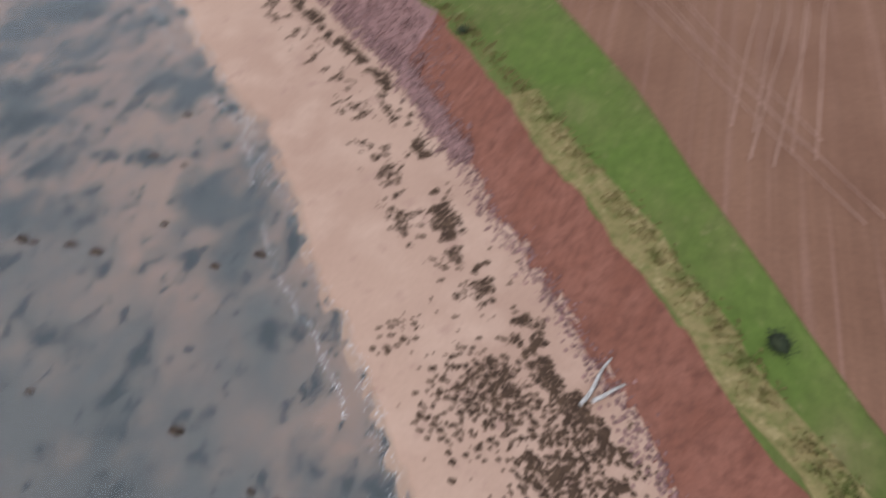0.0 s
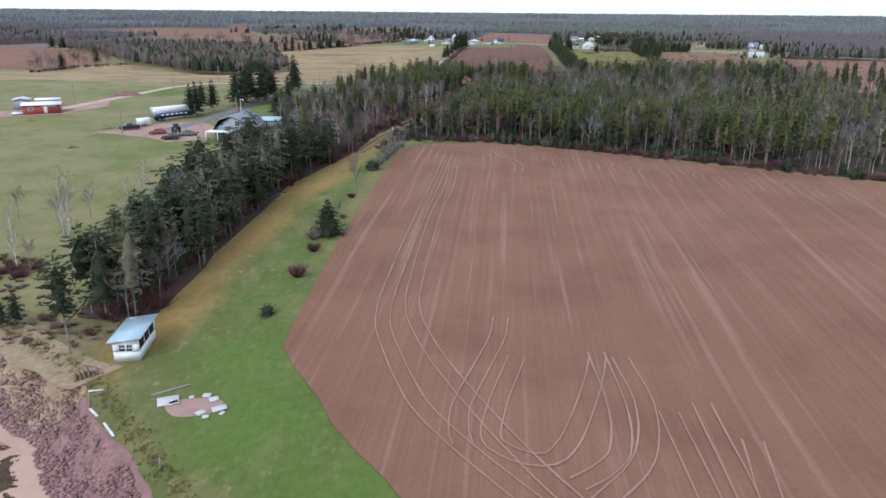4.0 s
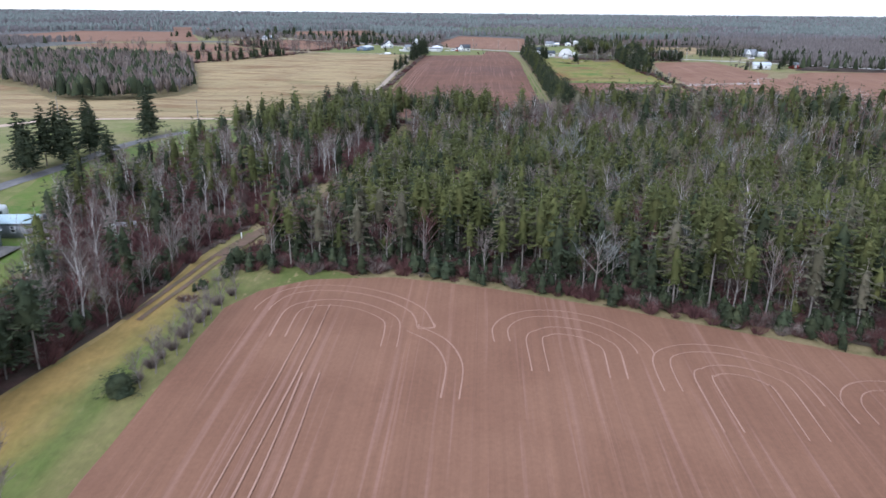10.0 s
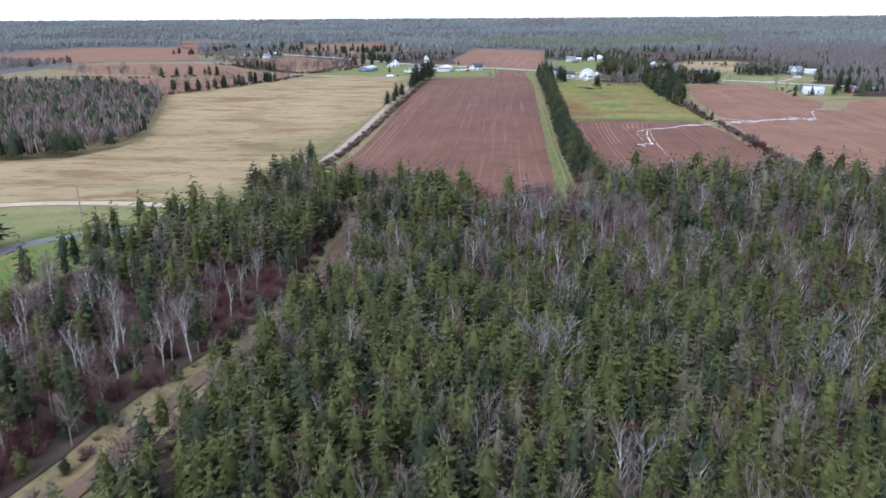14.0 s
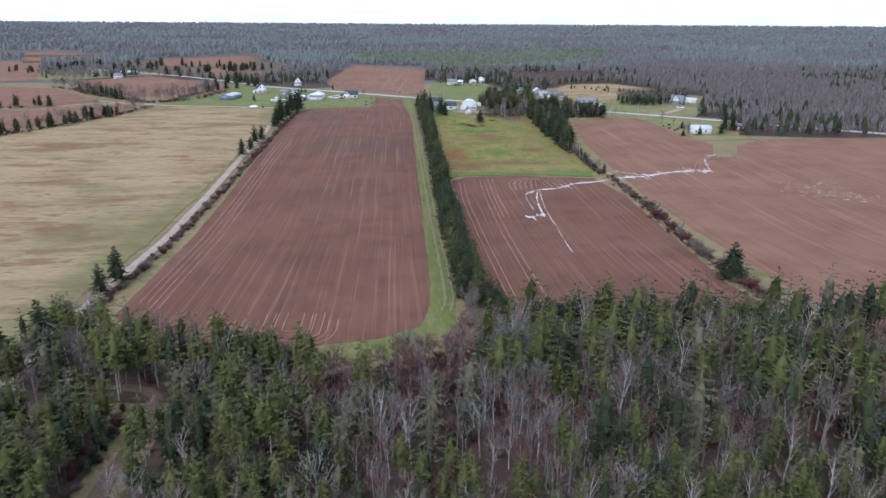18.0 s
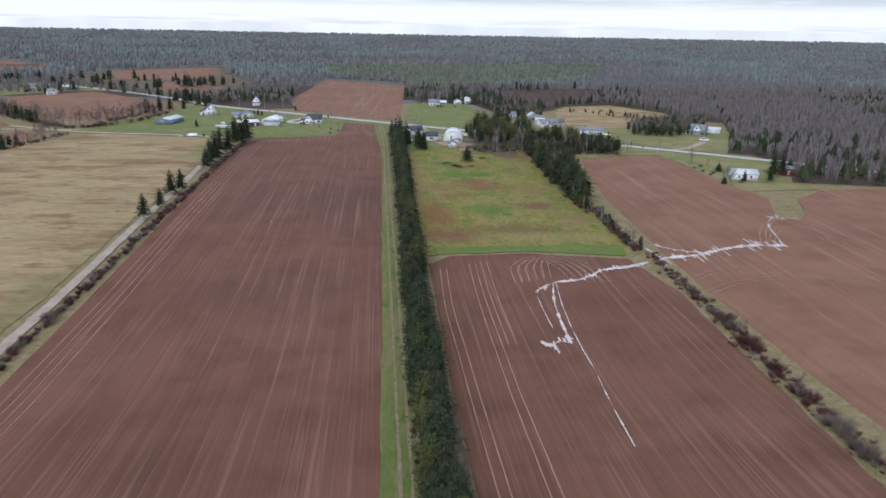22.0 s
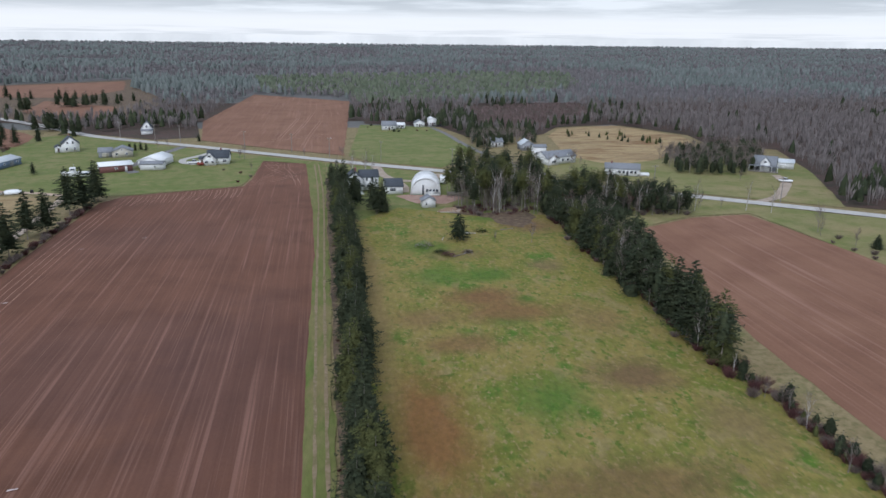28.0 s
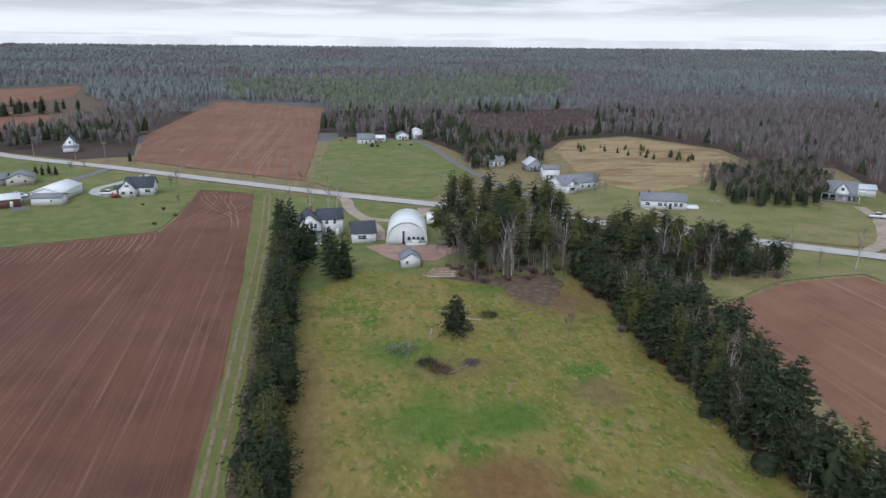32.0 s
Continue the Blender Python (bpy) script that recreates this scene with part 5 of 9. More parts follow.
YOUNG = [spruce_shape(3.0, 1.0, 0.0, 34, s, 0.8, 0.35, 0.6, 3, 1.0, 1.2) for s in (81, 82)]
SAPLING = [bare_shape(6.0, s, 15, 4, 0.28, 0.04) for s in (91, 92)]
BIRCH = [bare_shape(12.0, s, 12, 4, 0.2, 0.035) for s in (93, 94)]
LAWN_TREE = [bare_shape(8.5, s, 13, 5, 0.34, 0.035) for s in (95, 96)]
FARM = [spruce_shape(11.0, 3.2, b, 36, sd, 0.85, 1.4, 0.6, 4, 1.0, 1.7) for b, sd in ((0.12, 501), (0.2, 502), (0.05, 503))]
LICHEN = bare_shape(10.5, 425, 22, 4, 0.5, 0.09)
ROUND = [bush_shape(1.9, 1.4, s, 190, 0.05) for s in (97, 98)]
LEAFY = spruce_shape(2.9, 1.9, 0.0, 130, 99, 0.38, 0.34, 0.7, 5)

PROTO = {
    "forest_a": ("spruce_tree", [("trunk", SPR[0][0], "dead"), ("crown", SPR[0][1], "needle")], "Slender forest spruce with grey dead lower branches", "spruce"),
    "forest_b": ("spruce_tree", [("trunk", SPR[1][0], "dead"), ("crown", SPR[1][1], "needle")], "Forest spruce with yellow-green upper crown", "spruce"),
    "forest_c": ("spruce_tree", [("trunk", SPR[2][0], "dead"), ("crown", SPR[2][1], "needle")], "Thin spruce, green only at its top", "spruce"),
    "forest_d": ("spruce_tree", [("trunk", SPR[3][0], "dead"), ("crown", SPR[3][1], "needle_dark")], "Dark full spruce at the forest edge", "spruce"),
    "forest_e": ("spruce_tree", [("trunk", SPR[1][0], "dead"), ("crown", SPR[1][1], "needle_pale")], "Lichen-grey half-dead spruce in the forest", "spruce"),
    "forest_f": ("bare_tree", [("trunk", BARE[0][0], "bark"), ("crown", BARE[0][1], "twig")], "Leafless grey-brown forest tree", "tree"),
    "forest_g": ("birch_tree", [("trunk", BARE[2][0], "birch"), ("crown", BARE[2][1], "twig")], "Leafless white-stemmed birch at forest edge", "birch"),
    "forest_h": ("bare_tree", [("trunk", BARE[1][0], "bark"), ("crown", BARE[1][1], "twig_red")], "Leafless tree with reddish twigs", "tree"),
    "lichen": ("dead_tree", [("trunk", LICHEN[0], "dead"), ("crown", LICHEN[1], "lichen")], "Dead tree hung with silver-grey lichen", "tree"),
    "hedge_a": ("spruce_tree", [("trunk", HEDGE[0][0], "bark"), ("crown", HEDGE[0][1], "needle_dark")], "Dense dark spruce in the windbreak row", "spruce"),
    "hedge_b": ("spruce_tree", [("trunk", HEDGE[1][0], "bark"), ("crown", HEDGE[1][1], "needle_dark")], "Dense dark spruce in the windbreak row", "spruce"),
    "hedge_c": ("spruce_tree", [("trunk", HEDGE[2][0], "bark"), ("crown", HEDGE[2][1], "needle")], "Green-tipped spruce in the windbreak row", "spruce"),
    "open_a": ("spruce_tree", [("trunk", OPENS[0][0], "bark"), ("crown", OPENS[0][1], "needle_dark")], "Open-grown spruce with layered branches", "spruce"),
    "open_b": ("spruce_tree", [("trunk", OPENS[1][0], "bark"), ("crown", OPENS[1][1], "needle_dark")], "Open-grown spruce with gaps in its crown", "spruce"),
    "tall_a": ("pine_tree", [("trunk", TALL[0][0], "bark"), ("crown", TALL[0][1], "needle")], "Tall pine with a bare grey trunk", "pine"),
    "tall_b": ("pine_tree", [("trunk", TALL[1][0], "bark"), ("crown", TALL[1][1], "needle_dark")], "Tall dark pine with a bare trunk", "pine"),
    "tall_c": ("pine_tree", [("trunk", TALL[2][0], "bark"), ("crown", TALL[2][1], "needle")], "Tall thin pine with a small crown", "pine"),
    "squat": ("spruce_tree", [("trunk", SQUAT[0][0], "bark"), ("crown", SQUAT[0][1], "needle_dark")], "Squat dark green spruce on the grass strip", "spruce"),
    "layered": ("spruce_tree", [("trunk", LAYERED[0][0], "bark"), ("crown", LAYERED[0][1], "needle_dark")], "Lone broad spruce with drooping layered branches", "spruce"),
    "young_a": ("young_spruce", [("trunk", YOUNG[0][0], "bark"), ("crown", YOUNG[0][1], "needle")], "Small young spruce in dry grass", "spruce"),
    "young_b": ("young_spruce", [("trunk", YOUNG[1][0], "bark"), ("crown", YOUNG[1][1], "needle_dark")], "Small dark young spruce in dry grass", "spruce"),
    "sapling_a": ("bare_sapling", [("trunk", SAPLING[0][0], "bark"), ("crown", SAPLING[0][1], "twig")], "Leafless sapling with upright grey branches", "tree"),
    "sapling_b": ("bare_sapling", [("trunk", SAPLING[1][0], "bark"), ("crown", SAPLING[1][1], "twig")], "Leafless multi-stemmed sapling in grass", "tree"),
    "birch_a": ("birch_tree", [("trunk", BIRCH[0][0], "birch"), ("crown", BIRCH[0][1], "twig")], "Tall leafless white birch", "birch"),
    "birch_b": ("birch_tree", [("trunk", BIRCH[1][0], "birch"), ("crown", BIRCH[1][1], "twig")], "Leafless white birch with brown twigs", "birch"),
    "lawn_a": ("bare_tree", [("trunk", LAWN_TREE[0][0], "bark"), ("crown", LAWN_TREE[0][1], "twig")], "Leafless spreading tree on the meadow", "tree"),
    "lawn_b": ("bare_tree", [("trunk", LAWN_TREE[1][0], "dead"), ("crown", LAWN_TREE[1][1], "dead")], "Bleached leafless tree by the shore", "tree"),
    "leafy": ("evergreen_bush", [("stem", LEAFY[0], "bark"), ("foliage", LEAFY[1], "needle_dark")], "Rounded dark evergreen bush on grass", "bush"),
    "bush_a": ("bare_bush", [("crown", ROUND[0], "twig_red")], "Reddish-brown leafless bush in rough grass", "bush"),
    "bush_b": ("bare_bush", [("crown", ROUND[1], "twig")], "Grey-brown leafless bush in rough grass", "bush"),
}
first = {}


def plant(kind, x, y, s=1.0, st=1.0, group="", turn=None, z=None):
    """Set a tree of that kind at a place; later ones share the first one's shapes."""
    turn = random.uniform(0, 360) if turn is None else turn
    z = land(y) if z is None else z
    if kind not in first:
        name, pieces, label, category = PROTO[kind]
        if len(pieces) == 1:
            ob = put(name, *pieces[0][1], M[pieces[0][2]])
            tagged(ob, label, category, group)
        else:
            ob = thing(name, x, y, z, turn, label, category, group)
            for pn, arrays, mat in pieces:
                part(pn, arrays, M[mat], ob)
        ob.matrix_basis = pose(x, y, z, 0, 0, turn)
        first[kind] = ob
    else:
        keep = first[kind].scale.copy()
        first[kind].scale = (1, 1, 1)
        ob = copy_thing(first[kind], pose(x, y, z, 0, 0, turn))
        first[kind].scale = keep
        if group:
            tagged(ob, "", "", group)
    ob.scale = (s, s, s * st)
    return ob


def pick(*kinds):
    return random.choice(kinds)


random.seed(7)
# front rows of the forest, and the edge of the shelter wood
for kind, x, y, s in FRONT:
    plant(("forest_a", "forest_b", "forest_c", "forest_d", "forest_e", "forest_f", "forest_h", "forest_g", "forest_h")[kind], x, y, s, random.uniform(0.93, 1.07), "forest edge trees")
for x, y, sc in ((34.5, 350.5, 0.95), (36.8, 351.2, 1.05), (19.2, 356.3, 0.7), (40.1, 351.9, 0.9), (47.5, 349.7, 0.7), (53.1, 338.7, 0.9), (-1.0, 349.5, 0.8), (35.8, 339.8, 0.85), (40.5, 339.5, 0.8), (66, 330, 0.8), (84, 322, 0.8)):
    plant("lichen", x, y, sc, 1.0, "lichen-hung dead trees")
edge_rows = []
for k in range(46):
    x = 38 + k * 1.5 + random.uniform(-1, 1)
    edge_rows.append((random.choice((0, 1, 3, 3, 4, 24)), x, 363.5 - 6 * random.random() ** 1.5, random.uniform(0.7, 1.08), random.uniform(0, 6.28), 1.0))
for k in range(24):
    x = -52 + k * 2.1 + random.uniform(-1, 1)
    edge_rows.append((random.choice((0, 3, 3, 1)), x, float(np.interp(x, (-52, -30, -5), (372, 360, 348))) + random.uniform(-6, 0), random.uniform(0.6, 0.95), random.uniform(0, 6.28), 1.0))
grove("forest_edge_spruces", KINDS, edge_rows, "Full dark spruces along the forest's far edge", "spruces")
# windbreak row between the two ploughed fields
y = 391.0
while y < 742:
    plant(pick("hedge_a", "hedge_b", "hedge_c", "hedge_a"), float(np.interp(y, (394, 476, 558, 611, 663), (34.7, 34.9, 35.8, 36.3, 36.9))) + random.choice((-1.4, 0.0, 1.4)) + random.uniform(-0.5, 0.5), y, random.uniform(0.85, 1.25), random.uniform(0.85, 1.1), "windbreak row")
    if random.random() < 0.3:
        plant(pick("leafy", "bush_b", "bush_a"), float(np.interp(y, (394, 558, 663), (31.6, 32.6, 33.4))) + random.uniform(-0.4, 0.5), y + 1, random.uniform(0.35, 0.6), 1.0, "windbreak row")
    y += random.uniform(1.5, 2.7)
for x, y, s in ((36.4, 389, 1.0), (37.6, 384.5, 0.9), (38.6, 379.5, 0.95), (35.0, 386, 0.8), (39.4, 375, 0.85)):
    plant(pick("hedge_a", "hedge_c"), x, y, s, 1.0, "windbreak row")
for k in range(26):
    plant(pick("sapling_a", "sapling_b", "forest_f", "bush_a"), 35 + random.uniform(-3, 4), 364 + random.uniform(0, 26), random.uniform(0.5, 0.85), 1.0, "windbreak end saplings")
for x, y, s in ((38, 716, 1.25), (41, 724, 1.15), (38, 733, 1.3), (43, 735, 1.0), (36, 744, 1.1), (34, 757, 0.9), (48, 713, 1.0), (50.5, 716, 1.1), (47, 720, 0.95), (36, 700, 1.15), (34, 768, 0.8)):
    plant(pick("hedge_a", "hedge_b", "open_a"), x, y, s, 1.1, "farmyard spruces")
# tall grove beside the barn
GROVE = [(75, 738), (77, 709), (98, 709), (106, 720), (117, 756), (97, 772), (84, 768), (82, 752)]
gx, gy, _ = scatter(GROVE, 4.0, 12)
for x, y in zip(gx, gy):
    plant(pick("tall_a", "tall_b", "tall_c", "tall_b", "forest_f", "forest_f", "birch_b"), x, y, random.uniform(0.85, 1.2), 1.0, "tall grove")
    if y < 722 and random.random() < 0.8:
        plant(pick("bush_a", "bush_b", "sapling_b"), x + random.uniform(-1.5, 1.5), y - random.uniform(0, 2.5), random.uniform(0.7, 1.3), 1.0, "grove undergrowth")
# mixed hedge east of the pasture
y = 536.0
while y < 704:
    x = float(np.interp(y, (536, 580, 620, 660, 704), (104.5, 102.6, 103.6, 104.0, 105.5))) + random.uniform(-1.5, 1.9)
    if y < 588:
        plant(pick("bush_a", "bush_b", "young_a", "leafy", "sapling_a"), x, y, random.uniform(0.6, 0.9), 1.0, "pasture hedge")
        plant(pick("bush_a", "bush_b"), x + random.uniform(-1.5, 1.5), y + 1.0, random.uniform(0.8, 1.3), 1.0, "pasture hedge")
        if random.random() < 0.4:
            plant(pick("birch_a", "forest_f", "hedge_a"), x + random.uniform(-1, 2), y, random.uniform(0.35, 0.55), 1.0, "pasture hedge")
    else:
        plant(pick("hedge_a", "hedge_b", "open_a", "hedge_c", "hedge_b"), x, y, random.uniform(0.85, 1.4) if y < 640 else random.uniform(0.8, 1.25), 1.0, "pasture hedge")
        plant(pick("forest_f", "bush_a", "bush_b", "bush_a", "birch_a"), x - random.uniform(-1.5, 2.2), y + random.uniform(-1, 1), random.uniform(0.6, 0.95), 1.0, "pasture hedge")
        plant(pick("bush_a", "leafy", "bush_b"), x - random.uniform(0.5, 2.6), y + random.uniform(-1, 1), random.uniform(0.7, 1.2), 1.0, "pasture hedge")
    y += random.uniform(1.9, 3.0)
hedge_fill = []
for k in range(230):
    y = random.uniform(590, 712) if k % 3 else random.uniform(640, 712)
    x = float(np.interp(y, (580, 620, 660, 704), (102.8, 104, 104.3, 105.5)))
    hedge_fill.append((random.choice((23, 24, 23, 5, 9, 11, 12)), x + random.uniform(-2.6, float(np.interp(y, (590, 620, 660, 704), (3.5, 7, 12, 15)))), y, random.uniform(0.7, 1.1), random.uniform(0, 6.28), 1.0))
for k in range(130):
    hedge_fill.append((random.choice((9, 11, 10, 23, 24, 23)), random.uniform(104, 156), random.uniform(700, 733), random.uniform(0.6, 1.0), random.uniform(0, 6.28), 1.0))
for k in range(90):
    hedge_fill.append((random.choice((9, 11, 9, 12)), 104.5 + random.uniform(-1.5, 1.5), random.uniform(534, 600), random.uniform(0.6, 1.1), random.uniform(0, 6.28), 1.0))
for k in range(70):
    hedge_fill.append((random.choice((9, 11, 10, 5)), random.uniform(75, 105), random.uniform(707, 722), random.uniform(0.5, 0.9), random.uniform(0, 6.28), 1.0))
for k in range(360):
    y = random.uniform(374, 534)
    x = float(np.interp(y, (376, 400, 440, 480, 530), (103, 101.5, 104, 106.5, 107)))
    hedge_fill.append((random.choice((9, 11, 9, 10)), x + random.gauss(0, 1.3), y, random.uniform(0.3, 0.75), random.uniform(0, 6.28), 0.9))
grove("hedge_undergrowth", KINDS, hedge_fill, "Thick brown and evergreen undergrowth along the hedge", "undergrowth")
BELT = [(103, 706), (110, 700), (128, 701), (150, 708), (157, 716), (150, 727), (128, 733), (110, 735)]
gx, gy, _ = scatter(BELT, 3.6, 14)
for x, y in zip(gx, gy):
    low = 1.0 if x < 136 else 0.72
    plant(pick("hedge_b", "hedge_a", "tall_b", "tall_c", "hedge_c", "forest_h", "birch_b"), x, y, random.uniform(0.75, 1.1) * low, 1.0, "roadside spruces")
    if y < 712:
        plant(pick("bush_a", "bush_b", "leafy"), x, y - random.uniform(1, 3), random.uniform(0.8, 1.3), 1.0, "roadside spruces")
for x, y in ((157, 706), (160, 709), (163, 713), (168, 708), (175, 704), (182, 700)):
    plant(pick("birch_a", "birch_b", "sapling_b"), x, y, random.uniform(0.6, 0.9), 1.0, "roadside birches")
for k in range(14):
    x = 112 + k * 3.0
    plant(pick("bush_a", "sapling_b", "bush_b"), x, 699 + random.uniform(0, 5) - max(0, x - 150) * 0.1, random.uniform(0.8, 1.5), 1.0, "field edge bushes")
# hedgerow between the puddled field and the east field
for k in range(70):
    y = 376 + k * 2.2 + random.uniform(-1.2, 1.2)
    x = float(np.interp(y, (376, 400, 440, 480, 530), (103, 101.5, 104, 106.5, 107))) + random.uniform(-1.2, 1.2)
    if noise.noise(Vector((y * 0.09, 3.0, 1.0))) > -0.15:
        plant(pick("bush_a", "bush_a", "bush_b"), x, y, random.uniform(0.5, 1.6) * (1.25 if y < 480 else 0.85), random.uniform(0.8, 1.2), "hedgerow bushes")
plant("squat", 100.5, 402, 1.5, 1.05)
for x, y in ((106.5, 471), (105, 446), (102.5, 411)):
    plant("sapling_b", x, y, 0.7, 1.0, "hedgerow bushes")
# hedge along the farm lane
grove("lane_hedge", [[(*ROUND[0], M["twig_red"])], [(*ROUND[1], M["twig"])]],
      [(random.randrange(2), -47.4 + random.uniform(-1.0, 1.0), 384 + k * 1.3 + random.uniform(-1, 1), random.uniform(0.6, 1.05) + 0.9 * max(0.0, noise.noise(Vector((k * 0.21, 1.0, 5.0)))) , random.uniform(0, 6.28), random.uniform(0.8, 1.15)) for k in range(272)], "Dense leafless brown hedge along the farm lane", "hedge")
for x, y, s in ((-49.5, 397, 0.6), (-49.0, 406, 0.72), (-52, 572, 0.68), (-51, 587, 0.55), (-53, 609, 0.72), (-50, 612, 0.7), (-50, 655, 0.75), (-51, 668, 0.9), (-50, 675, 1.1), (-52, 693, 1.05), (-49, 700, 1.0), (-50, 723, 1.15), (-48, 730, 1.1), (-47, 743, 1.1), (-49, 746, 0.9), (-48, 352, 0.85), (-46, 362, 0.9)):
    plant(pick("open_a", "open_b"), x, y, s * 1.3, 0.95, "lane spruces")
# meadow and driveway trees
for x, y, s in ((-93, 266, 0.85), (-95, 275, 0.95), (-90, 276, 0.95), (-92, 288, 0.95), (-96, 282, 0.95), (-88, 283, 0.85), (-89.5, 315, 1.0), (-88, 311, 0.8), (-79.4, 273, 0.7), (-101, 243, 0.72), (-101, 247, 0.75), (-98.6, 254, 0.72), (-103.5, 257, 0.65), (-97, 270, 0.9), (-94, 293, 0.85)):
    plant(pick("open_a", "open_b"), x, y, s * 1.3, 1.0, "driveway spruces")
plant("squat", -78, 256, 1.05, 1.15)
for x, y, s in ((-50.6, 93.6, 1.0), (-52.7, 105.5, 0.95), (-49.8, 106, 1.0), (-55, 108, 0.85), (-50.5, 113, 1.05), (-56.5, 116, 0.9)):
    plant(pick("tall_b", "tall_a"), x, y, s * 0.88, 1.0, "shore pines")
for x, y, s in ((-61.1, 99.9, 0.4), (-62.5, 99.4, 0.32)):
    plant("open_b", x, y, s, 1.0, "shore spruces")
shore_brush = [(random.choice((9, 11, 9)), -73.5 + 4.5 * random.gauss(0, 0.6), 116.5 + random.gauss(0, 2.2), random.uniform(0.4, 0.8), random.uniform(0, 6.28), 0.7) for _ in range(70)]
shore_brush += [(random.choice((9, 10, 11)), random.uniform(-62, -47), random.uniform(95, 104), random.uniform(0.3, 0.6), random.uniform(0, 6.28), 0.6) for _ in range(60)]
grove("shore_brush", KINDS, shore_brush, "Maroon leafless brush behind the beach", "brush")
for x, y, s in ((-78.6, 117, 0.8), (-90, 127, 0.8), (-73.4, 118, 0.85), (-70.6, 117, 0.75), (-75.7, 135, 1.0), (-97.5, 134, 0.75), (-74.7, 132, 1.0), (-79.5, 138, 0.85), (-88, 140, 0.9), (-76, 142, 0.95), (-66, 137, 0.9), (-63, 128, 0.9), (-67, 121, 0.8), (-70, 150, 0.9)):
    plant(pick("lawn_a", "birch_b", "birch_b", "lawn_b"), x, y, s * 0.85, 1.0, "shore trees")
for k in range(24):
    a = random.random()
    plant(pick("bush_a", "bush_b", "bush_b"), -78 + 24 * a + random.uniform(-2, 2), 116 - 14 * a + random.uniform(-2, 2), random.uniform(0.3, 0.55), 0.7, "shore bushes")
# beside the first field
plant("leafy", -32.7, 106, 0.62, 0.9)
plant("bush_a", -32.6, 119, 1.3, 1.0, "field edge bushes")
plant("bush_a", -33.0, 129.5, 1.1, 1.0, "field edge bushes")
plant("bush_b", -34.6, 135.2, 1.1, 1.0, "field edge bushes")
plant("squat", -32.7, 137.6, 0.98, 1.0)
plant("sapling_b", -32.2, 143, 0.75)
plant("bush_b", -32.4, 147, 0.7, 1.0, "field edge bushes")
plant("sapling_a", -33.5, 164.7, 1.3)
plant("bush_a", -33.7, 160.5, 0.8, 0.9, "field edge bushes")
plant("leafy", -33.6, 183, 1.0, 0.95)
for x, y, s in ((-32.2, 184, 0.9), (-32, 187, 1.05), (-31.9, 189, 0.8), (-31.4, 191, 0.95), (-31.3, 194, 1.1), (-31.6, 196, 0.8), (-31, 198, 1.0), (-30.8, 200, 0.8), (-30.6, 203, 1.1), (-29.8, 206, 0.9)):
    plant(pick("sapling_a", "sapling_b"), x, y, s, 0.8, "field edge saplings")
    plant("bush_b", x - 0.9, y + 1.1, s * 0.75, 1.25, "field edge bushes")
# pasture
plant("layered", 69.4, 678.5, 1.1)
plant("sapling_a", 89.5, 673, 1.0)
plant("sapling_b", 79, 674, 0.6)
for x, y, s in ((36, 774, 0.9), (43, 776, 1.0), (48, 779, 1.0), (51, 780, 0.9)):
    plant(pick("birch_a", "birch_b"), x, y, s, 1.0, "farmhouse birches")
# young spruces on the small dry field
for k in range(26):
    a = random.random()
    plant(pick("young_a", "young_b"), 178 + 52 * a + random.uniform(-6, 6), 915 - 60 * a + random.uniform(-14, 30), random.uniform(0.6, 1.5), 1.0, "young spruces")
# village gardens
for x, y, s in ((-88, 800, 0.5), (-135, 872, 0.9), (-128, 890, 1.0), (-122, 905, 0.95), (-140, 905, 1.0), (-37, 899, 0.5), (-146, 860, 0.8), (-110, 925, 0.9), (-60, 865, 0.45), (-63, 866, 0.45), (-66, 868, 0.45), (-57, 863, 0.4)):
    plant(pick("hedge_a", "open_a"), x, y, s, 1.0, "village spruces")
for x, y, s in ((-8, 831, 0.9), (-6, 834, 0.9), (0, 800, 0.7), (-52, 866, 0.7), (-48, 870, 0.7), (40, 828, 0.8), (22, 838, 0.7)):
    plant(pick("lawn_a", "sapling_a"), x, y, s, 1.0, "village trees")
for x, y in ((-4, 795), (-12, 803), (1, 786), (-3, 775), (60, 958), (63, 968), (75, 935), (78, 934), (90, 938), (96, 937)):
    plant(pick("bush_a", "bush_b", "leafy"), x, y, random.uniform(0.5, 0.8), 1.0, "garden bushes")
for k in range(14):
    plant(pick("bush_b", "sapling_b", "bush_b", "lawn_a"), 180 + random.uniform(-4, 5), 622 + k * 4, random.uniform(0.6, 1.1), 1.0, "field corner thicket")
plant("squat", 186, 655, 0.7)
plant("squat", 176, 628, 0.55)
for x, y in ((138, 803), (149, 800), (150, 810), (128, 812), (143, 795), (205, 758), (250, 730)):
    plant(pick("sapling_b", "lawn_a", "sapling_a"), x, y, random.uniform(0.8, 1.0), 1.0, "roadside trees")
far_rows = []
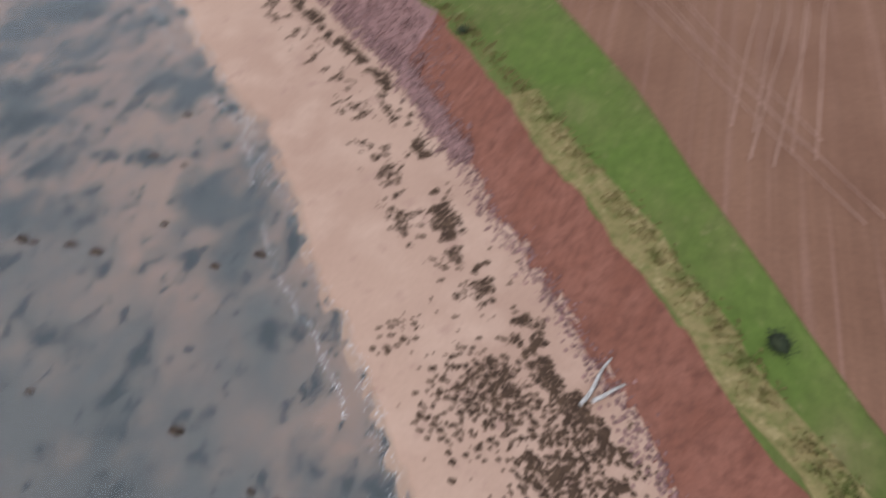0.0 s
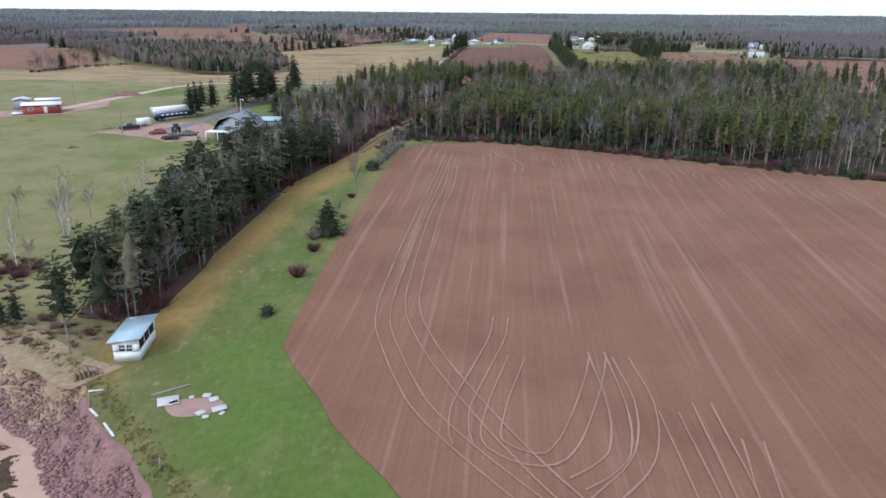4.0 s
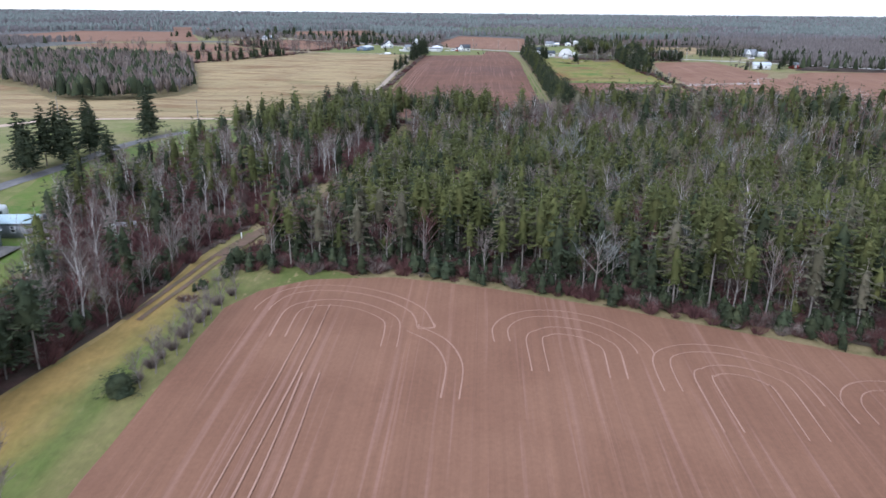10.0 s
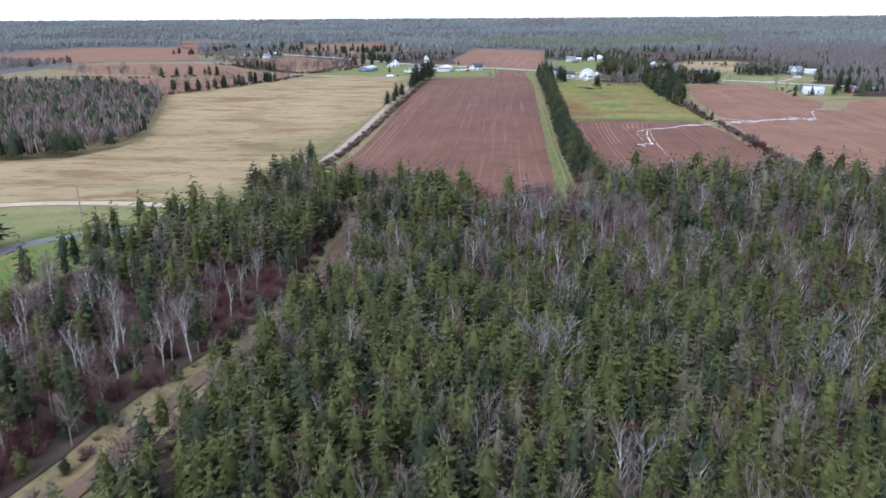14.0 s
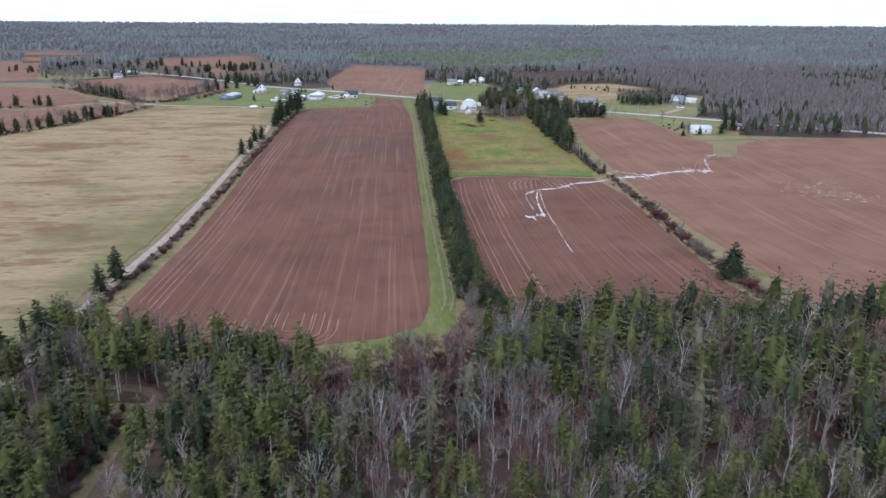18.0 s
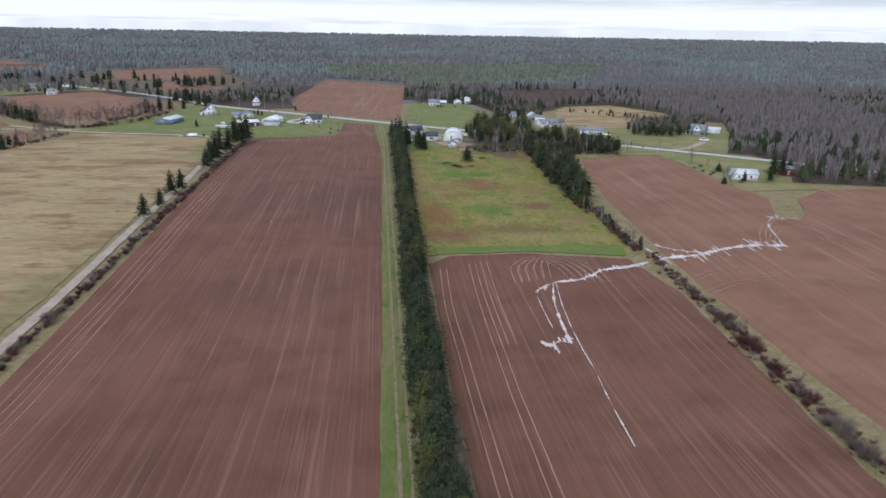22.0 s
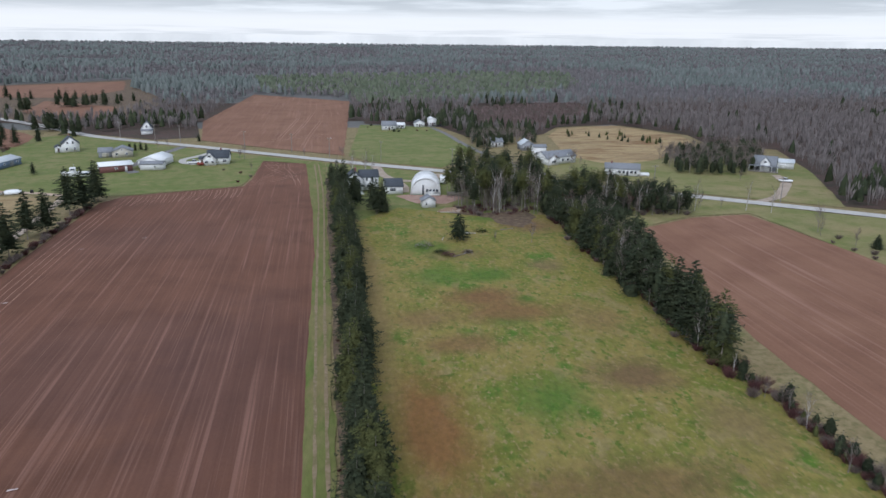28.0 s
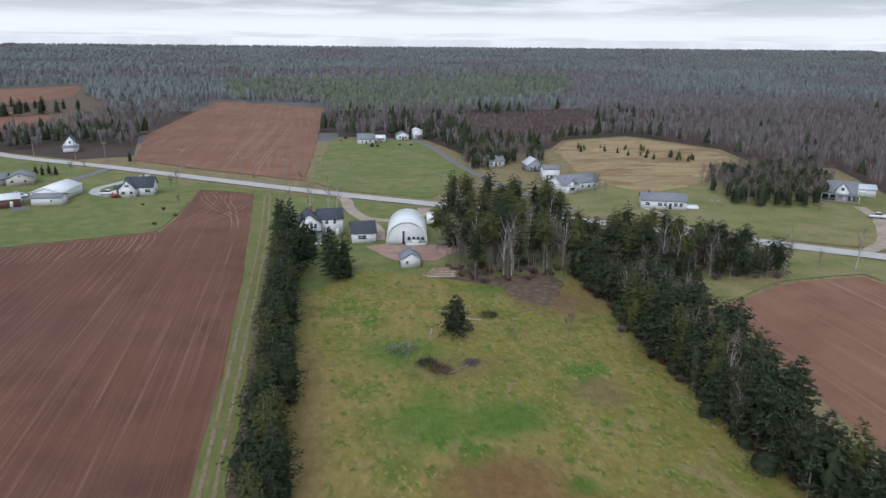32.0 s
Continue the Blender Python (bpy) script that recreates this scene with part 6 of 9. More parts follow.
for cx, cy, s in ((-381, 1090, 1.0), (-352, 1060, 0.9), (-357, 1099, 1.1), (-354, 1121, 1.1), (-347, 1134, 1.2), (-276, 1026, 0.8), (-292, 1102, 1.4), (-284, 1124, 1.5), (-268, 1124, 1.5), (-268, 1157, 1.5), (-294, 1026, 0.8), (-224, 1064, 1.2), (-214, 1057, 1.2), (-195, 1046, 1.2), (-191, 1065, 1.2), (-172, 1106, 1.3),
                  (-162, 1115, 1.2), (-154, 1116, 1.2), (-142, 1130, 1.2), (-138, 880, 1.1), (-138, 955, 1.2), (-132, 955, 1.1), (-113, 932, 1.0), (-405, 1105, 1.0), (-330, 1150, 1.2), (-250, 1100, 1.1)):
    for _ in range(3):
        far_rows.append((random.randrange(3), cx + random.uniform(-7, 7), cy + random.uniform(-6, 6), s * random.uniform(0.65, 1.1), random.uniform(0, 6.28), 1.0))
for line, step in ((((-196, 632), (-182, 657), (-174, 673), (-168, 696), (-160, 722)), 5.0), (((-246, 880), (-218, 845), (-190, 814)), 7.0), (((-240, 762), (-222, 772), (-262, 756)), 8.0), (((-214, 622), (-240, 645), (-300, 662), (-360, 648)), 4.5)):
    for p in smooth_line(line, step):
        far_rows.append((random.randrange(3), p.x + random.uniform(-2, 2), p.y + random.uniform(-3, 3), random.uniform(0.6, 1.0), random.uniform(0, 6.28), 1.0))
grove("field_spruces", [[(*sh[0], M["bark"]), (*sh[1], M["needle_dark"])] for sh in FARM], far_rows, "Dark spruces in rows and clumps round distant fields", "spruces")
for x, y, s in ((-271, 450, 1.0), (-278, 500, 1.1), (-379, 612, 1.2), (-374, 618, 1.1)):
    plant(pick("open_a", "open_b"), x, y, s, 1.0, "far field spruces")
for x, y, s in ((205, 641, 1.1), (199, 632, 0.6), (186, 630, 0.5), (212, 646, 1.0), (218, 650, 1.1)):
    plant(pick("squat", "open_a"), x, y, s, 1.05, "building spruces")
for k in range(12):
    a = k / 11
    plant(pick("open_a", "hedge_b"), -250 + 120 * a + random.uniform(-6, 6), 1185 - 25 * a + random.uniform(-5, 5), random.uniform(0.7, 1.2), 1.0, "far field spruces")


# ---- buildings ----
def flat(name, colour, rough=0.7, metal=0.0, vary=0.12, scale=1.5, spec=0.3):
    c2 = tuple(max(0.0, c * (1 - vary)) for c in colour)
    c3 = tuple(max(0.0, c * (1 - 1.8 * vary)) for c in colour)
    return material(name, (colour, c2, c3, scale), rough, metal=metal, spec=spec, grain=(9.0, 0.15))


B = dict(
    white=flat("white_siding", (0.78, 0.78, 0.77)), offwhite=flat("weathered_white_boards", (0.68, 0.68, 0.66)), grey=flat("grey_shingle_siding", (0.27, 0.28, 0.3)),
    beige=flat("beige_siding", (0.5, 0.47, 0.4)), blue=flat("blue_grey_cladding", (0.16, 0.22, 0.31)), red=flat("red_board_siding", (0.36, 0.075, 0.06)),
    brick=flat("dark_red_brick", (0.2, 0.09, 0.08)), slate=flat("dark_asphalt_shingles", (0.075, 0.085, 0.1), 0.9, vary=0.25), greyroof=flat("grey_asphalt_shingles", (0.24, 0.25, 0.27), 0.9, vary=0.2),
    paleroof=flat("pale_metal_roof", (0.6, 0.63, 0.65), 0.4, 0.3), blueroof=flat("pale_blue_metal_roof", (0.42, 0.53, 0.58), 0.4, 0.2), whiteroof=flat("white_roof_membrane", (0.8, 0.8, 0.8), 0.5),
    glass=material("window_glass", ((0.03, 0.035, 0.045), (0.05, 0.06, 0.07), 0.6), 0.08, spec=0.6), trim=flat("white_trim_paint", (0.82, 0.82, 0.81)), door=flat("dark_door_paint", (0.1, 0.07, 0.06)),
    wood=flat("weathered_grey_wood", (0.3, 0.27, 0.24), 0.9, vary=0.3), brownwood=flat("brown_cut_wood", (0.34, 0.23, 0.15), 0.9, vary=0.3), deckred=flat("red_stained_deck", (0.3, 0.08, 0.06), 0.8),
    metal=flat("galvanised_metal", (0.45, 0.46, 0.47), 0.35, 0.8), black=flat("black_rubber", (0.02, 0.02, 0.021), 0.8), concrete=flat("pale_concrete", (0.5, 0.48, 0.45), 0.9),
    chrome=flat("bright_rim_metal", (0.6, 0.6, 0.62), 0.3, 0.9), lampglass=flat("clear_lamp_glass", (0.8, 0.8, 0.75), 0.15), taillight=flat("red_lamp_glass", (0.4, 0.02, 0.02), 0.2),
    navy=flat("navy_blue_paint", (0.03, 0.06, 0.17), 0.35), paint_white=flat("glossy_white_paint", (0.8, 0.8, 0.8), 0.25), paint_black=flat("glossy_black_paint", (0.025, 0.027, 0.03), 0.2),
    paint_red=flat("faded_red_car_paint", (0.33, 0.06, 0.05), 0.3), paint_grey=flat("dark_grey_car_paint", (0.15, 0.16, 0.18), 0.25), paint_green=flat("dark_green_tractor_paint", (0.05, 0.13, 0.04), 0.4), paint_silver=flat("silver_car_paint", (0.5, 0.51, 0.53), 0.25, 0.4),
    earth=material("heaped_brown_earth", ((0.2, 0.115, 0.085), (0.27, 0.16, 0.12), (0.15, 0.09, 0.07), 0.8), 0.95, grain=(3.0, 0.5), bump=(3.0, 0.2)),
    screen=material("black_insect_screen", ((0.012, 0.013, 0.014), (0.02, 0.021, 0.022), 2.0), 0.8),
)


def box(x0, x1, y0, y1, z0, z1, bevel=0.0):
    """Corners and triangles of a box, with its upper edges cut if bevel is given."""
    V = [(x0, y0, z0), (x1, y0, z0), (x1, y1, z0), (x0, y1, z0)]
    b = bevel
    if b:
        V += [(x0, y0, z1 - b), (x1, y0, z1 - b), (x1, y1, z1 - b), (x0, y1, z1 - b), (x0 + b, y0 + b, z1), (x1 - b, y0 + b, z1), (x1 - b, y1 - b, z1), (x0 + b, y1 - b, z1)]
    else:
        V += [(x0, y0, z1), (x1, y0, z1), (x1, y1, z1), (x0, y1, z1)]
    F = [(0, 2, 1), (0, 3, 2)]
    for lv in range(0, len(V) - 4, 4):
        for k in range(4):
            j = (k + 1) % 4
            F += [(lv + k, lv + j, lv + 4 + j), (lv + k, lv + 4 + j, lv + 4 + k)]
    n = len(V) - 4
    F += [(n, n + 1, n + 2), (n, n + 2, n + 3)]
    return V, F


def prism(profile, y0, y1):
    """A profile in x and z, drawn out along y. Corners go round anticlockwise seen from -y."""
    n = len(profile)
    V = [(x, y0, z) for x, z in profile] + [(x, y1, z) for x, z in profile]
    F = []
    for k in range(n):
        j = (k + 1) % n
        F += [(k, k + n, j), (j, k + n, j + n)]
    bm = bmesh.new()
    bv = [bm.verts.new((x, 0, z)) for x, z in profile]
    bm.faces.new(bv)
    bm.verts.index_update()
    for tri in bmesh.ops.triangulate(bm, faces=bm.faces[:])["faces"]:
        i = [v.index for v in tri.verts]
        F += [(i[0], i[1], i[2]), (i[0] + n, i[2] + n, i[1] + n)]
    bm.free()
    return V, F


def turned(arrays, rot=0.0, dx=0.0, dy=0.0, dz=0.0):
    V = np.asarray(arrays[0], float)
    c, s = math.cos(radians(rot)), math.sin(radians(rot))
    W = np.stack([V[:, 0] * c - V[:, 1] * s + dx, V[:, 0] * s + V[:, 1] * c + dy, V[:, 2] + dz], 1)
    return W, arrays[1]


def roof_line(kind, w, h, rise, over):
    """Outer outline of a roof slab across the ridge, in x and z, and the wall's outline under it."""
    t = 0.16
    if kind == "gambrel":
        top = [(-w / 2 - over * 0.5, h - 0.15), (-w / 2 * 0.68, h + rise * 0.72), (0, h + rise), (w / 2 * 0.68, h + rise * 0.72), (w / 2 + over * 0.5, h - 0.15)]
    elif kind == "shed":
        top = [(-w / 2 - over, h - over * rise / w), (w / 2 + over, h + rise + over * rise / w)]
    else:
        k = rise / (w / 2)
        top = [(-w / 2 - over, h - over * k), (0, h + rise), (w / 2 + over, h - over * k)]
    slab = [(x, z + t) for x, z in reversed(top)] + [(x, z + 0.01) for x, z in top]
    if kind == "gambrel":
        wall = [(-w / 2, -0.3), (w / 2, -0.3), (w / 2, h), (w / 2 * 0.68, h + rise * 0.71), (0, h + rise - 0.02), (-w / 2 * 0.68, h + rise * 0.71), (-w / 2, h)]
    elif kind == "shed":
        wall = [(-w / 2, -0.3), (w / 2, -0.3), (w / 2, h + rise - 0.02), (-w / 2, h - 0.02)]
    else:
        wall = [(-w / 2, -0.3), (w / 2, -0.3), (w / 2, h - 0.02), (0, h + rise - 0.02), (-w / 2, h - 0.02)]
    return slab, wall


def block(root, cx, cy, w, d, h, rise, wall, roof, ridge="y", kind="gable", over=0.35, wins=(), doors=(), chimney=None, boards=True):
    """One volume of a building: its wall, roof, windows and doors. w and d: size in x and y; ridge: the way the ridge runs."""
    rot = 0.0 if ridge == "y" else 90.0
    across, along = (w, d) if ridge == "y" else (d, w)
    slab, wl_ = roof_line(kind, across, h, rise, over)
    part("wall", turned(prism(wl_, -along / 2, along / 2), rot, cx, cy), B[wall], root)
    part("roof", turned(prism(slab, -along / 2 - over, along / 2 + over), rot, cx, cy), B[roof], root, "")
    faces = {"S": (0, cx, cy - d / 2), "N": (180, cx, cy + d / 2), "E": (90, cx + w / 2, cy), "W": (-90, cx - w / 2, cy)}
    for f, u, z, ww, hh in wins:
        r_, ox, oy = faces[f]
        fr = join_arrays([box(-ww / 2 - 0.1, ww / 2 + 0.1, -0.07, 0.02, -hh / 2 - 0.1, -hh / 2), box(-ww / 2 - 0.1, ww / 2 + 0.1, -0.07, 0.02, hh / 2, hh / 2 + 0.1),
                          box(-ww / 2 - 0.1, -ww / 2, -0.07, 0.02, -hh / 2, hh / 2), box(ww / 2, ww / 2 + 0.1, -0.07, 0.02, -hh / 2, hh / 2), box(-ww / 2, ww / 2, -0.06, 0.02, -0.03, 0.03)])
        c, s = math.cos(radians(r_)), math.sin(radians(r_))
        px, py = ox + u * c, oy + u * s
        wob = part("window", turned(fr, r_, px, py, z), B["trim"], root)
        part("pane", turned(box(-ww / 2, ww / 2, -0.035, 0.01, -hh / 2, hh / 2), r_, px, py, z), B["glass"], wob)
    for f, u, ww, hh, col in doors:
        r_, ox, oy = faces[f]
        c, s = math.cos(radians(r_)), math.sin(radians(r_))
        dob = part("door", turned(join_arrays([box(-ww / 2, ww / 2, -0.06, 0.02, 0.05, hh), box(-ww / 2 + 0.12, ww / 2 - 0.12, -0.08, -0.05, hh * 0.55, hh * 0.9)]), r_, ox + u * c, oy + u * s), B[col], root)
        part("handle", turned(box(ww / 2 - 0.2, ww / 2 - 0.12, -0.13, -0.05, 0.95, 1.05), r_, ox + u * c, oy + u * s), B["chrome"], dob)
    if chimney:
        px, py = chimney
        part("chimney", box(cx + px - 0.35, cx + px + 0.35, cy + py - 0.35, cy + py + 0.35, h, h + rise + 0.9, 0.06), B["brick"], root)


def house(name, x, y, rot, label, category="house"):
    return thing(name, x, y, land(y) + 0.15, rot, label, category)


# white house with a dark roof by the field
r = house("house", -17.5, 822, 0, "White gabled house with a dark blue roof and red deck")
block(r, 1.2, 0.8, 9.5, 8, 3.0, 2.9, "white", "slate", "x", wins=[("S", 2.9, 1.6, 1.6, 1.1), ("E", 0, 1.6, 1.0, 1.2), ("E", 0, 3.9, 0.9, 1.0)], chimney=(1, 0.5))
block(r, -2.2, -3.2, 5.4, 5.0, 3.0, 2.8, "white", "slate", "y", wins=[("S", -1.3, 1.5, 1.3, 1.0), ("S", 1.4, 1.5, 1.0, 1.0), ("S", 0, 4.0, 1.5, 0.8)])
block(r, -5.8, -1.4, 2.4, 3.0, 2.5, 0.9, "white", "slate", "x", doors=[("S", 0, 0.9, 2.0, "door")])
part("deck", join_arrays([box(-7.4, -4.6, -6.4, -3.0, 0.3, 0.5), box(-7.4, -4.6, -6.45, -6.35, 0.5, 1.4), box(-7.45, -7.35, -6.4, -3.0, 0.5, 1.4)]), B["deckred"], r, "red-stained timber deck")
# long white garage and the barn behind it
r = house("garage", -42.5, 809.3, -3, "Low white garage with a pale roof", "garage")
block(r, 0, 0, 9.6, 5.4, 2.5, 0.9, "offwhite", "greyroof", "x", kind="gable", wins=[("S", 1.5, 1.4, 0.8, 0.6)], doors=[("E", 0, 1.0, 2.0, "trim")])
r = house("workshop", -43.5, 820.5, -8, "White workshop with a low white gable roof", "workshop")
block(r, 0, 0, 10, 16, 3.0, 1.6, "white", "whiteroof", "y", doors=[("E", -3, 3.0, 2.5, "trim")])
r = house("bungalow", -66, 848, 12, "Beige bungalow with a grey hipped gable roof")
block(r, 1.5, 0, 9, 9, 2.7, 1.9, "beige", "greyroof", "y", wins=[("S", -2.5, 1.5, 1.1, 1.0), ("S", 1.8, 1.5, 1.1, 1.0), ("S", 0, 3.5, 0.7, 0.6), ("E", 0, 1.5, 1.2, 1.0)])
block(r, -6.0, 0.5, 6, 7, 2.5, 1.7, "grey", "greyroof", "x", doors=[("S", 0, 3.0, 2.1, "beige")])
r = house("brick_garage", -57.5, 806.5, 22, "Dark red brick garage with a white metal roof", "garage")
block(r, 0, 0, 13, 7.5, 2.7, 1.2, "brick", "whiteroof", "x", doors=[("W", 0, 2.6, 2.3, "trim"), ("S", 4, 0.9, 2.0, "trim")], wins=[("S", 0, 1.5, 1.0, 0.8)])
r = house("house", -94, 867, 20, "White farmhouse with a steep dark roof and porch")
block(r, 0, 0, 8, 8, 4.0, 3.4, "white", "slate", "y", wins=[("S", -1.8, 1.5, 0.9, 1.3), ("S", 1.8, 1.5, 0.9, 1.3), ("S", -1.2, 4.6, 0.8, 1.1), ("S", 1.2, 4.6, 0.8, 1.1), ("E", 0, 1.5, 0.9, 1.2), ("E", -2.4, 1.5, 0.9, 1.2)], chimney=(0, 1))
block(r, -5.4, -0.5, 3, 6, 2.4, 1.0, "white", "slate", "y", kind="gable", doors=[("S", 0, 0.9, 2.0, "door")])
r = house("long_shed", -109.5, 820, -13, "Long blue-grey farm shed with a metal roof", "shed")
block(r, 0, 0, 9.5, 19, 2.8, 1.2, "blue", "paleroof", "y", doors=[("S", 0, 3.2, 2.5, "grey"), ("E", 3, 2.5, 2.4, "grey")], wins=[("E", -6, 1.6, 1.0, 0.7), ("E", -2, 1.6, 1.0, 0.7), ("E", 7, 1.6, 1.0, 0.7)])
r = house("house", -72.5, 937, 10, "Small steep-gabled white house across the road")
block(r, 0, 0, 6.2, 7.5, 3.6, 3.8, "white", "slate", "y", wins=[("S", -1.5, 1.6, 0.9, 1.2), ("S", 0, 4.4, 0.9, 1.2)], doors=[("S", 1.4, 0.9, 2.1, "door")])
block(r, 0, -4.5, 6.2, 2.4, 2.2, 0.7, "white", "greyroof", "x")
# farmhouse
r = house("farmhouse", 44, 756, 3, "Two-storey white farmhouse with a dark slate roof")
block(r, -1.9, -2.6, 6.4, 8.0, 5.0, 2.6, "white", "slate", "y", wins=[("S", -1.6, 4.3, 0.7, 1.2), ("S", -0.5, 4.3, 0.7, 1.2), ("S", 0.6, 4.3, 0.7, 1.2), ("S", 1.7, 4.3, 0.7, 1.2), ("S", 0.4, 1.5, 2.8, 1.2)], chimney=(1, 3))
block(r, 4.2, 1.4, 7.0, 6.5, 5.0, 2.2, "white", "slate", "x", wins=[("S", -1.0, 4.1, 0.8, 1.1), ("S", 1.2, 4.1, 0.8, 1.1), ("S", -0.4, 1.5, 1.4, 1.2)], doors=[("S", 2.0, 0.9, 2.0, "trim")])
part("porch_roof", turned(box(-5.4, 1.6, -8.0, -6.4, 2.7, 2.9), 0), B["slate"], r)
part("porch_step", join_arrays([box(-4.4, 1.2, -10.2, -8.6, 0.0, 0.35), box(-4.2, 1.0, -8.6, -7.8, 0.0, 0.55)]), B["trim"], r)
r = house("garage", 57, 750.5, 0, "White garage with a dark shingle roof", "garage")
block(r, 0, 0, 6.5, 10, 2.8, 2.1, "white", "slate", "x", wins=[("S", -0.5, 1.6, 2.2, 1.0)], doors=[("E", 1, 2.6, 2.2, "trim")])
# round-roofed barn
r = house("arched_barn", 69.5, 750.5, -8, "White arched metal barn with grey ribs", "barn")
prof = [(5.6 * math.cos(a), 6.2 * math.sin(a) ** 0.85) for a in np.linspace(0, math.pi, 19)]
inner = [(x * 0.965, max(0.0, z - 0.2)) for x, z in reversed(prof)]
part("roof", prism(prof[::1] + inner, -8.0, 8.0), B["whiteroof"], r, "curved white metal roof")
for k in range(11):
    ribp = [(x * 1.012, z * 1.012 + 0.01) for x, z in prof]
    part("rib", prism(ribp + [(x, z) for x, z in reversed(prof)], -8.05 + k * 1.6, -7.95 + k * 1.6), B["offwhite"], r)
wall_prof = [(x * 0.96, z * 0.96 - 0.15) for x, z in prof]
part("wall", prism(wall_prof + [(-5.3, -0.3), (5.3, -0.3)][::1], -7.75, -7.55), B["offwhite"], r, "white boarded barn front")
part("wall", prism(wall_prof + [(-5.3, -0.3), (5.3, -0.3)][::1], 7.55, 7.75), B["offwhite"], r)
for u in (0.6, 1.9, 3.1, 4.3):
    wob = part("window", join_arrays([box(u - 0.5, u + 0.5, -7.9, -7.75, 1.0, 1.1), box(u - 0.5, u + 0.5, -7.9, -7.75, 2.1, 2.2), box(u - 0.5, u - 0.42, -7.9, -7.75, 1.1, 2.1), box(u + 0.42, u + 0.5, -7.9, -7.75, 1.1, 2.1)]), B["trim"], r)
    part("pane", box(u - 0.42, u + 0.42, -7.84, -7.76, 1.1, 2.1), B["glass"], wob)
part("door", box(-1.2, -0.6, -7.86, -7.76, 0.1, 3.6), B["slate"], r, "narrow dark hatch")
part("lean_to", join_arrays([box(-0.2, 5.2, -9.4, -7.76, 0.0, 0.5), box(1.5, 3.4, -9.0, -7.76, 0.5, 1.3)]), B["offwhite"], r)
r = house("garden_shed", 66.6, 723.3, 0, "Small white shed with a blue-grey pyramid roof", "shed")
block(r, 0, 0, 4.6, 4.8, 2.3, 1.3, "offwhite", "greyroof", "y", wins=[("S", -0.9, 1.3, 0.6, 0.9)], doors=[("E", 0, 1.0, 1.9, "trim")])
# houses up the north lawn
for x, y, w, d, h, rise, col, roof, rot, lab in ((72.8, 947.5, 9, 8, 2.8, 2.4, "offwhite", "greyroof", 0, "Pale bungalow with a grey roof on the lawn"), (81, 953, 5, 5, 2.4, 1.2, "white", "whiteroof", 5, "Small white outbuilding on the lawn"),
                                                (94.5, 963, 6.6, 7, 2.6, 1.6, "white", "greyroof", 0, "White cottage before the wood"), (103.5, 968, 5.2, 6, 4.6, 0.9, "white", "whiteroof", 8, "Narrow two-storey white building by the wood"),
                                                (123.5, 866.5, 8, 7, 2.6, 1.8, "offwhite", "greyroof", 5, "Weathered white house among trees"), (137.8, 854, 7, 8, 2.8, 2.4, "grey", "paleroof", 0, "Grey barn with a pale roof among trees"),
                                                (138.5, 832.5, 6.5, 6, 4.4, 1.0, "white", "greyroof", -5, "Boxy white two-storey house"), (189.5, 638, 11, 7, 2.8, 1.6, "white", "paleroof", -10, "White farm building at the field corner"),
                                                (-299, 1055, 9, 8, 3.2, 2.4, "white", "greyroof", 20, "Distant white farmhouse among fields"),
                                                (-268, 1062, 16, 8, 2.8, 1.4, "blue", "paleroof", 10, "Distant long pale-roofed barn"), (-376, 1285, 10, 10, 4.5, 2.8, "offwhite", "slate", 0, "Distant pale two-storey farmhouse among spruces"), (-262, 1012, 7, 7, 3, 2, "white", "greyroof", 0, "Distant white cottage by the road")):
    r = house("house" if "barn" not in lab and "building" not in lab and "outbuilding" not in lab else "barn", x, y, rot, lab)
    block(r, 0, 0, w, d, h, rise, col, roof, "x" if w >= d else "y", wins=[("S", -w * 0.25, 1.5, 1.0, 1.0), ("S", w * 0.22, 1.5, 1.0, 1.0)], doors=[("S", 0, 0.9, 2.0, "door")])
r = house("house", 139.5, 810.5, 18, "Long grey-roofed house with a white porch gable")
block(r, 1, 0, 17, 9, 3.2, 2.3, "offwhite", "greyroof", "x", wins=[("S", 1, 1.6, 1.2, 1.0), ("S", 4, 1.6, 1.2, 1.0), ("S", 6.5, 1.6, 1.0, 1.0), ("S", 4, 4.0, 1.0, 0.6)])
block(r, -4.5, -4.2, 5.4, 5, 2.9, 2.0, "white", "greyroof", "y", wins=[("S", 0, 1.5, 2.4, 1.1)])
r = house("bungalow", 160.2, 777.5, -20.5, "Long white bungalow with a blue-grey roof")
block(r, 0, 0, 14.6, 8, 2.8, 1.9, "white", "greyroof", "x", wins=[("S", -5.2, 1.6, 1.2, 1.0), ("S", -1.2, 1.6, 1.4, 1.0), ("S", 0.6, 1.6, 1.0, 1.0), ("S", 3.9, 1.6, 1.2, 1.1), ("S", 5.6, 1.6, 1.0, 1.1)], doors=[("S", 2.2, 0.9, 2.0, "slate")], chimney=(-4.6, 0))
part("deck", box(7.4, 11.5, -2.8, 1.2, 0.0, 0.9), B["white"], r, "white board terrace wall")
part("step", box(-6.2, -4.2, -6.5, -4.02, 0.0, 0.25), B["concrete"], r)
r = house("house", 230, 780, -38, "Blue-grey house with a white gable and wrap porch")
block(r, 0, 1.0, 9.5, 8.5, 3.0, 3.4, "grey", "greyroof", "x", wins=[("S", -2.5, 1.5, 1.4, 1.1), ("S", 2.2, 1.5, 1.4, 1.1)])
block(r, 0.4, -2.6, 4.0, 3.2, 4.2, 2.2, "white", "greyroof", "y", wins=[("S", 0, 4.4, 1.0, 1.0)])
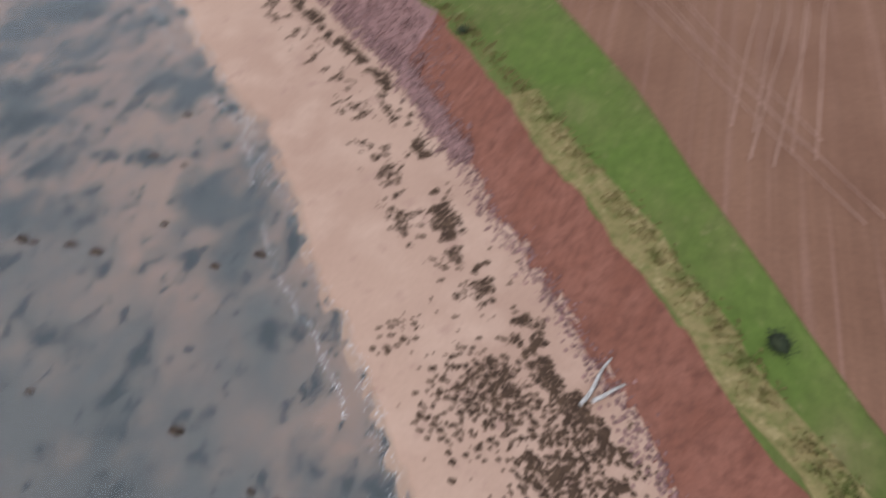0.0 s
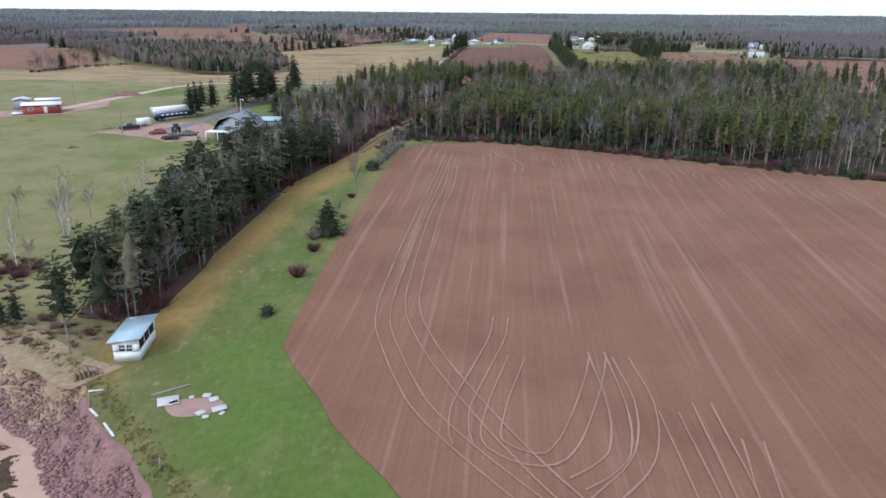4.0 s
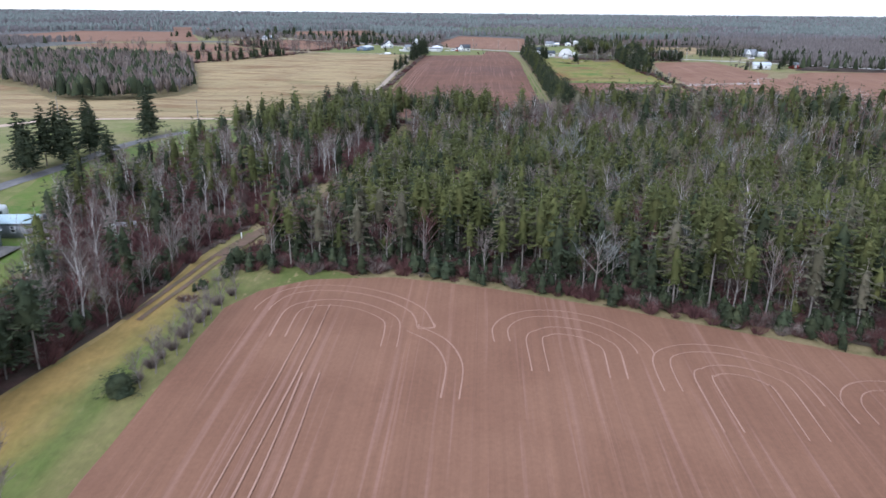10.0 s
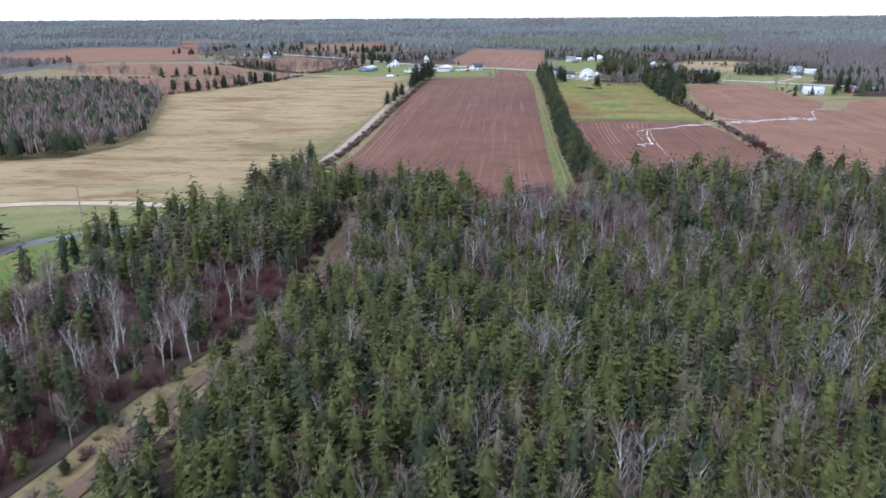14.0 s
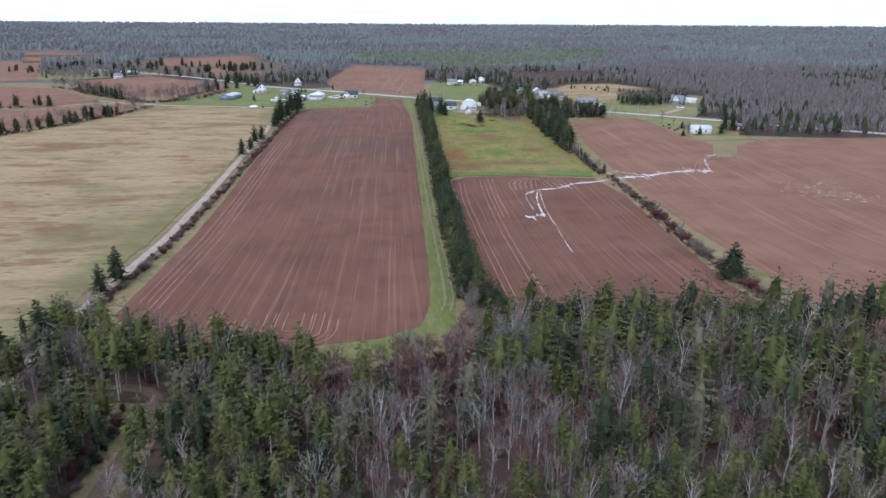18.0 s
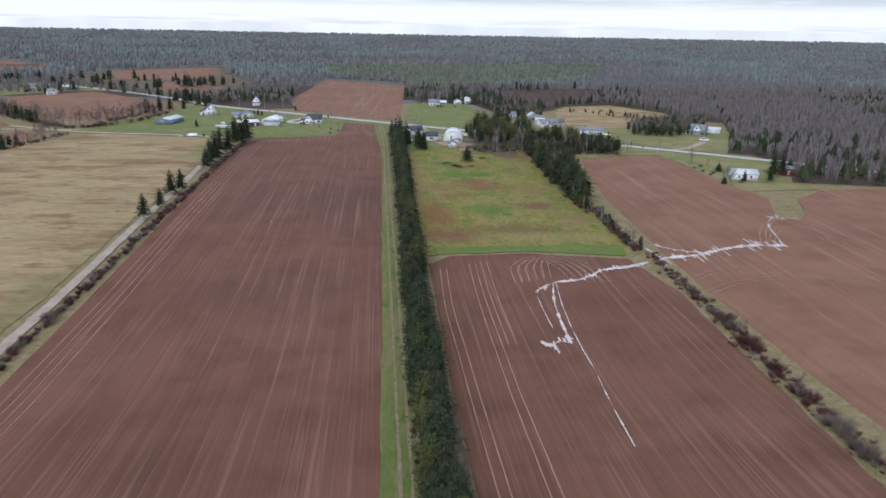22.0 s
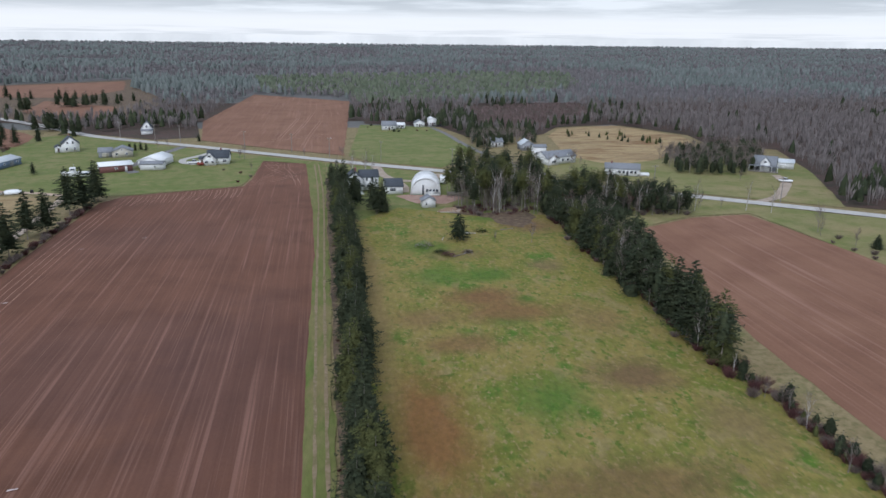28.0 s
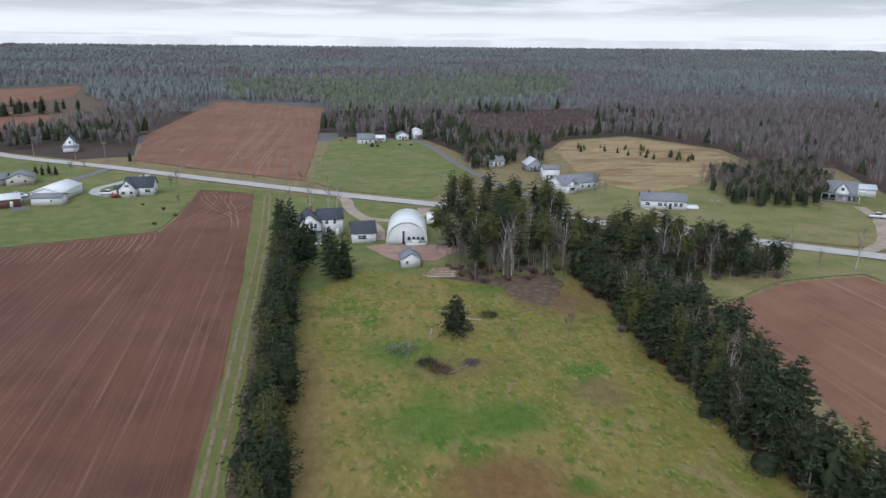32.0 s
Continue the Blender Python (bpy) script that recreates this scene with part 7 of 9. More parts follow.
part("porch_roof", box(-6.2, 6.2, -6.2, -4.1, 2.6, 2.8), B["greyroof"], r)
for k in range(6):
    part("post", box(-6.0 + k * 2.36, -5.85 + k * 2.36, -6.1, -5.95, 0, 2.6), B["trim"], r)
part("porch_floor", box(-6.2, 6.2, -6.2, -3.2, 0, 0.3), B["wood"], r)
r = house("garage", 243, 786, -30, "Pale metal-roofed garage behind the house", "garage")
block(r, 0, 0, 9, 7, 2.8, 1.2, "offwhite", "paleroof", "x", doors=[("S", 0, 2.6, 2.2, "trim")])

r = house("red_shed", 216.4, 649, 10, "Small red shed with white doors", "shed")
block(r, 0, 0, 6.5, 5, 2.5, 1.3, "red", "greyroof", "x", doors=[("S", -1.2, 1.6, 2.0, "trim")], wins=[("S", 1.8, 1.4, 0.8, 0.8)])
# grey gambrel house on the meadow
r = house("gambrel_house", -76.3, 216.9, 0, "Grey shingled gambrel house with white trim")
block(r, 0, 0, 9.0, 12.8, 2.6, 3.3, "grey", "greyroof", "y", kind="gambrel", over=0.4, wins=[("S", -2.4, 4.2, 0.9, 1.3), ("S", 1.6, 4.2, 0.9, 1.3), ("S", -2.0, 1.5, 1.0, 1.1), ("E", -4.6, 1.5, 1.0, 1.1), ("E", -2.9, 1.5, 1.0, 1.1)], doors=[("S", 2.3, 0.9, 2.0, "trim")], chimney=(-1.2, 3.0))
for dy in (-3.2, 1.2):
    dorm = part("dormer", turned(prism([(-0.95, 0), (0.95, 0), (0.95, 1.5), (0, 2.1), (-0.95, 1.5)], -0.1, 2.6), 90, 4.2, dy, 3.2), B["grey"], r)
    part("dormer_roof", turned(prism([(1.15, 1.55), (0, 2.25), (-1.15, 1.55), (-1.15, 1.42), (0, 2.12), (1.15, 1.42)], -0.25, 2.7), 90, 4.2, dy, 3.2), B["slate"], dorm)
    part("dormer_window", turned(join_arrays([box(-0.6, 0.6, -0.2, -0.1, 0.3, 0.4), box(-0.6, 0.6, -0.2, -0.1, 1.4, 1.5), box(-0.6, -0.5, -0.2, -0.1, 0.4, 1.4), box(0.5, 0.6, -0.2, -0.1, 0.4, 1.4)]), 90, 4.2, dy, 3.2), B["trim"], dorm)
    part("dormer_pane", turned(box(-0.5, 0.5, -0.15, -0.1, 0.4, 1.4), 90, 4.2, dy, 3.2), B["glass"], dorm)
part("deck", join_arrays([box(4.55, 8.2, -6.8, 5.2, 0.25, 0.42), box(4.6, 4.75, -6.7, -6.5, -0.2, 0.3), box(8.0, 8.15, -6.7, -6.5, -0.2, 0.3), box(8.0, 8.15, 5.0, 5.2, -0.2, 0.3)]), B["wood"], r, "weathered grey timber deck")
part("porch_roof", box(-5.5, 1.0, -10.4, -6.42, 2.35, 2.5), B["whiteroof"], r, "flat white porch roof")
for px in (-5.3, -2.2, 0.8):
    part("post", box(px - 0.08, px + 0.08, -10.3, -10.14, 0, 2.35), B["trim"], r)
part("eave_trim", box(4.62, 4.72, -6.6, 6.6, 2.45, 2.62), B["trim"], r)
r = house("garden_shed", -71.8, 229, 8, "Grey shed with a pale metal roof", "shed")
block(r, 0, 0, 6.0, 4.4, 2.3, 0.7, "grey", "blueroof", "x", wins=[("E", 0, 1.4, 1.1, 0.9), ("S", -0.6, 1.3, 0.6, 1.0)])
# red roadside building
r = house("red_building", -151.5, 246.5, 27, "Red board building with a white flat roof", "building")
block(r, 0, 0, 10.5, 6.5, 2.6, 0.5, "red", "whiteroof", "x", over=0.5, wins=[("S", -3, 1.4, 1.2, 0.9)], doors=[("S", 1.2, 1.0, 2.0, "trim"), ("E", 0, 1.0, 2.0, "trim")])
part("sign", box(0.2, 4.2, -3.4, -3.27, 2.0, 2.55), B["trim"], r, "white sign board with dark bars")
for k in range(4):
    part("sign_bar", box(0.5 + k * 0.9, 1.1 + k * 0.9, -3.43, -3.39, 2.18, 2.38), B["slate"], r)
part("terrace", box(-8.5, -5.3, -3.4, 1.0, 0, 0.3), B["offwhite"], r)
r = house("container_shed", -163, 253.5, 27, "Grey metal storage shed with pale roof", "shed")
block(r, 0, 0, 4.5, 5, 2.8, 0.5, "grey", "paleroof", "y")
block(r, 7.5, 1.5, 7, 3.5, 2.4, 0.3, "offwhite", "whiteroof", "x")

# beach hut on the bank
r = house("beach_hut", -44.1, 95.4, 10, "Small white beach hut with black screens", "hut")
part("floor", box(-1.35, 1.35, -2.9, 2.9, -0.15, 0.12), B["wood"], r)
hw = join_arrays([box(-1.35, 1.35, -2.9, -2.8, 0.12, 1.05), box(-1.35, -0.75, -2.9, -2.8, 1.05, 1.95), box(0.75, 1.35, -2.9, -2.8, 1.05, 1.95), box(-1.35, 1.35, -2.9, -2.8, 1.95, 2.35), box(-1.35, -1.25, -2.8, 2.9, 0.12, 2.3),
                  box(-1.25, 1.35, 2.8, 2.9, 0.12, 2.5), box(1.25, 1.35, -2.8, 2.8, 0.12, 1.1), box(1.25, 1.35, -2.8, 2.8, 2.3, 2.55), box(1.25, 1.35, -2.8, -2.6, 1.1, 2.3), box(1.25, 1.35, 2.55, 2.8, 1.1, 2.3)])
part("wall", hw, B["white"], r)
part("roof", prism([(1.75, 2.78), (-1.75, 2.36), (-1.75, 2.24), (1.75, 2.66)], -3.3, 3.3), B["blueroof"], r, "pale blue-grey metal roof")
for u in (-0.38, 0.38):
    wob = part("window", join_arrays([box(u - 0.36, u + 0.36, -2.95, -2.85, 1.05, 1.12), box(u - 0.36, u + 0.36, -2.95, -2.85, 1.88, 1.95), box(u - 0.36, u - 0.3, -2.95, -2.85, 1.12, 1.88), box(u + 0.3, u + 0.36, -2.95, -2.85, 1.12, 1.88), box(u - 0.3, u + 0.3, -2.94, -2.86, 1.48, 1.53)]), B["trim"], r)
    part("pane", box(u - 0.3, u + 0.3, -2.9, -2.86, 1.12, 1.88), B["glass"], wob)
for k in range(3):
    part("screen", box(1.27, 1.32, -2.6 + k * 1.72, -0.95 + k * 1.72, 1.1, 2.3), B["screen"], r, "black insect screen")
for k in (1, 2):
    part("mullion", box(1.26, 1.36, -2.65 + k * 1.72, -2.57 + k * 1.72, 1.1, 2.3), B["trim"], r)


# ---- vehicles ----
def wheel(parent, x, y, r_, w):
    """A wheel with its axle across x; tyre and rim."""
    def ring(R, half, name, mat, par):
        V, F = [], []
        n = 14
        prof_ = ((R * 0.55, -half), (R * 0.93, -half), (R, -half * 0.6), (R, half * 0.6), (R * 0.93, half), (R * 0.55, half))
        for k in range(n):
            a = 6.28319 * k / n
            for q, h in prof_:
                V.append((x + h, y + q * math.cos(a), r_ + q * math.sin(a)))
        m_ = len(prof_)
        for k in range(n):
            for j in range(m_):
                a, b = k * m_ + j, k * m_ + (j + 1) % m_
                c, d = ((k + 1) % n) * m_ + j, ((k + 1) % n) * m_ + (j + 1) % m_
                F += [(a, b, c), (c, b, d)]
        return part(name, (V, F), B[mat], par)
    hub = part("wheel", join_arrays([box(x - w * 0.3, x + w * 0.3, y - r_ * 0.12, y + r_ * 0.12, r_ * 0.88, r_ * 1.12)]), B["black"], parent)
    ring(r_, w / 2, "tyre", "black", hub)
    V, F = [(x + (w * 0.35 if x > 0 else -w * 0.35), y, r_)], []
    for k in range(12):
        a = 6.28319 * k / 12
        V.append((x + (w * 0.38 if x > 0 else -w * 0.38), y + r_ * 0.58 * math.cos(a), r_ + r_ * 0.58 * math.sin(a)))
    F = [(0, 1 + k, 1 + (k + 1) % 12) for k in range(12)]
    part("rim", (V, F), B["chrome"], hub)


def loft(sections):
    """Skin over outlines (y, half width low, half width high, z low, z high) along y."""
    V, F = [], []
    for y, wl_, wh, z0, z1 in sections:
        V += [(-wl_, y, z0), (wl_, y, z0), (wl_, y, z0 + (z1 - z0) * 0.7), (wh, y, z1), (-wh, y, z1), (-wl_, y, z0 + (z1 - z0) * 0.7)]
    for i in range(len(sections) - 1):
        for k in range(6):
            a, b = i * 6 + k, i * 6 + (k + 1) % 6
            F += [(a, b, a + 6), (a + 6, b, b + 6)]
    n = (len(sections) - 1) * 6
    F += [(0, 5, 1), (1, 5, 2), (2, 5, 4), (2, 4, 3), (n, n + 1, n + 5), (n + 1, n + 2, n + 5), (n + 2, n + 4, n + 5), (n + 2, n + 3, n + 4)]
    return V, F


def car(x, y, rot, paint, label, kind="car", category="car"):
    r = thing("pickup_truck" if kind == "pickup" else "car", x, y, land(y) + 0.15, rot, label, category, "parked vehicles")
    L = 2.75 if kind == "pickup" else 2.3
    if kind == "pickup":
        part("body", loft([(-L, 0.85, 0.8, 0.45, 0.95), (-L + 0.25, 0.95, 0.88, 0.4, 1.1), (-0.9, 0.97, 0.9, 0.35, 1.15), (-0.4, 0.97, 0.9, 0.35, 1.1), (1.3, 0.97, 0.9, 0.35, 1.1), (L - 0.05, 0.95, 0.9, 0.4, 1.1), (L, 0.93, 0.88, 0.45, 1.05)]), B[paint], r)
        part("cabin", loft([(-1.1, 0.86, 0.8, 1.1, 1.14), (-0.5, 0.86, 0.68, 1.1, 1.82), (0.75, 0.86, 0.7, 1.1, 1.84), (0.95, 0.86, 0.76, 1.1, 1.2)]), B["glass"], r, "dark glass cabin")
        part("cabin_roof", box(-0.68, 0.68, -0.5, 0.78, 1.82, 1.88, 0.03), B[paint], r)
        part("load_bed", box(-0.78, 0.78, 1.05, L - 0.1, 1.09, 1.13), B["black"], r)
    else:
        part("body", loft([(-L, 0.75, 0.7, 0.4, 0.72), (-L + 0.3, 0.86, 0.8, 0.32, 0.86), (-0.9, 0.9, 0.84, 0.28, 0.98), (0.9, 0.9, 0.84, 0.28, 1.0), (L - 0.2, 0.86, 0.8, 0.34, 0.95), (L, 0.76, 0.7, 0.42, 0.8)]), B[paint], r)
        part("cabin", loft([(-1.05, 0.8, 0.76, 0.95, 1.0), (-0.4, 0.8, 0.6, 0.95, 1.42), (0.9, 0.8, 0.6, 0.95, 1.43), (1.75, 0.8, 0.72, 0.95, 1.02)]), B["glass"], r, "dark glass cabin")
        part("cabin_roof", box(-0.58, 0.58, -0.38, 0.9, 1.41, 1.47, 0.03), B[paint], r)
    for sx in (-1, 1):
        for wy in (-L * 0.63, L * 0.63):
            wheel(r, sx * 0.82, wy, 0.33 if kind == "car" else 0.38, 0.22)
        part("headlight", box(sx * 0.62 - 0.14, sx * 0.62 + 0.14, -L - 0.02, -L + 0.1, 0.62, 0.76), B["lampglass"], r)
        part("tail_light", box(sx * 0.66 - 0.1, sx * 0.66 + 0.1, L - 0.1, L + 0.02, 0.7, 0.86), B["taillight"], r)
    return r


car(-110, 221.5, -55, "paint_black", "Black pickup truck parked on the meadow", "pickup")
car(-99.3, 216.3, -70, "paint_red", "Faded red car parked on red gravel")
car(-90.5, 214.8, -75, "paint_grey", "Dark grey car parked on red gravel")
car(-92.5, 209.5, -78, "paint_black", "Black car parked beside the house")
car(-27.2, 821.5, 90, "paint_white", "White pickup truck on the driveway", "pickup")
car(-55.5, 821, 100, "paint_white", "White car parked by the garage")
car(-57.5, 824, 95, "paint_silver", "Silver car parked by the garage")
car(-58, 815.5, 100, "paint_red", "Red car parked by the brick garage")
car(222, 752, 60, "paint_white", "White pickup truck on the gravel drive", "pickup")
car(108.5, 962, 30, "paint_black", "Black car beside the white building")

# green tractor
r = thing("tractor", -94.8, 218, land(218) + 0.15, 20, "Dark green farm tractor with a cab", "tractor", "parked vehicles")
part("hood", loft([(-2.0, 0.35, 0.3, 0.75, 1.4), (-0.3, 0.4, 0.36, 0.7, 1.55)]), B["paint_green"], r)
part("chassis", box(-0.35, 0.35, -2.0, 1.2, 0.55, 0.85), B["black"], r)
part("cab", loft([(-0.4, 0.7, 0.6, 0.9, 2.5), (1.1, 0.75, 0.65, 0.9, 2.5)]), B["glass"], r, "dark glass cab")
part("cab_roof", box(-0.75, 0.75, -0.5, 1.2, 2.5, 2.64, 0.05), B["paint_green"], r)
part("exhaust", box(0.18, 0.26, -1.0, -0.92, 1.5, 2.5), B["black"], r)
for sx in (-1, 1):
    wheel(r, sx * 0.95, 0.7, 0.8, 0.45)
    wheel(r, sx * 0.75, -1.5, 0.45, 0.3)

# long box trailer, white above navy
r = thing("box_trailer", -105, 239.2, land(239) + 0.1, -37, "Long white and navy semi-trailer on the meadow", "trailer", "parked vehicles")
part("box_upper", box(-1.3, 1.3, -6.6, 6.6, 2.35, 4.0, 0.04), B["paint_white"], r, "white upper box")
part("box_lower", box(-1.31, 1.31, -6.61, 6.61, 1.1, 2.35), B["navy"], r, "navy blue lower box")
for k in range(6):
    part("lettering_bar", box(1.31, 1.325, -4.6 + k * 1.5, -3.7 + k * 1.5, 1.6, 1.95), B["trim"], r)
part("rear_door", box(-1.2, 1.2, -6.68, -6.6, 1.2, 3.9), B["paint_silver"], r)
part("chassis", box(-0.6, 0.6, -6.3, 6.0, 0.8, 1.1), B["black"], r)
for sx in (-1, 1):
    for wy in (-5.2, -3.9):
        wheel(r, sx * 1.05, wy, 0.5, 0.35)
    part("landing_leg", box(sx * 0.7 - 0.08, sx * 0.7 + 0.08, 3.6, 3.8, 0.0, 0.9), B["metal"], r)
# small cargo trailer
r = thing("cargo_trailer", -108.5, 227, land(227) + 0.1, -40, "Small white cargo trailer on the meadow", "trailer", "parked vehicles")
part("box", box(-1.0, 1.0, -1.8, 1.8, 0.6, 2.3, 0.08), B["paint_white"], r)
part("drawbar", box(-0.06, 0.06, 1.8, 3.0, 0.5, 0.6), B["metal"], r)
for sx in (-1, 1):
    wheel(r, sx * 1.08, 0, 0.33, 0.2)


def camper(x, y, rot, label, L=3.8):
    r = thing("camper_trailer", x, y, land(y) + 0.12, rot, label, "camper", "parked vehicles")
    sec = [(-L, 1.0, 0.9, 0.7, 2.3), (-L + 0.3, 1.2, 1.1, 0.5, 2.9), (L - 0.4, 1.2, 1.1, 0.5, 2.9), (L, 1.1, 1.0, 0.6, 2.5)]
    part("body", loft(sec), B["paint_white"], r)
    for k, u in enumerate((-2.2, -0.2, 1.9)):
        for sx in (-1, 1):
            part("window", box(sx * 1.2 - 0.03, sx * 1.2 + 0.03, u - 0.5, u + 0.5, 1.5, 2.1), B["glass"], r)
    part("roof_vent", box(-0.3, 0.3, -0.4, 0.4, 2.88, 3.05, 0.05), B["offwhite"], r)
    part("drawbar", box(-0.08, 0.08, L - 0.1, L + 1.1, 0.5, 0.62), B["metal"], r)
    for sx in (-1, 1):
        for wy in (-0.5, 0.4):
            wheel(r, sx * 1.08, wy, 0.33, 0.2)
    return r


camper(-80.2, 232.0, -12, "White camper trailer behind the grey house")
camper(78.5, 765, -8, "White camper trailer behind the barn", 2.9)
# fishing boat on blocks
r = thing("fishing_boat", -68.5, 792.5, land(792) + 0.5, -78, "White fishing boat stored on blocks on the lawn", "boat")
part("hull", loft([(-6.0, 0.1, 0.25, 1.0, 2.2), (-4.5, 0.7, 1.1, 0.4, 2.0), (-1.5, 1.3, 1.8, 0.1, 1.75), (3.0, 1.5, 1.9, 0.1, 1.7), (5.8, 1.4, 1.7, 0.3, 1.75)]), B["paint_white"], r)
part("hull_stripe", box(-1.93, 1.93, 0.5, 5.7, 1.35, 1.5), B["navy"], r)
part("wheelhouse", box(-1.1, 1.1, -2.6, -0.4, 1.7, 3.7, 0.15), B["paint_white"], r)
part("window", box(-0.95, 0.95, -2.66, -2.58, 2.6, 3.3), B["glass"], r)
part("window", box(1.08, 1.13, -2.3, -0.8, 2.6, 3.3), B["glass"], r)
part("mast", box(-0.06, 0.06, -0.9, -0.78, 3.7, 5.2), B["metal"], r)
for u in (-3.0, 0.5, 4.0):
    part("support_block", box(-1.0, 1.0, u - 0.2, u + 0.2, -0.55, 0.3), B["wood"], r)
# scrap heap and tarp on the lawn
r = thing("scrap_heap", -81, 760.5, land(760) + 0.08, 10, "Heap of scrap boards and a white tarp", "scrap")
rs = random.Random(3)
for k in range(26):
    u = rs.uniform(-9, 4)
    part("board", turned(box(-rs.uniform(0.8, 2.2), rs.uniform(0.8, 2.0), -0.12, 0.12, 0, 0.14), rs.uniform(-40, 40), u, rs.uniform(-1.2, 1.2), rs.uniform(0, 0.9)), B["wood"] if k % 3 else B["offwhite"], r)
part("tarp", loft([(-1.0, 2.6, 1.8, 0, 1.1), (0.0, 2.9, 1.4, 0, 1.7), (1.3, 2.4, 1.5, 0, 0.9)]), B["paint_white"], r, "white tarpaulin")
part("barrel", box(5.6, 6.6, -0.6, 0.6, 0, 1.2, 0.2), B["black"], r)


# ---- poles ----
def pole(x, y, h, label, arm=True, group="utility poles"):
    r = thing("utility_pole", x, y, land(y), random.uniform(-8, 8) - 37, label, "pole", group)
    V, F = [], []
    tube(V, F, (0, 0, -0.3), (0, 0, h), 0.17, 0.11, 8)
    part("post", (V, F), B["wood"], r)
    if arm:
        part("crossarm", box(-1.1, 1.1, -0.07, 0.07, h - 0.6, h - 0.46), B["wood"], r)
        for u in (-1.0, 0.0, 1.0):
            part("insulator", box(u - 0.06, u + 0.06, -0.06, 0.06, h - 0.46, h - 0.24), B["lampglass"], r)


for x, y in ((-118, 947), (-82, 914), (-61, 903), (-46, 894), (-9.2, 866.6), (15.3, 854), (34, 836), (58, 822), (88, 797), (125, 772), (160, 745), (196, 716), (236, 683)):
    pole(x, y, 9.5, "Grey wooden utility pole by the road")
for x, y in ((-133, 346), (-137, 309), (-86, 341), (-150, 262), (-108, 214), (-84, 236)):
    pole(x, y, 7.5, "Weathered wooden pole beside the dirt road", False, "meadow poles")
r = thing("yard_lamp", -84.6, 241, land(241), 0, "White yard lamp post by the driveway", "lamp post")
V, F = [], []
tube(V, F, (0, 0, -0.2), (0, 0, 6.2), 0.09, 0.06, 8)
part("post", (V, F), B["trim"], r)
part("arm", box(0, 1.0, -0.04, 0.04, 6.05, 6.15), B["trim"], r)
part("lamp_head", box(0.6, 1.15, -0.14, 0.14, 5.92, 6.1, 0.04), B["lampglass"], r)


# ---- small things on the shore and the fields ----
rs = random.Random(11)


def stone_shape(seed):
    q = random.Random(seed)
    bm = bmesh.new()
    bmesh.ops.create_icosphere(bm, subdivisions=1, radius=1.0)
    for v in bm.verts:
        v.co *= q.uniform(0.7, 1.15)
        v.co.z *= 0.55
    V = [tuple(v.co) for v in bm.verts]
    F = [tuple(v.index for v in f.verts) for f in bm.faces]
    bm.free()
    return np.array(V), np.array(F)


STONES = [stone_shape(k) for k in range(5)]
cum = np.r_[0, np.cumsum(np.linalg.norm(np.diff(SP, axis=0), axis=1))]
i0 = int(np.argmin(np.abs(SP[:, 0] - 20) + np.abs(SP[:, 1] - 15)))
i1 = int(np.argmin(np.abs(SP[:, 0] + 76) + np.abs(SP[:, 1] - 107)))


def on_shore(s, d):
    """Place at a distance s along the bank's top and d out from it."""
    x, y = np.interp(s, cum, SP[:, 0]), np.interp(s, cum, SP[:, 1])
    sx, sy = np.interp(s, cum, SEA[:, 0]), np.interp(s, cum, SEA[:, 1])
    return x + sx * d, y + sy * d, shore_height(d)


s_lo, s_hi = cum[i0], cum[i1]
s_mid = cum[int(np.argmin(np.abs(SP[:, 0] + 17) + np.abs(SP[:, 1] - 59)))]
items = []
for k in range(8500):
    s = rs.uniform(s_mid - 14, s_hi)
    west = min(1.0, max(0.0, (s - s_mid + 6) / 16))
    d = rs.uniform(0.35, 5.2) if rs.random() < west else rs.gauss(4.2, 0.6)
    if d < 0.5 or (s > s_hi - 8 and rs.random() < (s - s_hi + 8) / 8):
        continue
    x, y, z = on_shore(s, d)
    V, F = STONES[rs.randrange(5)]
    q = rs.uniform(0.07, 0.21) * (1.0 if rs.random() < 0.9 else 1.5)
    a = rs.uniform(0, 6.28)
    c, sn = math.cos(a) * q, math.sin(a) * q
    W = np.stack([V[:, 0] * c * 1.5 - V[:, 1] * sn, V[:, 0] * sn * 1.5 + V[:, 1] * c, V[:, 2] * q + 0.08], 1) + (x, y, z)
    items.append((W, F))
for k in range(1500):
    s = rs.uniform(s_lo, s_mid + 4)
    x, y, z = on_shore(s, rs.gauss(4.3, 0.55))
    V, F = STONES[rs.randrange(5)]
    q = rs.uniform(0.06, 0.2)
    items.append((V * q + (x, y, z + 0.03), F))
tagged(put("shore_rubble", *join_arrays(items), M["stone"]), "Slope of broken pinkish sandstone rubble under the bank", "rubble", "", "stuff")


def clump(x, y, z, r_, q):
    """A low ragged heap of weed."""
    n = 7
    V = [(x, y, z + r_ * 0.28)]
    for k in range(n):
        a = 6.28 * k / n + q.uniform(-0.3, 0.3)
        rr = r_ * q.uniform(0.5, 1.3)
        V.append((x + rr * math.cos(a) * 1.3, y + rr * math.sin(a), z + 0.015))
    return V, [(0, 1 + k, 1 + (k + 1) % n) for k in range(n)]


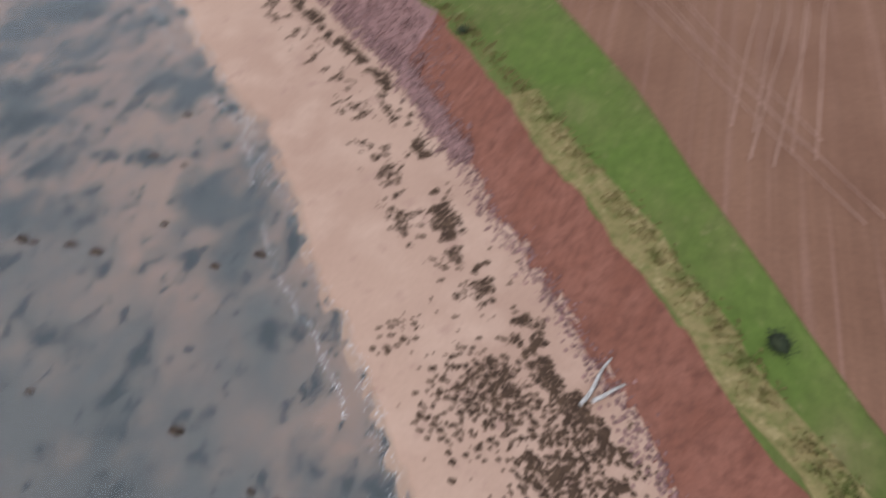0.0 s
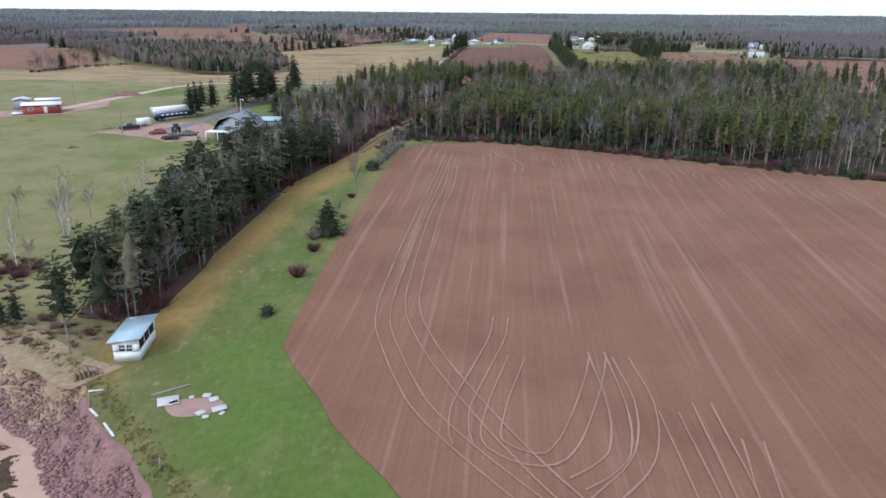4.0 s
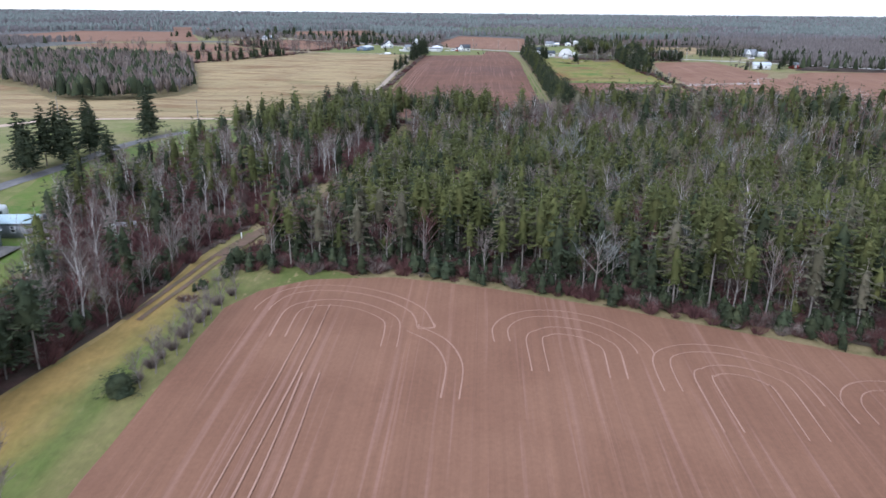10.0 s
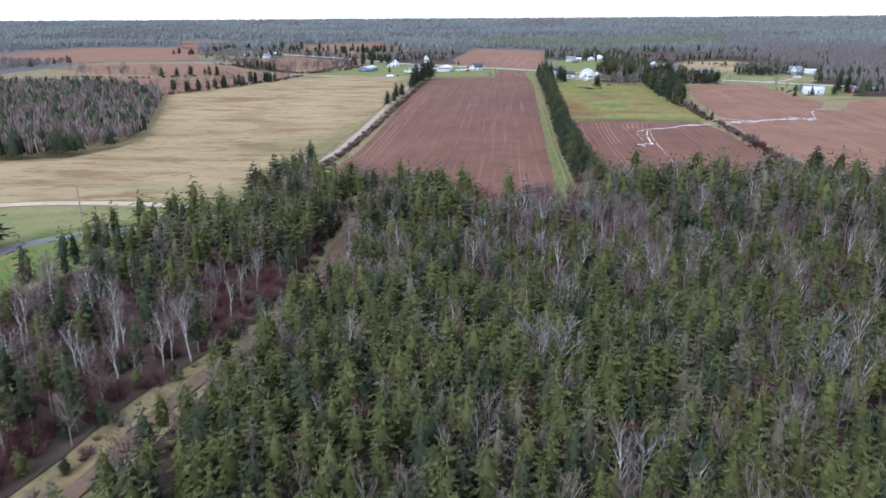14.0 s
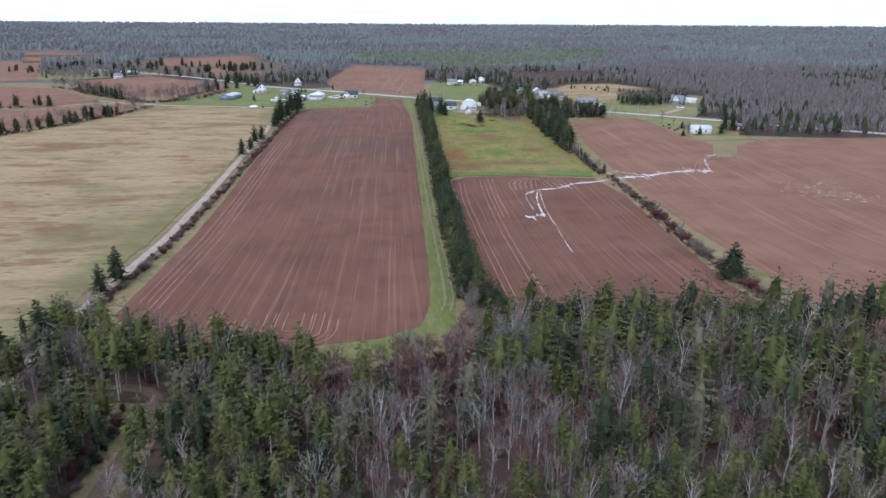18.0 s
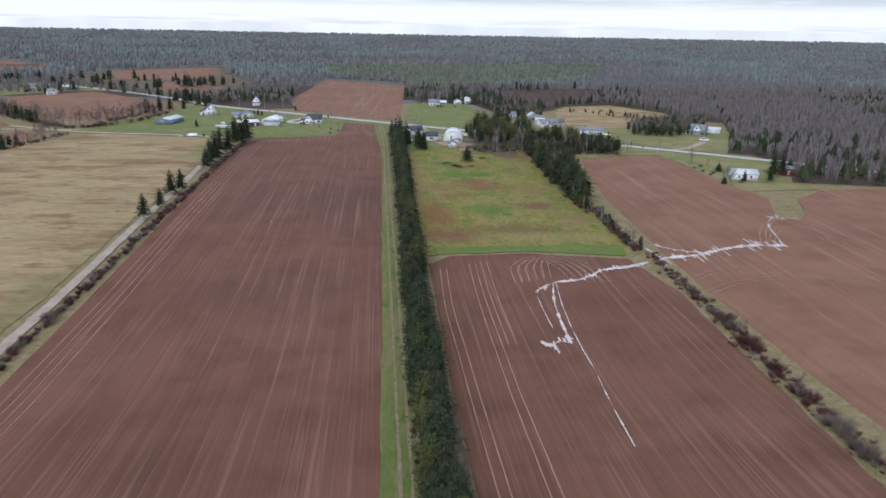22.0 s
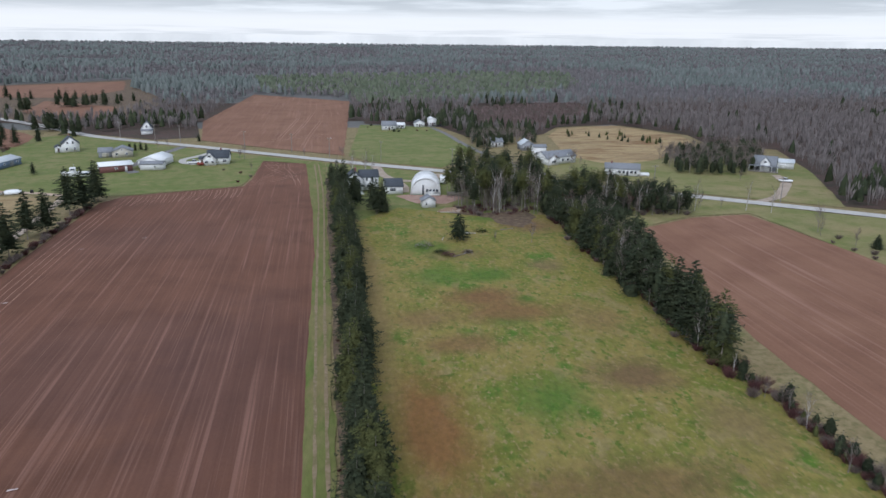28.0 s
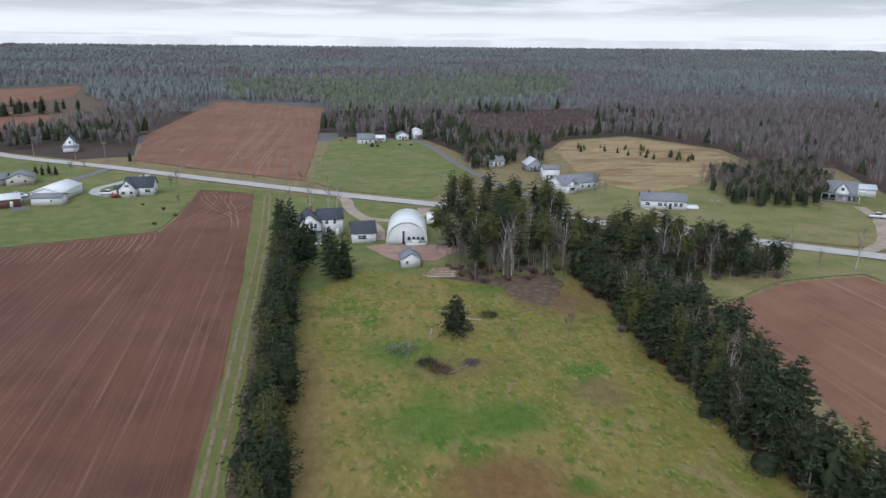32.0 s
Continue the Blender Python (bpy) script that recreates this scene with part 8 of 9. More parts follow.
items = []
for k in range(26000):
    s = rs.uniform(s_lo, s_hi + 4)
    t = (s - s_lo) / (s_hi - s_lo)
    wide = 0.5 if t > 0.5 else 0.5 + 1.6 * (0.5 - t)
    d = rs.gauss(7.3 - 1.0 * min(1, max(0, 0.3 - t) * 3) + 0.7 * math.sin(s * 0.11), 0.75 * wide) if rs.random() < 0.7 else rs.gauss(10.4 - 2 * max(0, 0.4 - t) + 0.8 * math.sin(s * 0.07 + 1), 0.7)
    if not 4.0 < d < 14:
        continue
    x, y, z = on_shore(s, d)
    g = noise.noise(Vector((x * 0.32, y * 0.32, 3.0))) + 0.7 * noise.noise(Vector((x * 1.1, y * 1.1, 8.0)))
    g += 0.5 * noise.noise(Vector((s * 1.2, d * 0.35, 2.0)))
    if g < (0.2 if t < 0.6 else 0.02) - (0.22 if t < 0.6 and abs(d - 7.3) < 1.2 else 0.0):
        continue
    items.append(clump(x, y, z + 0.03, rs.uniform(0.05, 0.17), rs))
for cx, cy, n, sp in ((-57.5, 80.5, 300, 1.0), (-4, 25, 500, 2.0), (-11, 28, 40, 0.9), (2, 21, 400, 2.0)):
    for k in range(n):
        x, y = rs.gauss(cx, sp), rs.gauss(cy, sp)
        dd = float(np.min(np.hypot(SP[:, 0] - x, SP[:, 1] - y)))
        if dd > 3.6:
            items.append(clump(x, y, shore_height(dd) + 0.03, rs.uniform(0.06, 0.22), rs))
tagged(put("seaweed_wrack", *join_arrays(items), M["weed"]), "Dark brown dried seaweed strewn along the tide line", "seaweed", "", "stuff")
# weed-covered stones under water
items = []
for k in range(26):
    s = rs.uniform(s_lo - 6, s_lo + 75)
    d = rs.uniform(20.5, 42)
    x, y, z = on_shore(s, d)
    if noise.noise(Vector((x * 0.12, y * 0.12, 5.0))) < 0.0:
        continue
    V, F = STONES[rs.randrange(5)]
    q = rs.uniform(0.2, 0.5)
    items.append((V * (q * 1.6, q, q * 0.2) + (x, y, z + 0.02), F))
tagged(put("drowned_stones", *join_arrays(items), M["weed"]), "Dark weed-covered stones in the shallows", "stones", "", "stuff")
# foam line
foam = flat("white_sea_foam", (0.72, 0.72, 0.72), 0.9)
items = []
for k in range(1500):
    s = rs.uniform(s_lo - 10, s_hi + 10)
    d = 18.9 + 0.9 * math.sin(s * 0.13) + rs.gauss(0.6, 0.4)
    x, y, z = on_shore(s, d)
    items.append(clump(x, y, SEA_Z + 0.01, rs.uniform(0.02, 0.06), rs))
for k in range(1600):
    s = rs.uniform(s_lo - 10, s_hi + 10)
    if noise.noise(Vector((s * 0.12, 2.0, 7.0))) > -0.1:
        x, y, z = on_shore(s, 21.4 + 0.5 * math.sin(s * 0.17) + 0.5 * noise.noise(Vector((s * 0.4, 4.0, 1.0))) + rs.gauss(0, 0.16))
        items.append(clump(x, y, SEA_Z + 0.01, rs.uniform(0.02, 0.06), rs))
tagged(put("foam_line", *join_arrays(items), foam), "Thin white foam along the water's edge", "foam", "", "stuff")

# tufted grass on the bank top and along edges
def tufts(name, pts, n, spread, h, mat, label, seed, zf=None):
    q = random.Random(seed)
    line = smooth_line(pts, 2.0)
    V, F = [], []
    for k in range(n):
        p = line[q.randrange(len(line))]
        x, y = p.x + q.gauss(0, spread), p.y + q.gauss(0, spread)
        z = land(y)
        for b in range(5):
            a = q.uniform(0, 6.28)
            L = h * q.uniform(0.5, 1.2)
            blade(V, F, (x + q.uniform(-0.15, 0.15), y + q.uniform(-0.15, 0.15), z), (x + math.cos(a) * L * 0.6, y + math.sin(a) * L * 0.6, z + L), 0.1, Vector((math.sin(a), -math.cos(a), 0.1)))
    return tagged(put(name, V, F, mat), label, "grass", "", "stuff")


tufts("bank_grass_tufts", [(37, -2), (14.6, 23.8), (9.6, 30.8), (1.4, 40.8), (-3.6, 46.8), (-9.6, 53.8), (-14.6, 59.3), (-20, 64.3), (-26, 69.3), (-34, 77.3), (-41, 84.3), (-46, 89.3), (-54, 94.3), (-68, 103.3), (-79, 111)], 3000, 0.6, 0.3, M["straw"], "Bleached grass tufts hanging over the bank", 5)
tufts("hedge_grass_tufts", [(33, 378), (33.2, 450), (33.4, 560), (33.6, 700)], 1200, 0.5, 0.25, M["tan"], "Dead grass at the foot of the spruce row", 7)
tufts("hedgerow_grass_tufts", [(103, 372), (100, 400), (103, 445), (106, 490), (105, 530), (103, 600), (103, 690)], 2000, 1.5, 0.3, M["tan"], "Dead grass along the hedgerow", 8)

# concrete slabs of an old foundation, planks and sticks
r = thing("old_foundation", -32.8, 84.3, land(84) + 0.05, 12, "Broken concrete slabs on bare red earth", "slabs")
part("bare_earth", turned(([(2.6 * math.cos(a) * (1 + 0.12 * math.sin(3 * a)), 1.9 * math.sin(a) * (1 + 0.1 * math.cos(2 * a)), 0.02) for a in np.linspace(0, 6.1, 22)], [(0, k, k + 1) for k in range(1, 21)])), M["gravel_red"], r)
for k, (x, y, w, d, rot) in enumerate(((-2.6, 1.3, 2.0, 1.6, 15), (-2.0, 0.9, 0.9, 0.5, 35), (-0.5, 1.8, 0.5, 0.4, 10), (0.9, 2.0, 0.8, 0.7, -10), (1.7, 1.2, 0.9, 0.8, 20), (2.5, -0.6, 1.4, 0.9, 25), (0.9, -1.2, 0.9, 0.7, 40), (1.5, -2.0, 0.6, 0.5, 5), (2.9, -1.5, 0.5, 0.4, 60))):
    part("slab", turned(box(-w / 2, w / 2, -d / 2, d / 2, 0, 0.14, 0.03), rot, x, y, 0.03), B["concrete"], r)
log_ = thing("plank", -36.3, 87.2, land(87) + 0.04, 40, "Long weathered plank lying on the grass", "plank")
part("board", box(-1.9, 1.9, -0.13, 0.13, 0, 0.12, 0.02), B["wood"], log_)
for x, y, rot, L in ((-38.7, 79.8, -45, 1.4), (-41.6, 82.4, -40, 0.9), (-43.6, 86.3, 20, 0.7)):
    log_ = thing("plank", x, y, land(y) + 0.06, rot, "Pale plank lying at the bank's edge", "plank", "bank planks")
    part("board", box(-L, L, -0.11, 0.11, 0, 0.08, 0.02), B["offwhite"], log_)
for x, y, rot, L, d in ((-57, 96.5, -38, 1.9, 4.6), (3.0, 27.6, 70, 2.2, 4.2), (3.9, 26.9, 40, 1.3, 4.4), (-62, 101, 10, 2.6, 3.0), (-58.5, 97.3, 25, 2.0, 3.5)):
    V, F = [], []
    for k in range(5):
        a, b = -L + k * 2 * L / 5, -L + (k + 1) * 2 * L / 5
        tube(V, F, (a, 0.12 * math.sin(a * 1.3), 0.14), (b, 0.12 * math.sin(b * 1.3), 0.14), 0.17 - 0.015 * k, 0.155 - 0.015 * k, 7)
    dd = float(np.min(np.hypot(SP[:, 0] - x, SP[:, 1] - y)))
    ob = put("driftwood_log", V, F, M["birch"])
    ob.matrix_basis = pose(x, y, shore_height(max(dd, 0.4)) + 0.1 if dd < 8 else land(y), 0, 0, rot)
    tagged(ob, "Bleached driftwood log on the rubble", "driftwood", "driftwood logs")
r = thing("log_pile", -46.2, 88.9, land(89) + 0.02, 52, "Small pile of cut brown firewood logs", "log pile")
for k in range(16):
    V, F = [], []
    u, lv = (k % 6) * 0.42 - 1.1, k // 6
    tube(V, F, (u, -0.5, 0.16 + 0.27 * lv), (u + 0.05, 0.5, 0.16 + 0.27 * lv), 0.15, 0.14, 7)
    V += [(u, -0.505, 0.16 + 0.27 * lv), (u + 0.05, 0.505, 0.16 + 0.27 * lv)]
    n = len(V)
    F += [(n - 2, j, (j + 1) % 7) for j in range(7)] + [(n - 1, 7 + (j + 1) % 7, 7 + j) for j in range(7)]
    part("log", (V, F), B["brownwood"], r)
for x, y, h, col, lab in ((-31.4, 74.6, 1.2, "wood", "Grey wooden stake in the grass"), (-42.6, 83.6, 1.5, "wood", "Grey wooden stake at the bank"), (-36.4, 229, 1.1, "trim", "White marker post at the trail")):
    r = thing("marker_post", x, y, land(y), 0, lab, "post")
    part("post", box(-0.07, 0.07, -0.07, 0.07, -0.2, h, 0.02), B[col], r)
plant("leafy", -15.2, 58.9, 0.35, 0.8)
plant("leafy", 13.0, 30.6, 0.5, 0.6)

# earth mound and boulder on the meadow
def heap(name, x, y, rx, ry, h, mat, label, category, seed):
    V, F = [], []
    n, m_ = 20, 6
    q = random.Random(seed)
    for j in range(m_ + 1):
        t = j / m_
        for k in range(n):
            a = 6.28319 * k / n
            w = (1 - t) * (1 + 0.15 * noise.noise(Vector((math.cos(a) * 2, math.sin(a) * 2, seed + t))))
            V.append((rx * w * math.cos(a), ry * w * math.sin(a), h * (1 - (1 - t) ** 2) * (1 + 0.3 * noise.noise(Vector((math.cos(a), math.sin(a), seed + 3 * t))))  - 0.05))
    for j in range(m_):
        for k in range(n):
            a, b = j * n + k, j * n + (k + 1) % n
            F += [(a, b, a + n), (a + n, b, b + n)]
    ob = put(name, V, F, mat)
    ob.matrix_basis = pose(x, y, land(y), 0, 0, 40)
    return tagged(ob, label, category)


heap("earth_mound", -147, 290, 6.5, 3.4, 1.6, B["earth"], "Long heap of red-brown earth on the meadow", "mound", 3)
heap("boulder", -112, 197, 1.6, 1.0, 0.6, M["brush_floor"], "Dark low boulder on the meadow", "boulder", 4)
heap("earth_mound", -146.5, 232, 1.6, 0.9, 0.5, B["earth"], "Small heap of dark earth by the road", "mound", 5)
heap("rubble_heap", 8, 354, 4, 2, 0.8, M["stone"], "Grey rubble heap in the brush", "rubble", 6)
heap("flower_bed", -116, 223.5, 3.2, 1.2, 0.25, M["brush_floor"], "Dark dug-over garden bed on the meadow", "garden bed", 7)


def brush_pile(x, y, r_, h, mat, label, seed, n=150):
    q = random.Random(seed)
    V, F = [], []
    for k in range(n):
        a, t = q.uniform(0, 6.28), q.random() ** 0.5
        cx, cy = r_ * t * math.cos(a), r_ * t * math.sin(a)
        z = h * (1 - t * t) * q.uniform(0.2, 1)
        b = q.uniform(0, 6.28)
        L = q.uniform(0.5, 1.4)
        blade(V, F, (cx - math.cos(b) * L, cy - math.sin(b) * L, z), (cx + math.cos(b) * L, cy + math.sin(b) * L, z + q.uniform(-0.2, 0.6)), q.uniform(0.06, 0.16), Vector((0.2, 0.3, 1)))
    ob = put("brush_pile", V, F, mat)
    ob.matrix_basis = pose(x, y, land(y) + 0.1)
    return tagged(ob, label, "brush pile")


brush_pile(58.3, 672.6, 2.5, 1.5, M["dead"], "Pile of grey cut branches on the pasture", 1)
brush_pile(62.0, 666.3, 1.8, 0.8, M["needle_dark"], "Pile of green spruce branches on the pasture", 2)
brush_pile(63.8, 663.5, 1.9, 1.1, M["twig_red"], "Pile of brown branches on the pasture", 3)
brush_pile(77.5, 686.5, 1.9, 0.8, M["needle_dark"], "Cut spruce boughs lying on the pasture", 4)
brush_pile(69.5, 665.5, 1.3, 0.6, M["twig"], "Bare cut branches on the pasture", 5)
for x, y, rot, L in ((66.8, 663.0, 35, 2.4), (64.8, 679.5, 75, 1.6), (86, 688, 15, 2.2), (74, 684.5, -20, 1.6)):
    V, F = [], []
    tube(V, F, (-L, 0, 0.12), (L, 0, 0.14), 0.14, 0.08, 7)
    ob = put("fallen_log", V, F, M["birch"] if L < 2 else M["bark"])
    ob.matrix_basis = pose(x, y, land(y) + 0.08, 0, 0, rot)
    tagged(ob, "Felled pale log lying on the pasture", "log", "fallen logs")
# stacked logs by the small shed
for k in range(4):
    r = thing("log_stack", 72.5 + k * 0.9, 713.5 + k * 1.7, land(715) + 0.05, -6 + k * 4, "Row of felled brown logs by the shed", "log stack", "log stacks")
    for j in range(7):
        V, F = [], []
        tube(V, F, (-3.6 + rs.uniform(-0.5, 0.5), j * 0.24 - 0.7, 0.15 + 0.1 * (j % 2)), (3.4 + rs.uniform(-0.6, 0.6), j * 0.24 - 0.7, 0.15 + 0.1 * (j % 2)), 0.14, 0.11, 6)
        part("log", (V, F), B["brownwood"] if j % 2 else M["birch"], r)
r = thing("board_fence", 80, 739, land(739), -10, "Weathered grey board fence beside the barn", "fence")
for k in range(24):
    part("board", box(-4 + k * 0.34, -3.7 + k * 0.34, -0.02, 0.02, 0.05, 1.7 + 0.05 * (k % 3)), B["wood"], r)
for k in range(5):
    part("post", box(-4.05 + k * 2.0, -3.93 + k * 2.0, 0.02, 0.14, -0.2, 1.8), B["wood"], r)
r = thing("old_tank", -56.5, 231.5, land(231), 25, "Rusty grey tank lying in the brush", "tank")
V, F = [], []
tube(V, F, (-1.8, 0, 0.8), (1.8, 0, 0.8), 0.8, 0.8, 14)
part("shell", (V, F), B["metal"], r)
part("end_cap", turned(prism([(0.8 * math.cos(a), 0.8 + 0.8 * math.sin(a)) for a in np.linspace(0, 5.83, 14)], -0.06, 0.06), 90, -1.8), B["metal"], r)
part("end_cap", turned(prism([(0.8 * math.cos(a), 0.8 + 0.8 * math.sin(a)) for a in np.linspace(0, 5.83, 14)], -0.06, 0.06), 90, 1.8), B["metal"], r)

# yards and drives
sheet("gravel_yard", [(-118, 216), (-108, 230), (-98, 236), (-91, 232), (-84, 222), (-86, 210), (-92, 206), (-100, 212)], 0.09, M["gravel_red"], "Red gravel parking yard by the house", "yard", step=3, rough=1.0)
sheet("red_building_yard", [(-175, 238), (-160, 236), (-143, 244), (-138, 262), (-145, 275), (-150, 262), (-165, 248)], 0.09, M["gravel_red"], "Red gravel yard before the red building", "yard", step=3, rough=1.0)
sheet("house_lawn_ground", [(-84, 240), (-90, 262), (-88, 290), (-80, 318), (-72, 300), (-71, 268), (-66, 240), (-62, 210), (-64, 200), (-72, 200), (-82, 208)], 0.07, M["grass_lush"], "Bright green house lawn", "lawn", step=4, rough=1.0)
sheet("drive_lawn_ground", [(-86, 326), (-76, 338), (-62, 343), (-54, 342), (-52, 336), (-58, 324), (-66, 301), (-72, 298), (-82, 306)], 0.075, M["grass_lush"], "Bright green grass by the driveway", "lawn", step=4, rough=1.0)
band("barn_drive", [(53, 813), (55, 800), (56, 785), (60, 772), (62, 758), (61, 748)], 4.0, 0.12, M["lane"], "Pale gravel drive to the barn", "drive", 0.3)
band("barn_drive_branch", [(60, 773), (68, 770), (76, 774), (80, 786)], 4.0, 0.125, M["lane"], "Pale gravel drive behind the barn", "drive", 0.3)
sheet("barn_yard", [(57, 742), (63, 728), (74, 727), (82, 735), (80, 741), (70, 741), (63, 744)], 0.1, M["gravel_red"], "Bare pink earth yard before the barn", "yard", step=2, rough=0.8)
sheet("bare_earth_patch", [(70, 718), (80, 711), (98, 712), (100, 704), (92, 690), (86, 694), (84, 704), (72, 712)], 0.1, M["brush_floor"], "Bare brown earth track at the pasture corner", "earth", step=2, rough=1.2)
band("village_drive", [(-22, 862), (-28, 846), (-34, 834), (-32, 824), (-26, 820)], 3.5, 0.12, M["road"], "Paved drive to the white house", "drive", 0.2)
band("garage_drive", [(-40, 882), (-46, 860), (-50, 838), (-53, 822), (-55, 812), (-48, 800)], 4.5, 0.12, M["asphalt"], "Dark paved drive to the garages", "drive", 0.3)
band("lawn_drive", [(128, 775), (120, 800), (112, 840), (108, 880), (106, 920), (102, 955)], 3.2, 0.12, M["asphalt"], "Dark drive up to the north houses", "drive", 0.2)
band("bungalow_drive", [(153, 742), (155, 756), (154, 772)], 2.6, 0.12, M["lane"], "Two-rut gravel drive to the bungalow", "drive", 0.2)
band("gravel_drive", [(186, 716), (200, 724), (212, 738), (222, 752), (228, 768)], 4.0, 0.12, M["lane"], "Pale gravel drive to the grey house", "drive", 0.3)


# ---- wheel tracks and puddles on the ploughed fields ----
rt = random.Random(21)


step_up = [0]


def pair(pts, gauge=1.8, width=0.32, gaps=0.0):
    """Two wheel marks along a line."""
    line = smooth_line(pts, 2.0)
    a, b = [], []
    for i, p in enumerate(line):
        d = (line[min(i + 1, len(line) - 1)] - line[max(i - 1, 0)]).normalized()
        s = Vector((-d.y, d.x, 0)) * gauge / 2
        a.append(((p + s).x, (p + s).y))
        b.append(((p - s).x, (p - s).y))
    step_up[0] = (step_up[0] + 1) % 24
    lift = 0.105 + 0.004 * step_up[0]
    return [strip_arrays(a, width, lift, 0.8, 1.5, gaps, rt), strip_arrays(b, width, lift, 0.8, 1.5, gaps, rt)]


def tracks(name, lines, label, width=0.3, mat="track", gaps=0.0):
    items = []
    for pts in lines:
        items += pair(pts, 1.8, width, gaps)
    tagged(put(name, *join_arrays(items), M[mat]), label, "tracks", "", "stuff")


A_LINES = [[(-18.3, 205), (-18.3, 190), (-19, 150), (-19.1, 121), (-18.6, 108), (-16.7, 100), (-11.8, 87.5), (-6.3, 79.5), (0, 72), (4.9, 65), (12, 55), (20, 44)],
           [(-16, 188), (-15.6, 170), (-16.4, 150), (-16, 122), (-15.2, 110), (-12.5, 101), (-8, 91), (-1.4, 79), (4.2, 70.5), (8, 64), (16, 52)],
           [(-7, 80.7), (-7.6, 86.6), (-4.6, 101.6), (-4.1, 108)], [(-2.2, 98), (-4.2, 87), (-4.2, 81), (-0.2, 79), (2.3, 82), (5.2, 91.8), (6.7, 99.3)],
           [(6.5, 100), (7.3, 88), (6.2, 80), (2.5, 76)], [(9, 99), (10, 89), (8.4, 80), (4, 73.5)], [(12, 88), (12.6, 74), (11.8, 66), (10.5, 52)], [(15.5, 90), (15.5, 72), (13.5, 58), (12, 48)], [(18.5, 84), (17, 72), (16.3, 62), (15.3, 50)]]


def turn_loop(x0, x1, y, deep, lean=0.0, way=1):
    """A headland turn: up one row, round, and down another."""
    m = (x0 + x1) / 2
    w = (x1 - x0) / 2
    pts = [(x0, y - way * deep)]
    for k in range(7):
        a = math.pi * (1 - k / 6)
        pts.append((m + w * math.cos(a) + rt.uniform(-0.2, 0.2), y + way * (w * 0.8 * math.sin(a) - w * 0.8) + lean * w * math.cos(a)))
    return pts + [(x1, y - way * deep + lean * w)]


# nested turns at the forest end of the field
LOOPS = [[(-1.4, 184), (-1.3, 191), (-3.2, 196), (-6.5, 199)]]
for x0, x1, top in ((-25.5, -4.9, 210), (4, 19.6, 204), (20.8, 35.6, 196), (37.5, 51, 189), (54, 67, 182), (70, 83, 175), (86, 100, 168)):
    for inset in (0.0, 3.8):
        if x1 - x0 - 2 * inset > 2.0:
            LOOPS.append(turn_loop(x0 + inset, x1 - inset, top - inset * 1.2, 9 + rt.uniform(-3, 4), -0.25))
tracks("headland_tracks", LOOPS, "Pale nested tractor turns at the field's end", 0.15)
tracks("shore_field_tracks", A_LINES, "Pale looping tractor tracks on red soil", 0.16)
B_LINES = [[(-38.5 + k * 0.2, 392), (-39.5, 480), (-41, 600), (-41.5, 728)] for k in range(1)] + [[(-35, 388), (-36, 480), (-37.5, 600), (-38, 735)]]
for x0, x1, y in ((-12, 4.5, 366.5), (-34, -15, 368.5)):
    for inset in (0.0, 3.1, 5.6):
        if x1 - x0 - 2 * inset > 2.0:
            B_LINES.append(turn_loop(x0 + inset, x1 - inset, y + inset * 1.1, 9 + rt.uniform(-2, 6), 0.0, -1))
for k in range(13):
    x = -36 + k * 2.9
    B_LINES.append([(x, 750 + k * 1.05), (x + 0.6, 744 + k * 1.0), (x + rt.uniform(-0.4, 1.2), 735 + k * 0.9)])
B_LINES += [[(4, 822), (8, 806), (13, 794), (19, 782), (21, 766)], [(8, 823), (12, 808), (9, 790), (4, 776), (-6, 764)], [(14, 820), (15, 805), (18, 792), (20, 775)], [(6, 815), (15, 812), (21, 809)], [(-30, 758), (-10, 762), (6, 771), (16, 784), (22, 800)]]
tracks("far_field_tracks", [[(6, 905), (10, 960), (14, 1020)], [(12, 900), (18, 970), (24, 1060)], [(-2, 890), (14, 905), (30, 912), (38, 905)], [(20, 870), (24, 930), (30, 1000)], [(2, 900), (18, 916), (34, 924)]], "Pale wheel tracks on the far field", 0.35)
tracks("long_field_tracks", B_LINES, "Pale tractor tracks on damp red soil", 0.16)
C_LINES = [[(43.9, 520), (43, 490), (43.5, 457), (44, 380)], [(52.5, 524), (51.6, 496), (51.3, 457), (51, 380)], [(56, 526), (55, 500), (54.6, 470)]]
for k in range(5):
    w = 11 - 2.2 * k
    cx = 75
    C_LINES.append([(cx - w - 1, 508 + k), (cx - w, 520), (cx - w * 0.55, 527.5 - k * 0.6), (cx, 530 - k * 1.4), (cx + w * 0.55, 528 - k * 1.2), (cx + w, 520), (cx + w + 1, 508 + k)])
C_LINES += [[(110, 508), (118, 514), (130, 518), (145, 516), (165, 505), (190, 500)], [(112, 500), (124, 507), (140, 509), (160, 500)], [(150, 540), (158, 552), (166, 560), (172, 552), (170, 540)], [(146, 536), (156, 556), (168, 568), (178, 556), (180, 536)]]
tracks("puddle_field_tracks", C_LINES, "Curved tractor tracks on wet red soil", 0.2)


